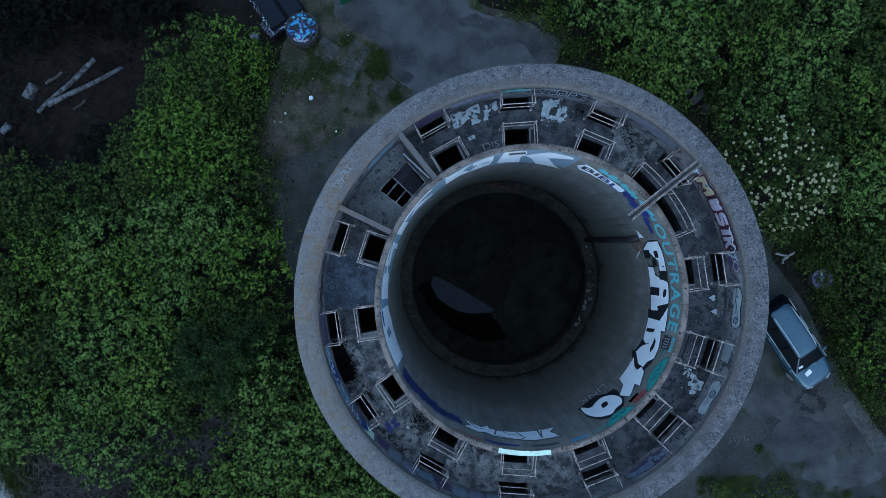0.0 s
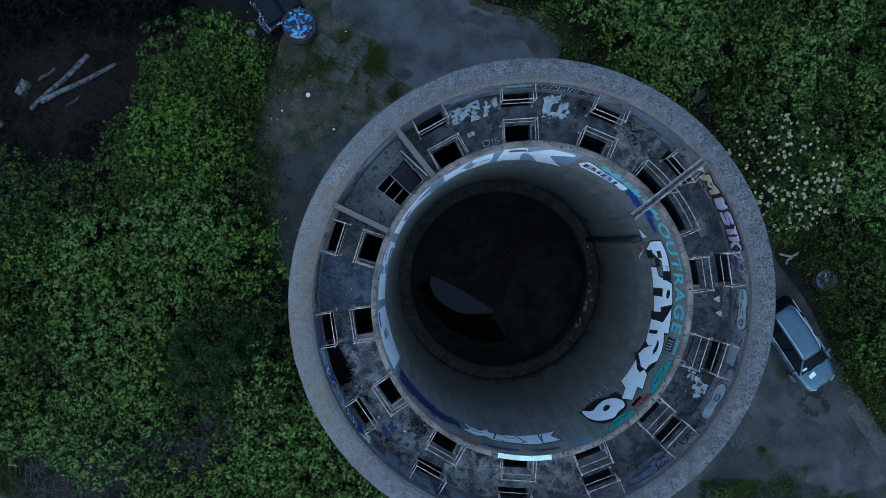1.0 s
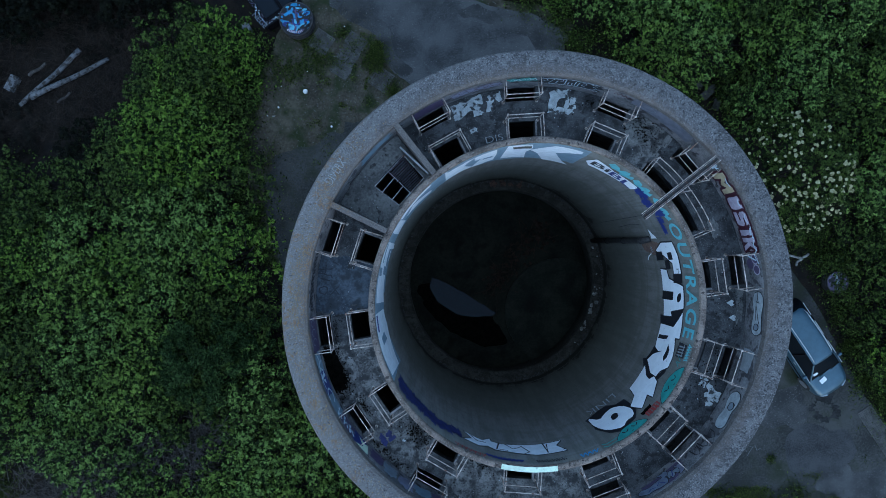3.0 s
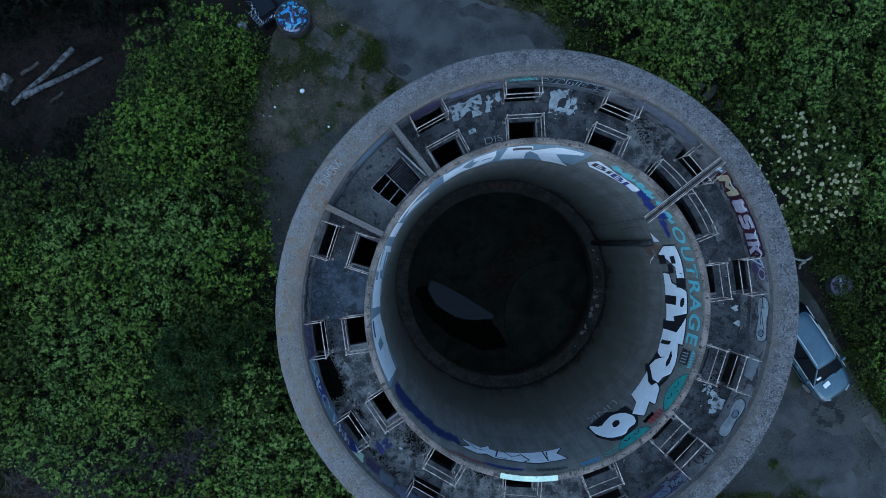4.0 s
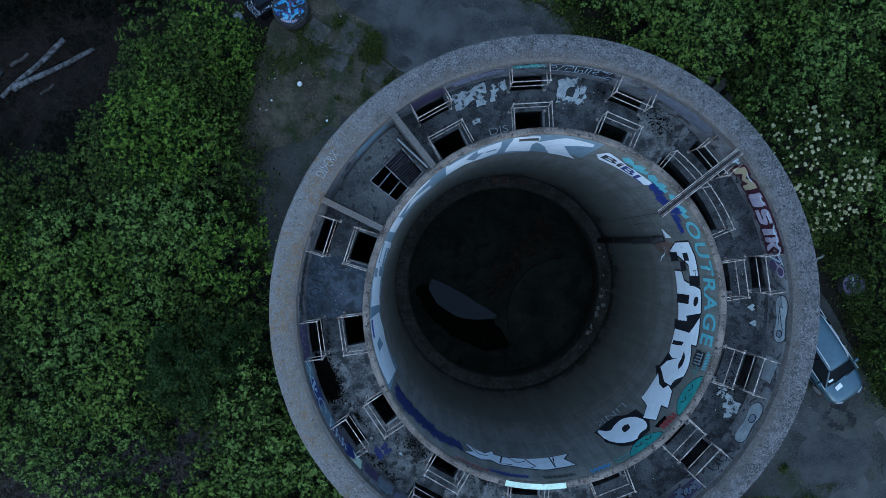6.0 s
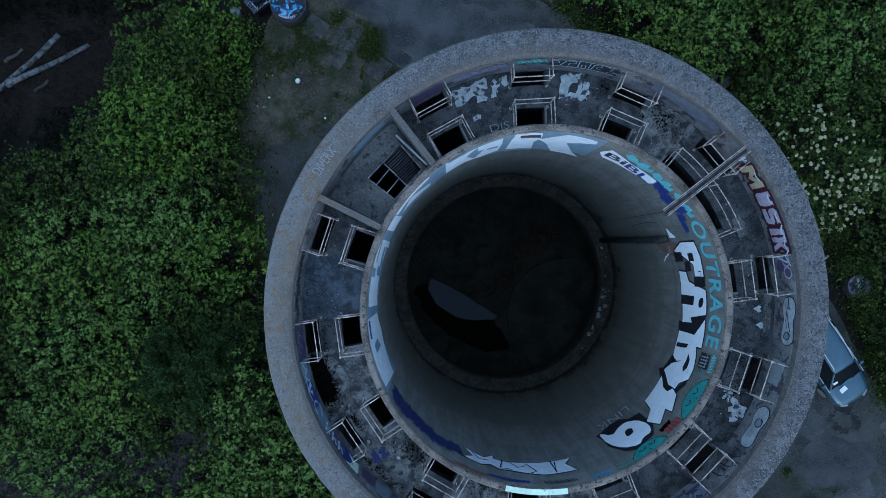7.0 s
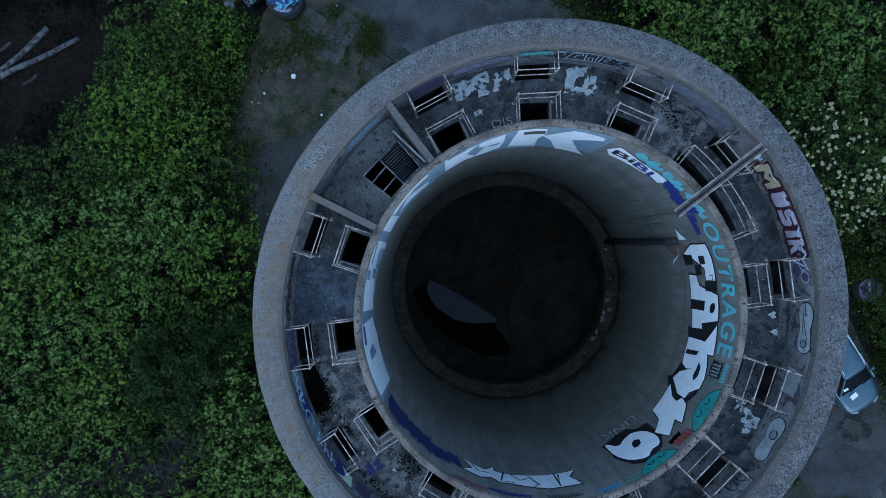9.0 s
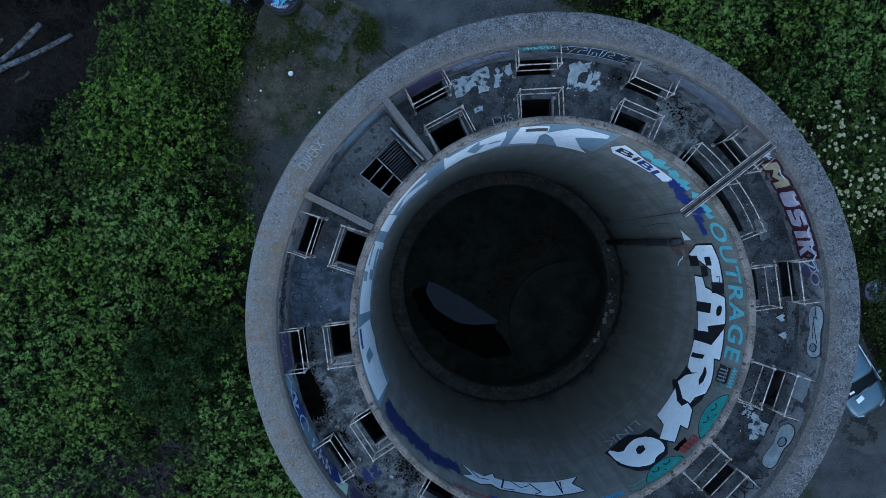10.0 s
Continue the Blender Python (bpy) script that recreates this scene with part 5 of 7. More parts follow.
def scatter(name, n, spots, size, mat, label, z, seed):
    """Many small flat chips in one mesh, gathered round (radius, bearing, spread, degrees)."""
    rs = random.Random(seed)
    bm = bmesh.new()
    for k in range(n):
        r0, d0, sr, sd = rs.choice(spots)
        r, d = rs.gauss(r0, sr), rs.gauss(d0, sd) % 360
        if not 4.5 < r < 5.99 or over_opening(r, d):
            continue
        c = P(r, d, z + 0.00002 * k)
        s, t = size * (0.5 + 2.2 * rs.random() ** 4), rs.uniform(0, 6.28)
        m = rs.randrange(5, 8)
        bm.faces.new([bm.verts.new(c + Vector((math.cos(t + 6.283 * i / m), math.sin(t + 6.283 * i / m), 0)) * s * rs.uniform(0.55, 1.25)) for i in range(m)])
    ob = part(name, bm, mat)
    return tagged(ob, label, "debris", "", "stuff")


ALL_ROUND = [(5.3, d, 0.35, 9.0) for d in range(0, 360, 12)]
scatter("paint_flakes", 520, ALL_ROUND + [(5.5, 100, 0.3, 8), (5.6, 334, 0.3, 5), (5.4, 70, 0.3, 10), (5.4, 255, 0.4, 12), (5.5, 210, 0.4, 9)], 0.0075, P_OLDWHITE, "pale paint flakes scattered over the gallery floor", FLOOR_Z + 0.045, 3)
scatter("grit", 3600, [(5.75, 199, 0.16, 4.5), (5.66, 202, 0.12, 3), (5.5, 212, 0.1, 2.5), (4.9, 229, 0.15, 3), (5.8, 57, 0.15, 4), (5.7, 73, 0.12, 2), (5.45, 53, 0.15, 3), (5.75, 0, 0.1, 5), (5.5, 189, 0.06, 3), (4.8, 255, 0.2, 5)] * 3 + ALL_ROUND[::3], 0.0060, P_TARSHADE, "black grit and dead leaves on the gallery floor", FLOOR_Z + 0.075, 4)

# faded tag on the coping
def flat_lettering(text, r, deg0, deg1, height, mat, z, parent=None):
    cu = bpy.data.curves.new("letters", "FONT")
    cu.body, cu.size, cu.offset = text, 1.0, -0.018
    tmp = bpy.data.objects.new("letters", cu)
    me = bpy.data.meshes.new_from_object(tmp)
    bpy.data.objects.remove(tmp)
    bm = bmesh.new()
    bm.from_mesh(me)
    bpy.data.meshes.remove(me)
    xs, ys = [v.co.x for v in bm.verts], [v.co.y for v in bm.verts]
    for v in bm.verts:
        u, t = (v.co.x - min(xs)) / (max(xs) - min(xs)), (v.co.y - min(ys)) / (max(ys) - min(ys))
        v.co = P(r + t * height, deg0 + (deg1 - deg0) * u, z)
    return part("lettering", bm, mat, parent or wall_outer)


flat_lettering("DIVERX", 6.26, 150.0, 143.6, 0.23, P_GREY, RIM_Z + 0.026)

flat_lettering("DIS", 4.62, 106.2, 100.2, 0.18, P_GREY, FLOOR_Z + 0.02, gallery)

# lichen on the coping, west side
bm = bmesh.new()
for k in range(1300):
    at_, spread = rg.choice(((176, 5), (183, 7), (196, 6), (206, 5), (168, 6), (150, 12), (222, 10)))
    c = P(rg.gauss(6.34, 0.12), rg.gauss(at_, spread), RIM_Z + 0.022 + 0.000004 * k)
    if not 6.12 < math.hypot(c.x - CX, c.y - CY) < 6.66:
        continue
    q = rg.uniform(0.006, 0.020)
    bm.faces.new([bm.verts.new(c + Vector((math.cos(1.047 * i), math.sin(1.047 * i), 0)) * q * rg.uniform(0.5, 1.3)) for i in range(6)])
tagged(part("lichen", bm, P_LICHEN, wall_outer, "ochre lichen crusts"), kind="stuff")
from mathutils.geometry import delaunay_2d_cdt

# ---- pit: water, slab ----
bm = bmesh.new()
PUDDLE = [(-0.32, -1.70), (-0.46, -2.2), (-0.05, -2.88), (0.8, -3.42), (1.5, -3.58), (2.45, -3.53), (2.68, -3.36), (1.95, -2.92), (1.2, -2.46), (0.4, -2.02)]
ctr = bm.verts.new((0.9, -2.8, 0.078))
ring = []
for i, (x, y) in enumerate(PUDDLE):
    x1, y1 = PUDDLE[(i + 1) % len(PUDDLE)]
    for k in range(5):
        q = Vector((x + (x1 - x) * k / 5, y + (y1 - y) * k / 5, 0.078))
        ring.append(bm.verts.new(q + Vector((noise.noise(q * 3), noise.noise(q * 3 + Vector((5, 0, 0))), 0)) * 0.05))
for i in range(len(ring)):
    bm.faces.new((ctr, ring[i], ring[(i + 1) % len(ring)]))
# flat black patch that paints in the shadow beside the puddle
bm2 = bmesh.new()
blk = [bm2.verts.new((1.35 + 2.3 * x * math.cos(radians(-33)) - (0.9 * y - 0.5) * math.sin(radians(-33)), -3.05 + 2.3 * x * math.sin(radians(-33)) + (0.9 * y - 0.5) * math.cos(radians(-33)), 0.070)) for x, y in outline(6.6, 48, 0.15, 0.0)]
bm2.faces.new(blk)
setting(part("sludge", bm2, P_TARSHADE), "black patch round the puddle, shadow laid on as colour", "sludge")
setting(part("water", bm, M_WATER), "still water puddle on the shaft's floor", "water")
bm = bmesh.new()
segs = 64
cz = bm.verts.new((5.6, -3.3, 0.22))
top = [bm.verts.new((5.6 + 2.5 * math.cos(2 * math.pi * i / segs), -3.3 + 2.5 * math.sin(2 * math.pi * i / segs), 0.22)) for i in range(segs)]
low = [bm.verts.new((v.co.x, v.co.y, 0.05)) for v in top]
for i in range(segs):
    j = (i + 1) % segs
    bm.faces.new((cz, top[i], top[j]))
    bm.faces.new((top[i], low[i], low[j], top[j]))
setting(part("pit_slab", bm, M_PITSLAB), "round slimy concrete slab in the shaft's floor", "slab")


# rubble on the ledge
def rock(bm, c, s, seed, flat=0.7):
    r = bmesh.ops.create_icosphere(bm, subdivisions=1, radius=s)
    for v in r["verts"]:
        k = 1 + 0.45 * noise.noise(v.co * (1.3 / s) + Vector((seed, seed * 2, 0)))
        v.co = Vector((v.co.x * k, v.co.y * k, v.co.z * k * flat)) + Vector(c)
    return bm


rr = random.Random(21)
rock_meshes = []
for k in range(4):
    bm = bmesh.new()
    rock(bm, (0, 0, 0), 0.1, k * 5.3)
    me = bpy.data.meshes.new("stone")
    bm.to_mesh(me)
    bm.free()
    me.materials.append(M_STONE)
    rock_meshes.append(me)


def stone(x, y, z, s, label, category="stone", group=""):
    ob = new("stone", rr.choice(rock_meshes))
    ob.location, ob.scale, ob.rotation_euler = (x, y, z), (s * rr.uniform(0.8, 1.3), s * rr.uniform(0.8, 1.3), s), (0, 0, rr.uniform(0, 6.28))
    return tagged(ob, label, category, group)


for k in range(22):
    p = P(rr.uniform(3.88, 4.15), rr.gauss(-8, 14), LEDGE_Z + 0.04)
    stone(p.x, p.y, p.z, rr.uniform(0.3, 0.8), "pale broken lump of concrete on the shaft's ledge", "rubble", "rubble on the ledge")
bm = bmesh.new()
for k in range(420):
    p = P(4.27 - abs(rr.gauss(0, 0.07)), rr.uniform(0, 360), LEDGE_Z + 0.05)
    rock(bm, p, rr.uniform(0.015, 0.05), k * 0.37)
tagged(part("ledge_grit", bm, M_DARKIRON), "dark grit and rubble along the foot of the shaft wall", "grit", "", "stuff")

def rubble_heap(name, spots, n, mat, label, seed, size=0.06):
    rs = random.Random(seed)
    bm = bmesh.new()
    for k in range(n):
        x, y, z, sp = rs.choice(spots)
        c = Vector((rs.gauss(x, sp), rs.gauss(y, sp), z + rs.uniform(0, 0.12)))
        if k % 3 or size < 0.05:
            rock(bm, c, size * rs.uniform(0.4, 1.6), k * 0.61)
        else:
            a, L = rs.uniform(0, 6.28), rs.uniform(0.2, 0.9)
            tube(bm, [c, c + Vector((math.cos(a) * L, math.sin(a) * L, rs.uniform(-0.05, 0.2)))], 0.018, 4)
    return tagged(part(name, bm, mat), label, "debris", "", "stuff")


rubble_heap("scrap_heap", [(4.43, 0.1, 0.1, 0.35), (4.0, -0.3, 0.1, 0.35), (3.5, -0.8, 0.1, 0.3), (2.9, -1.6, 0.1, 0.3), (2.5, -2.1, 0.1, 0.25), (4.7, 0.5, 0.1, 0.3)], 260, M_PITRUST, "rusty scrap and rotten branches on the shaft's floor", 71)
heap_at = [P(4.10, d, LEDGE_Z + 0.04) for d in (80, 85, 90, 95)]
rubble_heap("ledge_rubble", [(p.x, p.y, p.z, 0.06) for p in heap_at], 70, M_RUST, "brown rubble heaped on the shaft's ledge", 72, 0.045)

# ---- ground ----
def ground_height(x, y):
    d = math.hypot(x - CX, y - CY)
    return 0.05 * noise.noise(Vector((x * 0.35, y * 0.35, 0))) * min(1, max(0, (d - 8) / 4))


def ground():
    xs = sorted({-1500.0, -400.0, -120.0, -60.0, -40.0} | {float(v) for v in range(-30, 31)} | {40.0, 60.0, 120.0, 400.0, 1500.0})
    bm = bmesh.new()
    vs = {}
    for x in xs:
        for y in xs:
            vs[x, y] = bm.verts.new((x, y, -0.02 + (ground_height(x, y) if abs(x) < 31 and abs(y) < 31 else 0)))
    for a, b in zip(xs, xs[1:]):
        for c, d in zip(xs, xs[1:]):
            bm.faces.new((vs[a, c], vs[b, c], vs[b, d], vs[a, d]))
    return bm


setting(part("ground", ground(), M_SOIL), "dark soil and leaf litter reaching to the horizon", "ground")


def smooth_loop(pts, steps=6):
    out = []
    n = len(pts)
    for i in range(n):
        p0, p1, p2, p3 = (Vector((*pts[(i + k) % n], 0)) for k in (-1, 0, 1, 2))
        for s in range(steps):
            t = s / steps
            out.append(0.5 * (2 * p1 + (p2 - p0) * t + (2 * p0 - 5 * p1 + 4 * p2 - p3) * t * t + (3 * p1 - p0 - 3 * p2 + p3) * t ** 3))
    return out


def sheet(name, pts, z, mat, seed, ragged=0.25, skirt=0.12):
    """A paved or bare patch: a ragged-edged slab laid over the soil."""
    loop = smooth_loop(pts)
    bm = bmesh.new()
    top = []
    for p in loop:
        w = noise.noise(Vector((p.x * 0.9, p.y * 0.9, seed))) * ragged + noise.noise(Vector((p.x * 4, p.y * 4, seed))) * ragged * 0.35
        d = Vector((noise.noise(Vector((p.x, p.y, seed + 9))), noise.noise(Vector((p.y, p.x, seed + 4))), 0))
        q = p + d * ragged + Vector((w, w, 0)) * 0.5
        top.append(bm.verts.new((q.x, q.y, z)))
    low = [bm.verts.new((v.co.x, v.co.y, z - skirt)) for v in top]
    n = len(top)
    for i in range(n):
        bm.faces.new((top[i], low[i], low[(i + 1) % n], top[(i + 1) % n]))
    flat, _, tris, _, _, _ = delaunay_2d_cdt([Vector((v.co.x, v.co.y)) for v in top], [(i, (i + 1) % n) for i in range(n)], [], 1, 1e-4)
    vs = [bm.verts.new((p.x, p.y, z)) for p in flat]
    for t in tris:
        bm.faces.new([vs[i] for i in t])
    bmesh.ops.remove_doubles(bm, verts=bm.verts, dist=1e-5)
    return part(name, bm, mat)


yard = sheet("gravel_yard", [(-7.5, 14.5), (-7.0, 11.4), (-7.6, 9.3), (-8.9, 6.6), (-9.6, 4.6), (-8.9, 2.6), (-8.6, 0.2), (-7.5, -1.5), (-5.5, -3), (2, -3), (3, 6), (5.5, 9.0), (6.2, 10.0), (4.5, 11.0), (2.0, 11.5), (1.0, 13.5)], 0.045, M_GRAVEL, 1.0)
setting(yard, "bare mossy gravel and dirt beside the tower", "ground")
path = sheet("pavement_north", [(-4.6, 14.5), (-5.19, 11.34), (-4.76, 10.74), (-3.8, 10.06), (-3.04, 9.65), (-2.84, 8.83), (-2.43, 8.15), (-1.75, 7.55), (-0.9, 6.2), (-0.5, 4.5), (3, 4.5), (5.3, 8.6), (5.9, 9.5), (4.6, 10.6), (2.0, 11.1), (1.1, 12.2), (1.2, 14.5)], 0.065, M_ASPHALT, 2.0, 0.22)
setting(path, "worn grey asphalt path by the tower", "pavement")
worn_edge = sheet("worn_edge", [(-4.76, 10.70), (-3.8, 10.04), (-3.02, 9.62), (-2.80, 8.85), (-2.40, 8.20), (-1.75, 7.60), (-1.25, 7.95), (-1.95, 8.60), (-2.25, 9.15), (-2.45, 10.05), (-3.4, 10.60), (-4.2, 11.30)], 0.070, M_PALEASPHALT, 12.0, 0.10)
worn_edge.parent = path
for pts, mt, seed in (([(2.0, 10.9), (4.2, 10.5), (5.6, 9.4), (5.0, 8.6), (4.1, 9.4), (2.4, 10.1), (0.6, 10.6)], M_PALEASPHALT, 14.0), ([(-1.8, 11.6), (-0.6, 12.2), (0.4, 11.6), (-0.4, 10.6), (-1.4, 10.8)], M_PALEASPHALT, 16.0)):
    sheet("worn_patch", pts, 0.071, mt, seed, 0.35).parent = path
path2 = sheet("pavement_west", [(-8.0, 3.4), (-7.9, 0.2), (-7.0, -1.5), (-5.0, -3), (-1, 0), (-2.0, 4.2), (-3.6, 5.6), (-5.0, 4.9), (-6.8, 4.2)], 0.068, M_OLDASPHALT, 3.0, 0.5)
setting(path2, "worn asphalt strip at the tower's foot", "pavement")
lot = sheet("pavement_south_east", [(8, -1), (15.6, 0.5), (16.3, -1.0), (17.9, -3.2), (19.6, -6.3), (20.5, -7.6), (21.9, -9.6), (24.5, -12.5), (24, -16), (10, -16), (6, -9)], 0.066, M_OLDASPHALT, 4.0, 0.2)
setting(lot, "worn grey asphalt yard where the car stands", "pavement")
for pts, mt, seed in (([(18.2, -11.0), (19.6, -10.6), (21.4, -10.7), (21.6, -11.9), (19.6, -12.3), (18.0, -11.9)], M_PALEASPHALT, 21.0), ([(15.6, -7.2), (17.2, -6.9), (17.4, -8.4), (16.0, -8.8), (14.6, -8.4)], M_PALEASPHALT, 23.0), ([(16.8, -8.9), (19.2, -8.8), (19.8, -10.4), (17.8, -11.0), (16.4, -10.2)], M_DAMPASPHALT, 24.0)):
    sheet("worn_patch", pts, 0.0695 + 0.0004 * (seed - 20), mt, seed, 0.5).parent = lot
lane = sheet("road", [(-30, -9), (-22.4, -10.4), (-21.0, -12.0), (-19.2, -14.5), (-18, -18), (-30, -18)], 0.06, M_STONE, 5.0, 0.1)
setting(lane, "pale gravel lane at the thicket's edge", "road")

# ---- leaves ----
def leaf_mesh(name, centres, size, rs, mat, up=0.6, long=1.5):
    """Many small folded leaves as one mesh."""
    n = len(centres)
    nrm = rs.normal(size=(n, 3))
    nrm[:, 2] = np.abs(nrm[:, 2]) + up
    nrm /= np.linalg.norm(nrm, axis=1)[:, None]
    a = rs.normal(size=(n, 3))
    a -= nrm * (a * nrm).sum(1)[:, None]
    a /= np.linalg.norm(a, axis=1)[:, None]
    b = np.cross(nrm, a)
    L = (size * rs.uniform(0.6, 1.35, n))[:, None]
    W = L / long
    fold = nrm * W * 0.22
    v = np.stack([centres - a * L / 2, centres + b * W / 2 + fold, centres + a * L / 2 - nrm * L * 0.1, centres - b * W / 2 + fold], 1).reshape(-1, 3)
    i = np.arange(n)[:, None] * 4
    f = np.concatenate([i + [0, 1, 2], i + [0, 2, 3]], 1).reshape(-1, 3)
    me = bpy.data.meshes.new(name)
    me.vertices.add(len(v))
    me.vertices.foreach_set("co", v.astype(np.float32).ravel())
    me.loops.add(len(f) * 3)
    me.loops.foreach_set("vertex_index", f.astype(np.int32).ravel())
    me.polygons.add(len(f))
    me.polygons.foreach_set("loop_start", np.arange(len(f), dtype=np.int32) * 3)
    me.update()
    me.validate()
    me.materials.append(mat)
    return me


def rosette_mesh(name, centres, size, rs, mat, up=1.2, leaves=4):
    """Clusters of folded leaves that spread from one point each, as one mesh."""
    n = len(centres)
    nrm = rs.normal(size=(n, 3)) * 0.6
    nrm[:, 2] = np.abs(nrm[:, 2]) + up
    nrm /= np.linalg.norm(nrm, axis=1)[:, None]
    a = rs.normal(size=(n, 3))
    a -= nrm * (a * nrm).sum(1)[:, None]
    a /= np.linalg.norm(a, axis=1)[:, None]
    b = np.cross(nrm, a)
    s = size * rs.uniform(0.55, 1.35, n)[:, None]
    vs, fs = [centres], []
    base = np.arange(n)[:, None] * (1 + 3 * leaves)
    for k in range(leaves):
        t = (2 * math.pi * k / leaves + rs.uniform(-0.35, 0.35, n))[:, None]
        d, e = a * np.cos(t) + b * np.sin(t), b * np.cos(t) - a * np.sin(t)
        L = s * rs.uniform(0.7, 1.25, n)[:, None]
        droop = nrm * L * rs.uniform(-0.35, 0.12, n)[:, None]
        mid = centres + d * L * 0.55 + nrm * L * 0.10
        vs += [mid + e * L * 0.36, centres + d * L + droop, mid - e * L * 0.36]
        i = 1 + 3 * k
        fs.append(np.concatenate([base + [0, i, i + 1], base + [0, i + 1, i + 2]], 1))
    v = np.stack(vs, 1).reshape(-1, 3)
    f = np.concatenate(fs, 1).reshape(-1, 3)
    me = bpy.data.meshes.new(name)
    me.vertices.add(len(v))
    me.vertices.foreach_set("co", v.astype(np.float32).ravel())
    me.loops.add(len(f) * 3)
    me.loops.foreach_set("vertex_index", f.astype(np.int32).ravel())
    me.polygons.add(len(f))
    me.polygons.foreach_set("loop_start", np.arange(len(f), dtype=np.int32) * 3)
    me.update()
    me.validate()
    me.materials.append(mat)
    return me


def dead_leaves():
    rs = np.random.RandomState(77)
    pts = []
    for r, d, sr, sd, n in ((5.88, 199.0, 0.13, 4.2, 700), (5.70, 202.5, 0.12, 2.4, 260), (4.92, 229.5, 0.14, 3.0, 260), (5.55, 212.5, 0.05, 1.6, 70), (5.62, 189.0, 0.03, 3.0, 110), (5.80, 71.5, 0.10, 1.6, 120), (5.70, 58.0, 0.16, 4.0, 160), (5.90, 229.0, 0.06, 5.0, 120), (4.80, 252.0, 0.12, 3.0, 130), (5.40, 340.0, 0.2, 5.0, 90)):
        rr_, dd = rs.normal(r, sr, n), rs.normal(d, sd, n)
        pts += [P(float(min(max(a, 4.5), 6.0)), float(b), FLOOR_Z + 0.035 + 0.03 * float(c)) for a, b, c in zip(rr_, dd, rs.uniform(0, 1, n)) if not over_opening(a, b % 360)]
    ob = new("dead_leaves", leaf_mesh("dead_leaves", np.array(pts), 0.05, rs, P_TARSHADE, 1.2, 1.5))
    return tagged(ob, "blackened dead leaves drifted over the gallery floor", "leaves", "", "stuff")


dead_leaves()


def crown_points(rs, n, radius, height, lobes):
    """Leaf places on the upper skins of many lobes that together make an uneven dome."""
    out = []
    per = n // lobes
    for k in range(lobes):
        a, q = rs.uniform(0, 2 * math.pi), math.sqrt(rs.uniform(0, 1))
        rr_ = radius * rs.uniform(0.85, 1.18) * q
        h = height * (1 - 0.38 * q ** 3) * rs.uniform(0.80, 1.05)
        s = radius * rs.uniform(0.10, 0.22) * (1 - 0.35 * q)
        d = rs.normal(size=(per, 3))
        d[:, 2] = np.abs(d[:, 2]) * 1.1 - 0.25
        d /= np.linalg.norm(d, axis=1)[:, None]
        shell = rs.uniform(0.55, 1.08, per)[:, None]
        p = d * s * shell * [1, 1, 0.9] + [rr_ * math.cos(a), rr_ * math.sin(a), h - s]
        out.append(p)
    p = np.concatenate(out)
    p[:, 2] = np.maximum(p[:, 2], 0.08)
    return p


def bush(seed, radius, height, n, size, mat, name, label, category, lobes=85, stems=7, up=1.1, long=0.0):
    rs = np.random.RandomState(seed)
    ob = thing(name, label, category, "bushes of the thicket")
    pts = crown_points(rs, n, radius, height, lobes)
    me = leaf_mesh("crown", pts, size, rs, mat, up, long) if long else rosette_mesh("crown", pts, size, rs, mat, up)
    cr = new("crown", me)
    cr.parent = ob
    for k in range(stems):
        a = 2 * math.pi * k / stems + rs.uniform(-0.3, 0.3)
        r1 = radius * rs.uniform(0.25, 0.7)
        bm = bmesh.new()
        tube(bm, [(0.08 * math.cos(a), 0.08 * math.sin(a), -0.1), (r1 * 0.4 * math.cos(a), r1 * 0.4 * math.sin(a), height * 0.45), (r1 * math.cos(a), r1 * math.sin(a), height * 0.72)], 0.035, 6, 0.012)
        part("stem", bm, M_STEM, ob)
    return ob


KINDS = []
for k, (mt, lab) in enumerate(((M_LEAF, "dense mid-green leafy bush of the thicket"), (M_LEAF_COOL, "dense cool green leafy bush of the thicket"), (M_LEAF_BRIGHT, "dense fresh green leafy bush of the thicket"), (M_LEAF_DARK, "dark green leafy shrub of the thicket"))):
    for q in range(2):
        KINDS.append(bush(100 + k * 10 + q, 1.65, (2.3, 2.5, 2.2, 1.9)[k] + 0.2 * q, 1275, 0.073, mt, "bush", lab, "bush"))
SHADE = bush(150, 1.65, 1.5, 1190, 0.09, M_LEAF_SHADE, "bush", "shrub at the thicket's back, its leaf colour darkened for deep shade", "bush", stems=3)
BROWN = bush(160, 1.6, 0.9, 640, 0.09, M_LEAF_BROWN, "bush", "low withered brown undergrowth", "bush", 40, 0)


def inside(x, y, poly):
    hit = False
    for (x0, y0), (x1, y1) in zip(poly, poly[1:] + poly[:1]):
        if (y0 > y) != (y1 > y) and x < (x1 - x0) * (y - y0) / (y1 - y0) + x0:
            hit = not hit
    return hit


WEST = [(-25, 2.2), (-20, 2.9), (-16.5, 4.0), (-14.4, 5.9), (-13.0, 8.2), (-11.8, 9.6), (-10.4, 10.0), (-8.9, 8.9), (-9.0, 7.2), (-9.7, 5.2), (-9.4, 2.6), (-9.1, 0.4), (-8.0, -2.2), (-6.6, -5.4), (-3.6, -8.6), (-1.5, -11), (-0.5, -15.5), (-15.0, -15.5), (-19.0, -12.3), (-25, -9.0)]
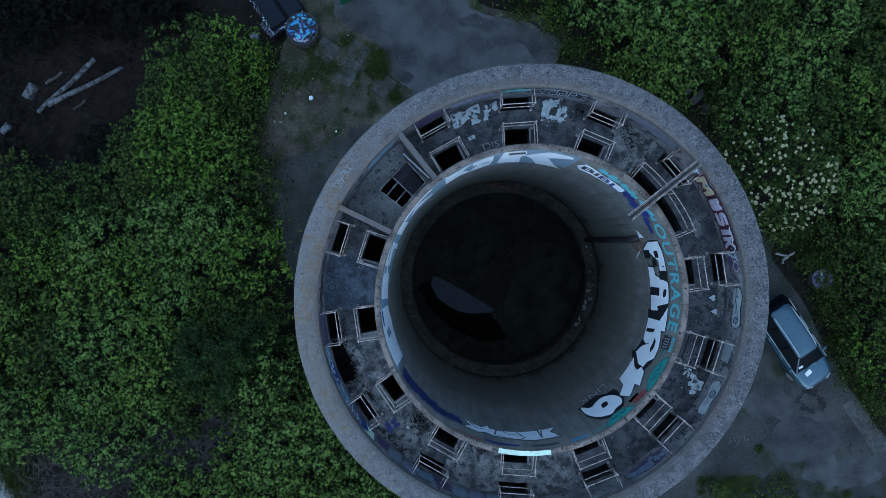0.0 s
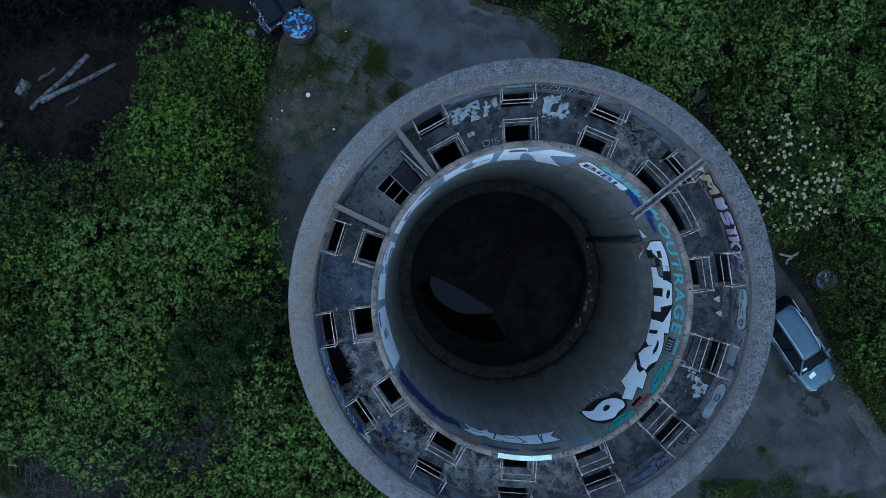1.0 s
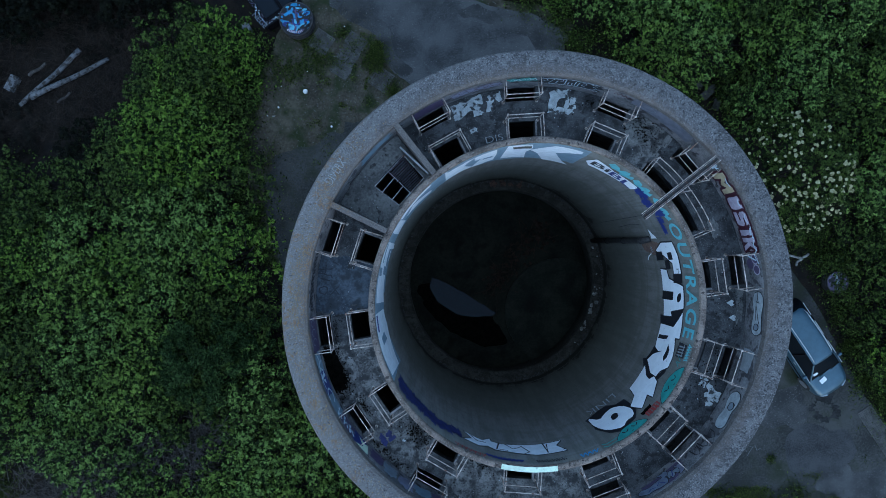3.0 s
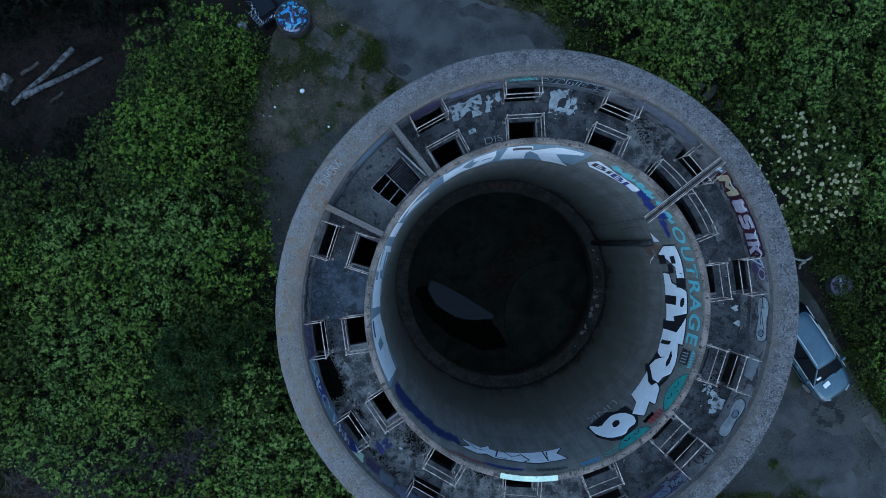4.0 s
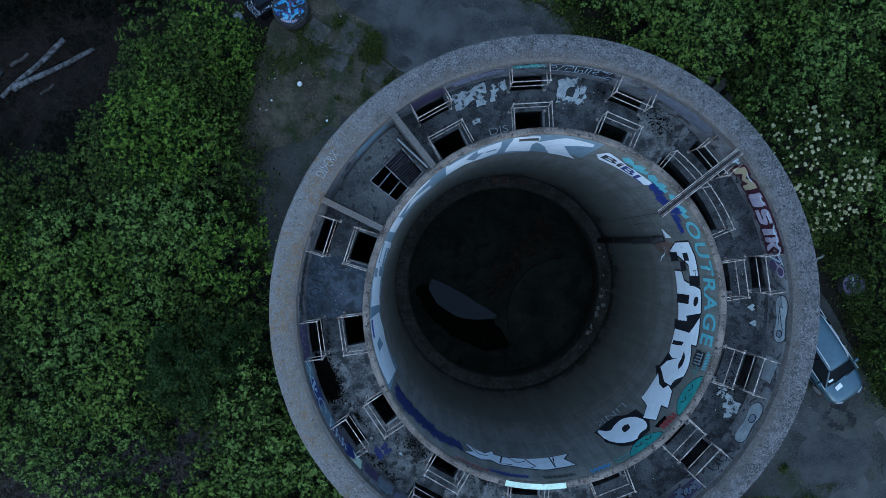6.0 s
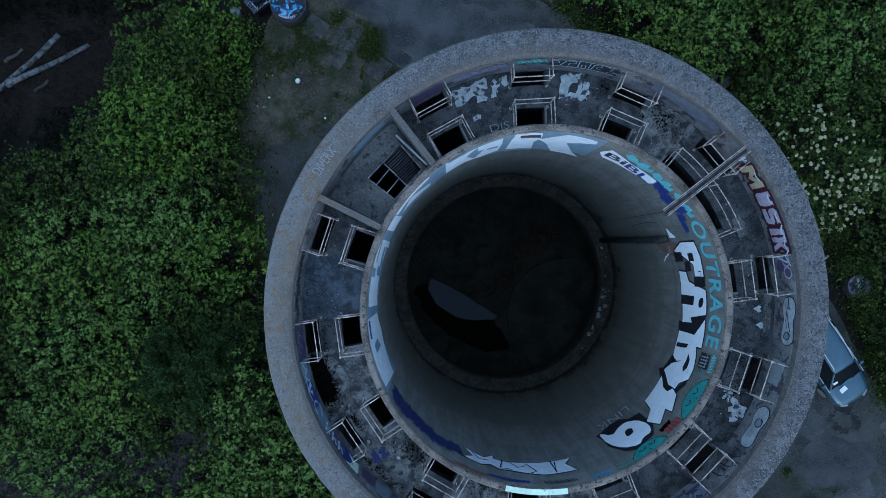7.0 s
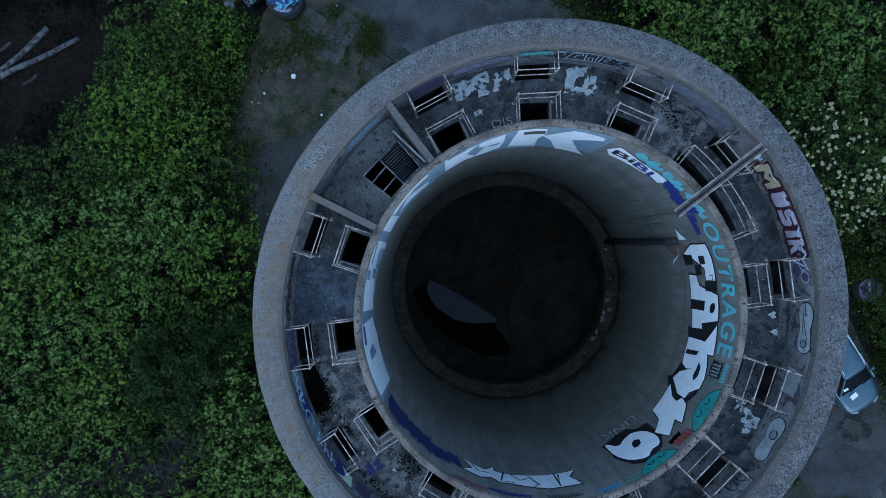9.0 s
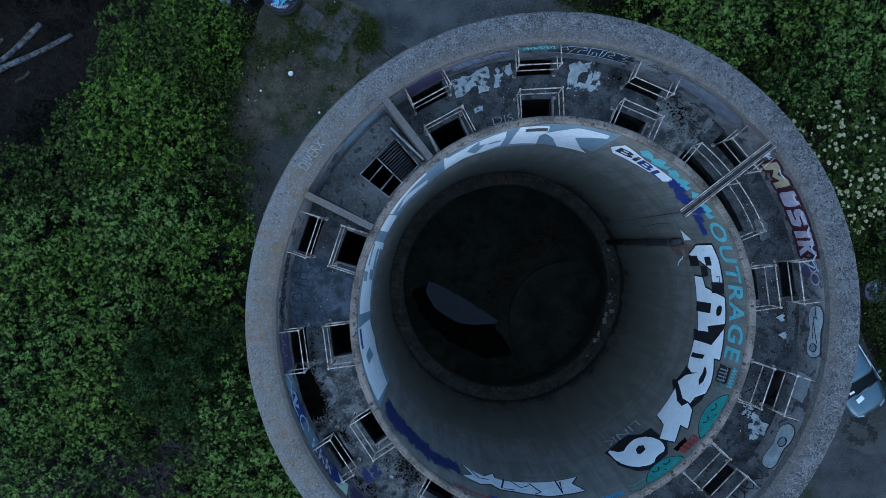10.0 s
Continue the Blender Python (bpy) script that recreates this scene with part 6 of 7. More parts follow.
NORTH_EAST = [(3.4, 15), (2.9, 12.2), (4.9, 11.7), (6.2, 10.4), (7.0, 9.0), (10.4, 7.2), (12.8, 5.4), (17.5, 5.6), (18.6, 3.4), (18.4, 1.8), (18.4, 0.2), (19.4, -0.6), (19.2, -2.6), (20.2, -4.8), (21.4, -6.6), (26, -9.5), (26, 15)]
DARK = [(-25, 15), (-11, 15), (-11.5, 11.3), (-13.5, 9.8), (-16.5, 10.2), (-21, 9.2), (-25, 8.4)]
LITTER = [(-25, 9), (-16.5, 10.5), (-13.8, 9.6), (-15.2, 6.6), (-20, 4.2), (-25, 4)]
rb = random.Random(77)
planted = []
GLADES = [(-17.4, 7.5, 2.9, 1.9), (12.4, 6.8, 0.9, 0.8), (-16.6, -11.4, 3.4, 1.7), (-9.9, -8.7, 1.2, 0.8), (-12.1, -10.0, 2.0, 1.1), (-20.9, -11.2, 1.6, 2.0)]


def plant(poly, spacing, choose, z_scale=(0.84, 1.10), grow=(0.9, 1.12)):
    y = -15.5
    row = 0
    while y < 15:
        x = -25 + (row % 2) * spacing / 2
        while x < 26:
            px, py = x + rb.uniform(-0.35, 0.35) * spacing, y + rb.uniform(-0.35, 0.35) * spacing
            if inside(px, py, poly) and not any(math.hypot((px - gx) / ga, (py - gy) / gb) < 1 for gx, gy, ga, gb in GLADES):
                planted.append((px, py, choose(px, py), rb.uniform(*grow), rb.uniform(*z_scale), rb.uniform(0, 360)))
            x += spacing
        y += spacing * 0.87
        row += 1


def pick_west(x, y):
    f = noise.noise(Vector((x * 0.22, y * 0.22, 3.0)))
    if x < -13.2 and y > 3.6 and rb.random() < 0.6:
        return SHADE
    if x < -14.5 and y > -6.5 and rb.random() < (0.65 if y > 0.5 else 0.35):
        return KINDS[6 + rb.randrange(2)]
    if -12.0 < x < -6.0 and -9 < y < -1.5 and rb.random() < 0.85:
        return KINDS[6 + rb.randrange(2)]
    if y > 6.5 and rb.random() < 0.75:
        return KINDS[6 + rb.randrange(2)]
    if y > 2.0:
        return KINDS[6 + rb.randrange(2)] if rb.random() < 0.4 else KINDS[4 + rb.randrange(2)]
    if y < -2.0:
        return KINDS[2 + rb.randrange(2)] if rb.random() < 0.65 else KINDS[rb.randrange(2)]
    return KINDS[4 + rb.randrange(2)] if f > 0.08 else KINDS[rb.randrange(4)]


def pick_east(x, y):
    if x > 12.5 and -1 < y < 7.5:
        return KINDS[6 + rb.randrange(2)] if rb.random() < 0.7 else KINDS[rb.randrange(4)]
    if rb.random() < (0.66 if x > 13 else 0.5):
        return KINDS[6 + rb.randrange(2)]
    return KINDS[4 + rb.randrange(2)] if noise.noise(Vector((x * 0.3, y * 0.3, 8))) > 0.3 else KINDS[rb.randrange(4)]


plant(WEST, 1.85, pick_west)
plant(NORTH_EAST, 1.85, pick_east)
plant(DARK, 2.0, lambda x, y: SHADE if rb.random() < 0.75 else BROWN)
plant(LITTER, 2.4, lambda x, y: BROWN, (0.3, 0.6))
for x, y in ((13.6, 6.2), (11.2, 6.7), (13.4, 7.3), (18.8, -2.2), (19.3, -3.6), (19.9, -5.0), (20.7, -6.3), (21.5, -7.6), (17.6, 0.6), (18.3, -0.9), (-8.8, 1.6), (-8.4, 0.0), (-9.3, 3.6), (-8.9, 6.6), (-9.0, 8.0), (6.6, 9.4), (5.4, 10.9), (8.6, 8.2), (-8.6, 8.9), (19.0, -1.2), (17.0, 0.9), (16.6, -12.6), (13.6, -12.4), (15.2, -12.9)):
    planted.append((x, y, KINDS[rb.choice((6, 7) if x > 16 else (0, 1, 2, 6))], rb.uniform(0.32, 0.5), rb.uniform(0.7, 1.0), rb.uniform(0, 360)))
for k, (x, y, s) in enumerate(((-9.3, 7.7, 0.8), (-10.7, 6.6, 0.85), (-9.7, 6.1, 0.75), (-10.5, 8.5, 0.8), (-10.0, 4.6, 0.8), (-12.0, 7.5, 0.85), (-11.4, 5.2, 0.85), (-12.9, 6.3, 0.8))):
    planted.append((x, y, KINDS[(4, 0, 6, 5, 1, 4, 2, 7)[k]], s, 0.95, 47.0 * k))
used = set()
for x, y, kind, s, zs, turn in planted:
    m = pose(x, y, 0, 0, 0, turn)
    if kind in used:
        ob = copy_thing(kind, m)
    else:
        ob = kind
        ob.matrix_basis = m
        used.add(kind)
    ob.scale = (s, s, s * zs)


# low growth between and in front of the bushes
def undergrowth():
    rs = np.random.RandomState(44)
    c = np.array([(x, y, 1.65 * s) for x, y, kind, s, zs, turn in planted if kind is not SHADE and kind is not BROWN])
    pts = []
    for x, y, r in c:
        n = int(240 * r)
        a, q = rs.uniform(0, 2 * math.pi, n), rs.uniform(0.55, 1.45, n) * r
        pts.append(np.c_[x + q * np.cos(a), y + q * np.sin(a), 0.07 + rs.uniform(0, 0.7, n) * np.clip(1.45 - q / r, 0, 1)])
    p = np.concatenate(pts)
    keep = np.hypot(p[:, 0] - CX, p[:, 1] - CY) > 6.8
    ob = new("undergrowth", leaf_mesh("undergrowth", p[keep], 0.12, rs, M_LEAF, 0.3, 1.8))
    return tagged(ob, "low green weeds under and between the bushes", "undergrowth", "", "stuff")


undergrowth()

# flowering elder: white umbels over a dark crown
elder = bush(300, 2.7, 3.3, 4500, 0.085, M_LEAF_DARK, "flowering_shrub", "elder shrub covered in creamy white flower heads", "shrub", 150, 8)
elder.matrix_basis = pose(15.5, 3.0, 0)
bm = bmesh.new()
for k in range(22):
    a, q = k * 2.4, 0.095 * math.sqrt(k / 22)
    c = Vector((q * math.cos(a), q * math.sin(a), 0.012 * math.sin(k * 1.9)))
    tip, low = bm.verts.new(c + Vector((0, 0, 0.018))), [bm.verts.new(c + Vector((0.030 * math.cos(i * 1.257 + k), 0.030 * math.sin(i * 1.257 + k), -0.006))) for i in range(5)]
    for i in range(5):
        bm.faces.new((tip, low[i], low[(i + 1) % 5]))
umbel = bpy.data.meshes.new("flower_head")
bm.to_mesh(umbel)
bm.free()
umbel.materials.append(M_BLOSSOM)
for k in range(320):
    a, q = rb.uniform(0, 2 * math.pi), math.sqrt(rb.uniform(0.02, 1))
    if (1.2 < a < 3.6 and rb.random() < 0.35) or (0.2 < a < 1.5 and q > 0.55 and rb.random() < 0.7):
        continue
    fo = new("flower_head", umbel)
    fo.parent = elder
    fo.location = (2.7 * q * math.cos(a), 2.7 * q * math.sin(a), 3.35 - 1.3 * q * q + rb.uniform(-0.1, 0.12))
    s = rb.choice((rb.uniform(0.35, 0.65), rb.uniform(0.6, 0.95)))
    fo.scale, fo.rotation_euler = (s, s, s), (rb.uniform(-0.4, 0.4), rb.uniform(-0.4, 0.4), rb.uniform(0, 6))


# feathery dark tree by the tower
for x, y, s_, zs in ((-10.2, -5.2, 1.0, 1.0), (-8.8, -4.3, 0.7, 0.9), (-11.8, -5.8, 0.75, 0.85)):
    if x == -10.2:
        feathery = bush(310, 2.0, 3.4, 9000, 0.17, M_LEAF_TEAL, "feathery_tree", "dark blue-green feathery tree beside the thicket", "tree", 110, 6, 0.1, 4.5)
        feathery.matrix_basis = pose(x, y, 0)
    else:
        copy_thing(feathery, pose(x, y, 0, 0, 0, 70 * x)).scale = (s_, s_, s_ * zs)


# weeds and grass tufts on open ground
def tufts(name, places, label, mat, size=0.16):
    rs = np.random.RandomState(9)
    pts = []
    for x, y, r, n in places:
        d = rs.normal(size=(n, 2)) * r * 0.5
        pts.append(np.c_[x + d[:, 0], y + d[:, 1], 0.07 + np.abs(rs.normal(size=n)) * 0.06])
    ob = new(name, leaf_mesh(name, np.concatenate(pts), size, rs, mat, 0.25, 4.0))
    return tagged(ob, label, "grass", "", "stuff")


tufts("weeds", [(-3.0, 8.7, 0.7, 260), (-2.2, 7.2, 0.5, 160), (-4.8, 8.4, 0.5, 200), (-5.9, 8.7, 0.7, 420), (-6.4, 8.0, 0.6, 260), (-3.3, 6.5, 0.4, 90), (-7.6, 8.0, 0.9, 500), (-2.9, 8.6, 0.6, 700), (-2.2, 7.0, 0.4, 350), (-3.4, 8.3, 0.4, 300), (-4.6, 9.7, 0.4, 300), (-5.6, 8.3, 0.5, 400), (17.6, 0.2, 1.0, 900), (18.4, -1.0, 0.9, 900), (18.9, -3.4, 0.6, 700), (19.3, -5.0, 0.5, 600), (20.0, -6.4, 0.6, 700), (21.0, -7.8, 0.6, 600), (16.4, 0.4, 0.7, 500), (-9.3, 3.2, 0.6, 500), (-8.6, 1.0, 0.5, 500), (-8.0, -0.8, 0.5, 500), (-9.3, 5.4, 0.6, 500), (-8.7, 7.4, 0.7, 600), (-8.8, 6.4, 0.6, 300), (-9.2, 4.4, 0.6, 300), (-8.9, 2.2, 0.5, 200), (-8.4, 0.0, 0.5, 240), (15.7, -10.2, 0.25, 160), (16.9, -11.6, 0.6, 160), (18.5, -12.6, 0.8, 260), (13.4, -11.9, 0.6, 240), (16.6, -0.4, 0.8, 300), (17.9, -0.6, 1.0, 500), (18.6, -2.6, 0.8, 500), (19.6, -5.0, 0.9, 500), (20.6, -7.0, 0.9, 600), (21.6, -8.8, 0.9, 500), (-20.5, -11.4, 1.4, 1200), (17.2, 1.0, 1.2, 600), (11.3, 7.2, 0.8, 300), (9.8, 8.0, 0.8, 300), (7.6, 9.6, 0.8, 400), (6.2, 9.2, 0.8, 900), (5.6, 10.2, 0.7, 700), (8.2, 8.0, 1.0, 900), (10.4, 6.6, 1.0, 900), (12.0, 5.4, 1.0, 900), (4.0, 11.2, 0.8, 700)], "tufts of grass and weeds on open ground", M_GRASS, 0.12)


def moss_tufts():
    rs = np.random.RandomState(31)
    out = []
    for x, y, sx, sy, n, seed, cut_ in ((-4.6, 8.0, 2.6, 2.2, 52000, 1, 0.30), (-7.4, 7.2, 1.8, 2.4, 26000, 2, 0.33), (-6.2, 4.2, 2.6, 1.8, 15000, 3, 0.33), (14.3, -12.2, 2.0, 0.7, 16000, 4, -0.02), (17.6, -11.4, 1.0, 0.9, 6000, 7, 0.10), (20.0, -12.5, 1.6, 0.5, 9000, 8, 0.0), (20.4, -8.4, 1.2, 2.2, 14000, 5, 0.25), (-2.95, 8.55, 0.35, 0.8, 6000, 9, -0.1), (-3.3, 7.4, 0.3, 0.5, 3000, 10, 0.0)):
        p = np.c_[x + rs.uniform(-sx, sx, n), y + rs.uniform(-sy, sy, n)]
        f = np.array([noise.noise(Vector((a * 0.8, b * 0.8, seed))) + 0.5 * noise.noise(Vector((a * 2.6, b * 2.6, seed))) + 0.25 * noise.noise(Vector((a * 9, b * 9, seed))) for a, b in p])
        edge = np.maximum(np.abs(p[:, 0] - x) / sx, np.abs(p[:, 1] - y) / sy) ** 3
        p = p[f + rs.normal(size=n) * 0.13 > cut_ + 0.6 * edge]
        p = p[np.hypot(p[:, 0] - CX, p[:, 1] - CY) > 6.8]
        out.append(np.c_[p, 0.06 + rs.uniform(0, 0.03, len(p))])
    ob = new("moss_tufts", leaf_mesh("moss_tufts", np.concatenate(out), 0.05, rs, M_MOSSLEAF, 0.7, 1.6))
    return tagged(ob, "dull green moss and small weeds on gravel", "moss", "", "stuff")


def gravel_chips(name, n, areas, size, mat, label, seed):
    """Loose chips strewn over open ground; areas are (x, y, half width, half depth)."""
    rs = np.random.RandomState(seed)
    pts = []
    for x, y, sx, sy in areas:
        p = np.c_[x + rs.normal(size=n) * sx * 0.6, y + rs.normal(size=n) * sy * 0.6]
        p = p[np.hypot(p[:, 0] - CX, p[:, 1] - CY) > 6.75]
        pts.append(np.c_[p, 0.072 + rs.uniform(0, 0.012, len(p))])
    ob = new(name, leaf_mesh(name, np.concatenate(pts), size, rs, mat, 1.5, 1.3))
    return tagged(ob, label, "gravel", "", "stuff")


gravel_chips("brown_chips", 2500, ((-4.4, 9.6, 1.0, 2.0), (-2.9, 8.0, 0.7, 1.2), (-6.5, 4.6, 2.4, 1.6), (-7.4, 2.0, 1.2, 2.4)), 0.035, M_GRAVEL, "dark dirt crumbs strewn over path and gravel", 61)
gravel_chips("pale_chips", 420, ((-5.2, 6.6, 2.6, 2.6), (-6.8, 2.4, 1.4, 2.6)), 0.026, M_PAVER, "pale stone chips strewn over the open ground", 62)
moss_tufts()


# dead brambles
def twigs(name, boxes, n, mat, label, z1=1.2, thick=0.014):
    bm = bmesh.new()
    for k in range(n):
        x0, y0, x1, y1 = rb.choice(boxes)
        x, y, z = rb.uniform(x0, x1), rb.uniform(y0, y1), rb.uniform(0.05, z1)
        a, L = rb.uniform(0, 6.28), rb.uniform(0.5, 1.6)
        p, q = Vector((x, y, z)), Vector((x + L * math.cos(a), y + L * math.sin(a), max(0.03, z + rb.uniform(-0.5, 0.3))))
        tube(bm, [p, p.lerp(q, 0.5) + Vector((rb.uniform(-0.1, 0.1), rb.uniform(-0.1, 0.1), 0.1)), q], thick, 3, 0.005)
    return tagged(part(name, bm, mat), label, "brushwood", "", "stuff")


twigs("dead_brambles", [(-20, -13.6, -13.4, -10.2), (-19.5, -12.8, -14, -10), (-10.9, -9.3, -9.0, -8.1), (-13.9, -10.9, -10.4, -9.1), (-13.9, -10.9, -10.4, -9.1)], 1500, M_TWIG, "grey leafless bramble stems", 1.5)
twigs("fallen_twigs", [(-22, 4.5, -14, 10.5), (-22, 9, -12, 12.5)], 3800, M_BROWNTWIG, "brown fallen twigs over leaf litter", 0.14, 0.009)


tufts("verge_grass", [(-21.4, -10.3, 0.6, 2200), (-21.1, -11.0, 0.6, 2200), (-20.8, -11.7, 0.6, 2200), (-20.4, -12.3, 0.6, 2200)], "fresh green grass on the lane's verge", M_GRASS, 0.11)

# ---- loose things on the ground ----
def log(name, a, b, r0, r1, label, mat=M_BIRCH):
    bm = bmesh.new()
    a, b = Vector((*a, r0 + 0.12)), Vector((*b, r1 + 0.14))
    pts = [a.lerp(b, t / 8) + Vector((0, 0, 0.05 * math.sin(t))) for t in range(9)]
    tube(bm, pts, r0, 10, r1)
    return tagged(part(name, bm, mat, None, "", True), label, "log")


log("fallen_log", (-19.4, 6.2), (-16.6, 8.75), 0.10, 0.12, "pale birch trunk lying on leaf litter")
log("fallen_log", (-18.9, 6.55), (-15.3, 8.35), 0.13, 0.09, "long pale birch trunk lying on leaf litter")
log("fallen_log", (-19.0, 7.6), (-18.2, 8.15), 0.08, 0.06, "short grey log on leaf litter", M_TWIG)
log("fallen_log", (-17.7, 6.35), (-17.1, 6.8), 0.06, 0.05, "short thin grey log on leaf litter", M_TWIG)
for x, y, sx, sy, rot in ((-19.75, 7.2, 0.35, 0.75, -28), (-20.9, 5.4, 0.3, 0.55, -40)):
    bm = bmesh.new()
    box(bm, x, y, 0.22, sx, sy, 0.35, rot, 0.03)
    tagged(part("concrete_block", bm, M_BIRCH), "pale concrete block among leaf litter", "block")
for x, y, sx, sy, rot in ((12.60, 7.02, 0.80, 0.36, 42), (12.95, 6.42, 0.50, 0.34, 70), (12.05, 7.35, 0.45, 0.3, -30), (11.5, 7.75, 0.6, 0.28, -40)):
    bm = bmesh.new()
    box(bm, x, y, 0.10, sx, sy, 0.16, rot, 0.025)
    tagged(part("stone_slab", bm, M_OLDSLAB), "grey broken concrete slab at the thicket's edge", "slab", "slabs by the thicket")
for a, b in (((16.4, -0.62), (16.95, -0.75)), ((17.3, -0.55), (16.9, -0.85)), ((16.95, -0.72), (16.7, -1.1))):
    log("branch", a, b, 0.06, 0.05, "short pale branch on weedy ground", M_STONE)

# white lid and litter
bm = bmesh.new()
tube(bm, [(-6.27, 6.95, 0.04), (-6.27, 6.95, 0.10), (-6.27, 6.95, 0.13)], 0.115, 20, 0.09)
tagged(part("bucket_lid", bm, M_WHITEPLASTIC), "round white plastic lid on gravel", "lid")
for k, (x, y, s) in enumerate(((-6.18, 7.87, 0.05), (-7.38, 7.18, 0.04), (-8.62, 6.55, 0.05), (-7.52, 6.2, 0.07), (-8.04, 5.81, 0.05), (-7.74, 5.78, 0.12), (-4.46, 9.98, 0.05), (-5.05, 5.32, 0.08), (-8.3, 6.9, 0.03), (-6.1, 7.3, 0.03))):
    bm = bmesh.new()
    box(bm, x, y, 0.075, s, s * rb.uniform(0.6, 1.5), 0.025, rb.uniform(0, 90), 0.006)
    tagged(part("litter", bm, M_STONE if k in (5, 9) else M_WHITEPLASTIC), "small pale scrap lying on gravel", "litter", "scraps on the gravel")


# concrete grass pavers
def paver(x, y, w, h, nx, ny, rot, z=0.052):
    ob = thing("grass_paver", "square concrete grass paver with open cells", "paver", "grass pavers", pose(x, y, z, 0, 0, rot))
    for i in range(nx + 1):
        bm = bmesh.new()
        box(bm, -w / 2 + w * i / nx, 0, -0.002, 0.052, h + 0.052, 0.05)
        part("rib", bm, M_PAVER, ob)
    for j in range(ny + 1):
        bm = bmesh.new()
        box(bm, 0, -h / 2 + h * j / ny, -0.006, w + 0.052, 0.052, 0.05)
        part("rib", bm, M_PAVER, ob)


for x, y, w, h, rot in ((-2.76, 7.56, 0.9, 0.9, -34), (-5.53, 9.26, 0.9, 0.9, -34), (-3.94, 9.22, 0.9, 0.7, -34), (-4.30, 8.58, 0.85, 0.6, -34), (-4.62, 7.98, 0.85, 0.6, -32)):
    paver(x, y, w, h, 10, 10, rot)
for k in range(4):
    paver(20.32 + 0.43 * k, -8.20 - 0.63 * k, 0.72, 0.72, 8, 8, -55.5, 0.07)


# crumpled tarpaulin in the thicket
bm = bmesh.new()
grid = [[bm.verts.new((-21.9 + 0.16 * i, 1.9 + 0.15 * j, 1.55 + 0.35 * noise.noise(Vector((i * 0.5, j * 0.5, 3))) + 0.12 * noise.noise(Vector((i * 1.3, j * 1.3, 8))))) for j in range(10)] for i in range(9)]
for i in range(8):
    for j in range(9):
        bm.faces.new((grid[i][j], grid[i + 1][j], grid[i + 1][j + 1], grid[i][j + 1]))
bmesh.ops.solidify(bm, geom=bm.faces[:], thickness=0.01)
tagged(part("tarpaulin", bm, P_GREYBLUE), "crumpled grey-blue tarpaulin draped over bushes", "tarpaulin")


# flat letters on horizontal surfaces
def ground_text(text, x, y, z, turn, height, mat, parent, thin=-0.01):
    cu = bpy.data.curves.new("letters", "FONT")
    cu.body, cu.size, cu.offset = text, height / 0.7, thin * height / 0.7
    tmp = bpy.data.objects.new("letters", cu)
    me = bpy.data.meshes.new_from_object(tmp)
    bpy.data.objects.remove(tmp)
    me.transform(parent.matrix_basis.inverted() @ pose(x, y, z, 0, 0, turn))
    return finish("lettering", me, mat, parent)


# steel drum in the bushes
def drum(x, y, r, h, label, lid, spots=()):
    ob = thing("steel_drum", label, "drum", "", pose(x, y, 0))
    bm = bmesh.new()
    n = 32
    prof = [(r, 0.0), (r, h * 0.32), (r + 0.02, h * 0.34), (r, h * 0.36), (r, h * 0.64), (r + 0.02, h * 0.66), (r, h * 0.68), (r, h - 0.03), (r + 0.02, h), (r - 0.02, h + 0.005), (r - 0.03, h - 0.02)]
    rows = [[bm.verts.new((q * math.cos(2 * math.pi * i / n), q * math.sin(2 * math.pi * i / n), z)) for q, z in prof] for i in range(n)]
    for i in range(n):
        A, B = rows[i], rows[(i + 1) % n]
        for j in range(len(prof) - 1):
            bm.faces.new((A[j], A[j + 1], B[j + 1], B[j]))
    part("shell", bm, M_DARKIRON, ob, "", True)
    bm = bmesh.new()
    tube(bm, [(0, 0, h - 0.05), (0, 0, h - 0.015)], r - 0.025, n)
    part("lid", bm, lid, ob)
    for k, (px, py, s, mt) in enumerate(spots):
        bm = bmesh.new()
        c = bm.verts.new((px, py, h - 0.009 + 0.001 * k))
        ring = [bm.verts.new((px + x_ * s, py + y_ * s, h - 0.009 + 0.001 * k)) for x_, y_ in outline(k * 2.2 + px, 28, 0.5, 0.2, 2.2)]
        for i in range(28):
            bm.faces.new((c, ring[i], ring[(i + 1) % 28]))
        part("painted_patch", bm, mt, ob)
    return ob


def drum_scrawl(ob, h, r, n, mats, seed, width):
    """Curling paint strokes over a drum's lid."""
    rs = random.Random(seed)
    for k in range(n):
        q, a = r * math.sqrt(rs.random()) * 0.8, rs.uniform(0, 6.28)
        x, y, turn, bend = q * math.cos(a), q * math.sin(a), rs.uniform(0, 6.28), rs.uniform(-0.7, 0.7)
        w = width * rs.uniform(0.5, 1.4)
        bm = bmesh.new()
        prev = None
        for i in range(8):
            nx, ny = -math.sin(turn), math.cos(turn)
            e = w * (1 - (i / 7 - 0.4) ** 2)
            cur = [bm.verts.new((x + s_ * nx * e, y + s_ * ny * e, h - 0.008 + 0.0005 * k)) for s_ in (-1, 1)]
            if prev:
                bm.faces.new((prev[0], prev[1], cur[1], cur[0]))
            prev = cur
            x2, y2 = x + math.cos(turn) * r * 0.11, y + math.sin(turn) * r * 0.11
            if math.hypot(x2, y2) > r * 0.88:
                turn += 1.6
            else:
                x, y = x2, y2
            turn += bend
        part("painted_patch", bm, mats[k % len(mats)], ob)


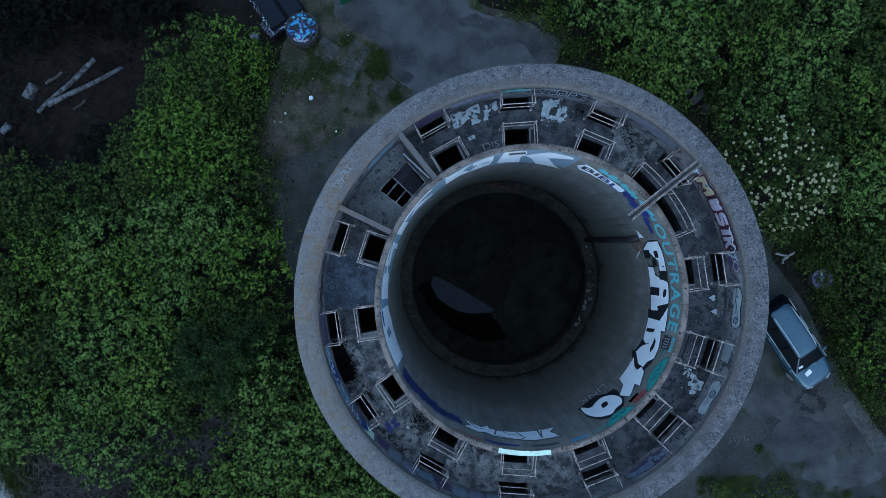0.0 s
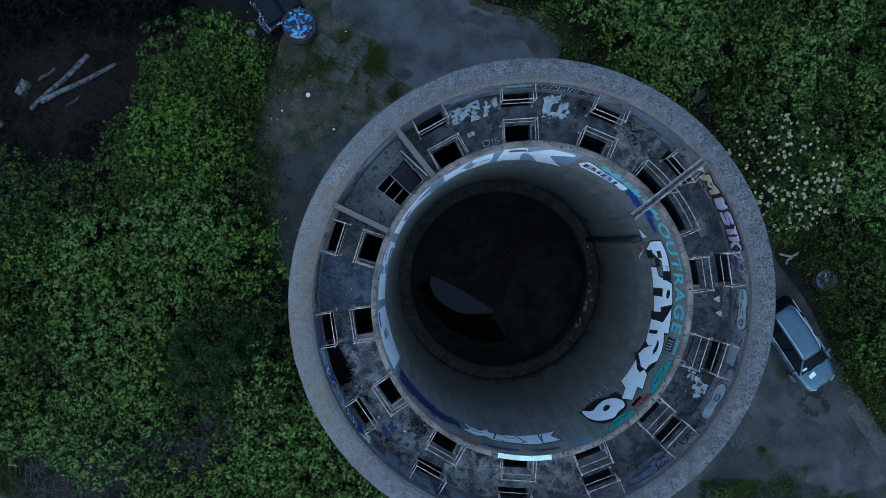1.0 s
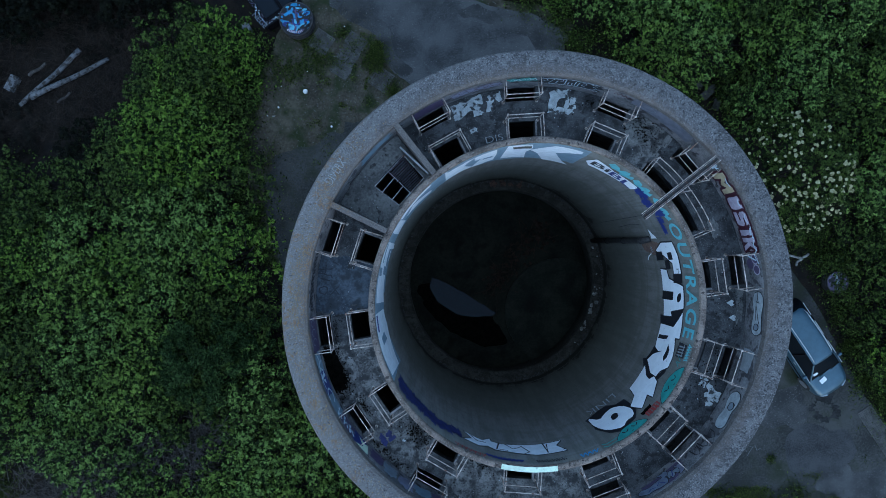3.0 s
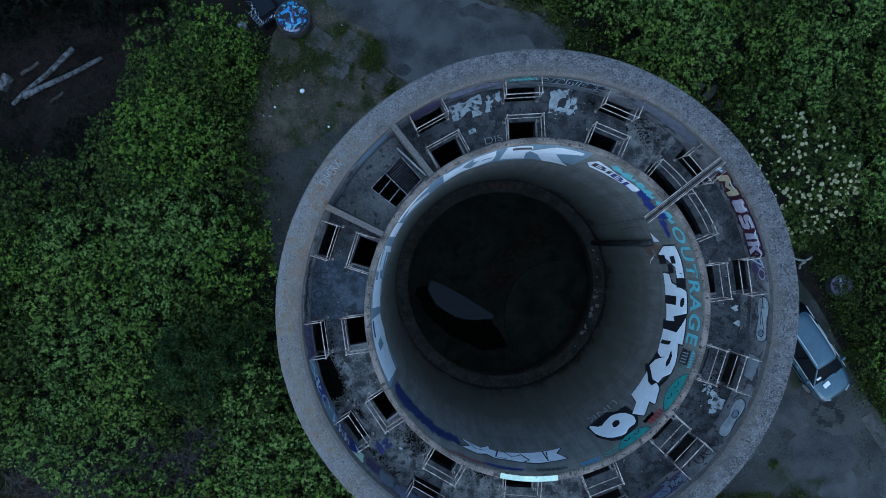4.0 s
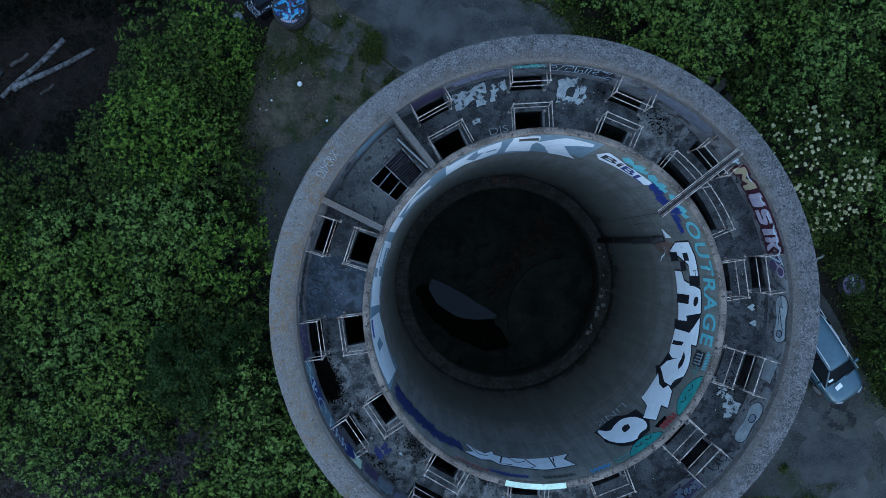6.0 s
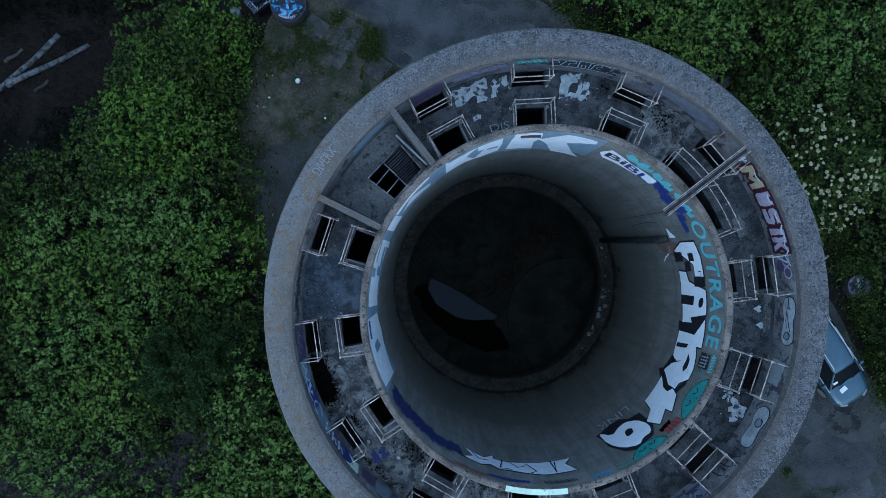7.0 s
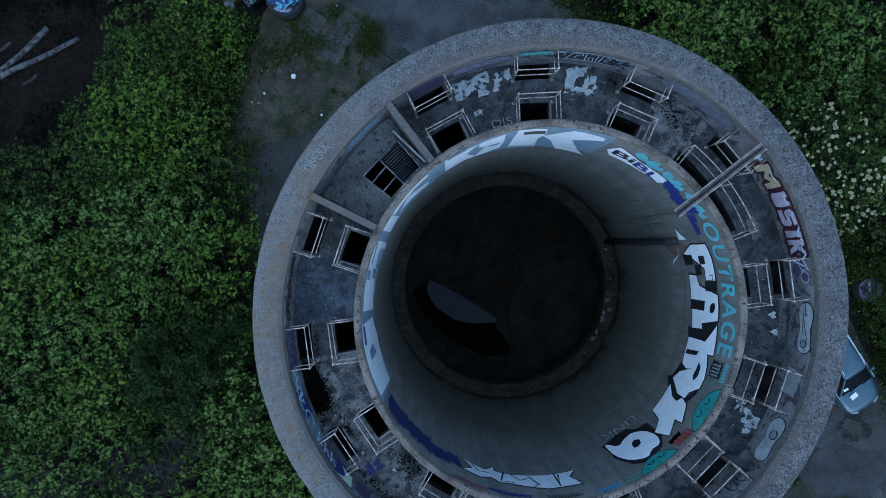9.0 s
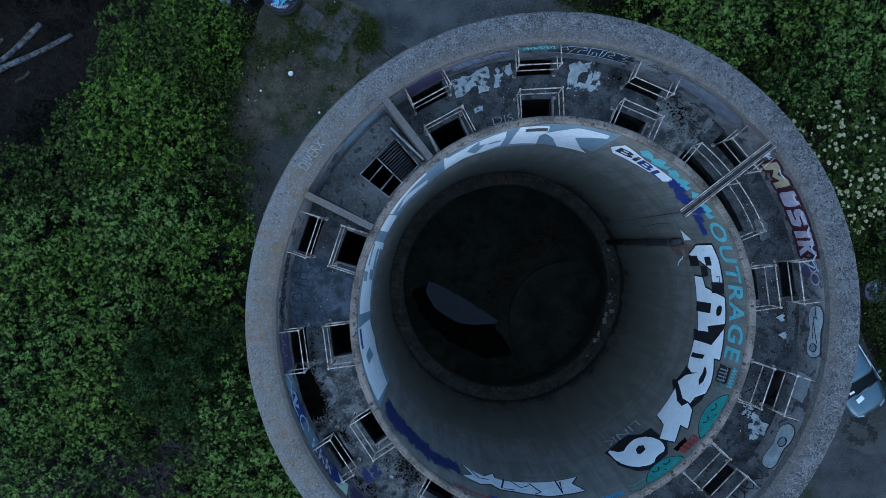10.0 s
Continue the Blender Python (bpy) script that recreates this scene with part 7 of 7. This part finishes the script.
d1 = drum(18.5, -1.85, 0.5, 0.5, "graffiti painted round drum standing in the bushes", P_PURPLE, ())
drum_scrawl(d1, 0.5, 0.48, 16, (P_BLACK, P_GREYBLUE, P_FADED, P_BLACK, P_SKY, P_BLACK), 8, 0.06)
d2 = drum(-6.57, 10.11, 0.76, 0.65, "wide round drum with a blue graffiti lid", P_BLACK)
drum_scrawl(d2, 0.65, 0.78, 80, (P_BLUE, P_NAVY, P_BLUE, P_BLACK, P_SKYPAINT, P_PURPLE, P_BLACK, P_BLACK), 5, 0.05)
for k in range(9):
    a = radians(236 + k * 7.5)
    bm = bmesh.new()
    bar(bm, (0.58 * math.cos(a), 0.58 * math.sin(a), 0.70), (0.68 * math.cos(a), 0.68 * math.sin(a), 0.70), 0.05, 0.004)
    part("painted_patch", bm, P_PINK, d2)

# dark painted machine housing
shed = thing("machine_housing", "black metal housing with two dark panels and painted edges", "housing", "", pose(-8.0, 11.62, 0, 0, 0, 34))
shed.scale = (1, 1, 0.62)
bm = bmesh.new()
box(bm, 0, 0, 0.42, 2.0, 3.2, 0.85, 0, 0.05)
part("body", bm, M_BLACKPLASTIC, shed)
for x in (-0.42, 0.52):
    bm = bmesh.new()
    box(bm, x, 0.1, 0.90, 0.78, 2.7, 0.12, 0, 0.06)
    part("panel", bm, M_DARKPANEL, shed, "dark blue-black glossy panel")
for k in range(70):
    bm = bmesh.new()
    if k < 44:
        box(bm, -0.92 + rb.uniform(-0.08, 0.08), -1.5 + 0.068 * k, 0.852 + 0.0005 * k, rb.uniform(0.015, 0.03), rb.uniform(0.05, 0.16), 0.008, rb.uniform(-60, 60))
    else:
        box(bm, -0.85 + 0.068 * (k - 44), -1.46 + rb.uniform(-0.08, 0.1), 0.852 + 0.0005 * k, rb.uniform(0.015, 0.03), rb.uniform(0.04, 0.14), 0.008, rb.uniform(-60, 60))
    part("painted_mark", bm, rb.choice((P_GREY, P_PALE, P_PURPLE)), shed)
ground_text("NEGE", -8.62, 10.30, 0.56, -47, 0.24, P_GREYBLUE, shed)
bm = bmesh.new()
tube(bm, [(-8.95, 9.75, 0.0), (-8.93, 9.8, 0.5)], 0.20, 20)
tube(bm, [(-8.93, 9.8, 0.5), (-8.92, 9.82, 0.6)], 0.12, 16)
tagged(part("metal_canister", bm, M_STEEL, None, "", True), "dull silver metal canister beside the housing", "canister")

# green bin at the path's edge
bin_ob = thing("wheeled_bin", "green plastic bin on the path", "bin", "", pose(-4.42, 12.0, 0.06, 0, 0, 25))
bm = bmesh.new()
box(bm, 0, 0, 0.5, 1.1, 0.75, 0.95, 0, 0.05)
part("body", bm, M_GREENPLASTIC, bin_ob)
bm = bmesh.new()
box(bm, 0, 0, 1.01, 1.2, 0.85, 0.06, 0, 0.02)
part("lid", bm, M_PAPER, bin_ob, "pale rim of the lid")
bm = bmesh.new()
box(bm, 0, 0.02, 1.05, 1.14, 0.79, 0.05, 0, 0.02)
part("lid_panel", bm, M_GREENPLASTIC, bin_ob)

# chalk scrawl on the asphalt
for k, pts in enumerate((((14.15, -9.62), (14.35, -9.85), (14.2, -9.98)), ((14.45, -9.6), (14.55, -9.9)), ((14.62, -9.62), (14.85, -9.7), (14.7, -9.9), (14.6, -10.1)), ((14.95, -9.6), (15.05, -9.85), (15.2, -9.75)))):
    bm = bmesh.new()
    for (xa, ya), (xb, yb) in zip(pts, pts[1:]):
        bar(bm, (xa, ya, 0.073), (xb, yb, 0.073), 0.022, 0.004)
    part("chalk_mark", bm, P_CHALK, lot)

# burnt ring on the asphalt
bm = bmesh.new()
sc = bm.verts.new((18.2, -7.85, 0.070))
o = outline(4.4, 48, 0.6, 0.0)
rg1 = [bm.verts.new((18.2 + x * 0.42, -7.85 + y * 0.36, 0.070)) for x, y in o]
rg2 = [bm.verts.new((18.2 + x * 0.78, -7.85 + y * 0.58, 0.070)) for x, y in outline(5.1, 48, 0.7, 0.0)]
for i in range(48):
    bm.faces.new((rg1[i], rg2[i], rg2[(i + 1) % 48], rg1[(i + 1) % 48]))
bm.verts.remove(sc)
setting(part("burn_mark", bm, P_SCORCH), "dark burnt ring on the asphalt", "stain")


# ---- the car ----
def loft(rows):
    bm = bmesh.new()
    vs = [[bm.verts.new(p) for p in r] for r in rows]
    for A, B in zip(vs, vs[1:]):
        for j in range(len(A) - 1):
            bm.faces.new((A[j], A[j + 1], B[j + 1], B[j]))
    bm.faces.new(list(reversed(vs[0])))
    bm.faces.new(vs[-1])
    return bm


def car(m):
    ob = thing("car", "silver-blue estate car with roof rails parked on the yard", "car", "", m)
    body = [(-2.16, 0.70, 0.58), (-2.13, 0.80, 0.66), (-1.95, 0.86, 0.90), (-1.0, 0.89, 1.0), (0.4, 0.90, 0.98), (1.0, 0.89, 0.97), (1.35, 0.87, 0.93), (1.70, 0.83, 0.87), (1.92, 0.76, 0.80), (2.06, 0.66, 0.72), (2.15, 0.50, 0.62), (2.19, 0.34, 0.5)]
    rows = []
    for x, w, h in body:
        rows.append([(x, -w * 0.96, 0.22), (x, -w, 0.45), (x, -w * 0.985, h * 0.80), (x, -w * 0.93, h * 0.95), (x, -w * 0.72, h), (x, 0, h + 0.03), (x, w * 0.72, h), (x, w * 0.93, h * 0.95), (x, w * 0.985, h * 0.80), (x, w, 0.45), (x, w * 0.96, 0.22)])
    part("body", loft(rows), M_CARPAINT, ob, "", True)
    cab = [(-2.24, 0.70, 0.62, 0.76), (-2.20, 0.66, 0.80, 1.12), (-2.10, 0.56, 0.97, 1.46), (-1.7, 0.56, 0.96, 1.55), (-0.6, 0.57, 0.96, 1.60), (0.0, 0.56, 0.96, 1.57), (0.27, 0.55, 0.95, 1.50), (0.66, 0.70, 0.95, 1.24), (0.96, 0.77, 0.93, 1.02), (1.06, 0.74, 0.92, 0.97)]
    rows = []
    for x, w, z0, z1 in cab:
        rows.append([(x, -0.84, z0), (x, -w - 0.03, z0 + (z1 - z0) * 0.75), (x, -w + 0.06, z1 - 0.01), (x, 0, z1 + 0.015), (x, w - 0.06, z1 - 0.01), (x, w + 0.03, z0 + (z1 - z0) * 0.75), (x, 0.84, z0)])
    part("window_glass", loft(rows), M_CARGLASS, ob, "dark tinted glass", True)
    rows = []
    for x, w, z in ((-2.10, 0.40, 1.46), (-2.02, 0.49, 1.50), (-1.7, 0.54, 1.575), (-0.6, 0.55, 1.62), (0.0, 0.54, 1.59), (0.22, 0.52, 1.535), (0.30, 0.44, 1.505)):
        rows.append([(x, -w, z - 0.03), (x, -w * 0.85, z), (x, 0, z + 0.02), (x, w * 0.85, z), (x, w, z - 0.03)])
    bm = loft(rows)
    part("roof", bm, M_CARPAINT, ob, "", True)
    for s in (-1, 1):
        bm = bmesh.new()
        tube(bm, [(-1.95, s * 0.47, 1.52), (-1.80, s * 0.48, 1.60), (-0.6, s * 0.485, 1.67), (0.0, s * 0.475, 1.63), (0.14, s * 0.465, 1.57)], 0.022, 8)
        part("roof_rail", bm, M_ALLOY, ob, "", True)
        bm = bmesh.new()
        bar(bm, (0.24, s * 0.53, 1.53), (1.02, s * 0.79, 0.98), 0.05, 0.05)
        part("pillar", bm, M_CARPAINT, ob)
        for x in (-0.35, -1.35):
            bm = bmesh.new()
            bar(bm, (x, s * 0.59, 1.52), (x, s * 0.845, 0.97), 0.07, 0.03, (1, 0, 0))
            part("pillar", bm, M_BLACKPLASTIC, ob)
        bm = bmesh.new()
        bar(bm, (-2.0, s * 0.868, 0.97), (1.1, s * 0.868, 0.96), 0.02, 0.03)
        part("window_trim", bm, M_ALLOY, ob)
        bm = bmesh.new()
        box(bm, 0.72, s * 0.95, 1.02, 0.11, 0.18, 0.13, 0, 0.03)
        part("mirror", bm, M_CARPAINT, ob)
        bm = bmesh.new()
        box(bm, 2.02, s * 0.54, 0.70, 0.09, 0.34, 0.09, s * 27, 0.03)
        part("headlight", bm, M_LAMPGLASS, ob)
        bm = bmesh.new()
        box(bm, -2.13, s * 0.74, 0.72, 0.06, 0.14, 0.2, 0, 0.02)
        part("tail_light", bm, P_MAROON, ob)
        for x in (-1.32, 1.32):
            bm = bmesh.new()
            tube(bm, [(x, s * 0.72, 0.32), (x, s * 0.80, 0.32), (x, s * 0.90, 0.32)], 0.32, 24)
            wh = part("wheel", bm, M_TYRE, ob, "", False)
            bm = bmesh.new()
            tube(bm, [(x, s * 0.90, 0.32), (x, s * 0.912, 0.32)], 0.21, 16)
            part("rim", bm, M_ALLOY, wh)
    bm = bmesh.new()
    box(bm, 2.13, 0, 0.42, 0.1, 1.1, 0.22, 0, 0.03)
    part("grille", bm, M_BLACKPLASTIC, ob)
    bm = bmesh.new()
    box(bm, 2.185, 0, 0.42, 0.02, 0.5, 0.11)
    part("plate", bm, M_WHITEPLASTIC, ob)
    for y0 in (-0.35, 0.25):
        bm = bmesh.new()
        bar(bm, (1.08, y0, 0.995), (0.98, y0 + 0.55, 1.03), 0.02, 0.015)
        part("wiper", bm, M_BLACKPLASTIC, ob)
    for s in (-1, 1):
        for x in (-0.85, 0.1):
            bm = bmesh.new()
            box(bm, x, s * 0.895, 0.80, 0.18, 0.03, 0.035, 0, 0.008)
            part("door_handle", bm, M_ALLOY, ob)
        bm = bmesh.new()
        bar(bm, (-1.9, s * 0.905, 0.52), (1.0, s * 0.905, 0.52), 0.02, 0.06)
        part("side_moulding", bm, M_BLACKPLASTIC, ob)
    bm = bmesh.new()
    box(bm, -2.17, 0, 0.52, 0.12, 1.5, 0.22, 0, 0.04)
    part("rear_bumper", bm, M_CARPAINT, ob)
    bm = bmesh.new()
    box(bm, 0.80, -0.52, 1.155, 0.10, 0.22, 0.006)
    part("dash_card", bm, M_PAPER, ob, "white card behind the windscreen").rotation_euler = (0, 0, 0)
    return ob


CAR = pose(16.97, -4.97, 0.07, 0, 0, -56.2)
car(CAR).scale = (1.05, 1.0, 1.05)
bm = bmesh.new()
box(bm, 0, 0, 0, 0.22, 0.32, 0.006)
sheet_ob = tagged(part("paper_sheet", bm, M_PAPER), "white paper sheet on the car's bonnet", "paper")
sheet_ob.matrix_basis = CAR @ pose(1.36, -0.30, 1.035, 0, 7, 8)
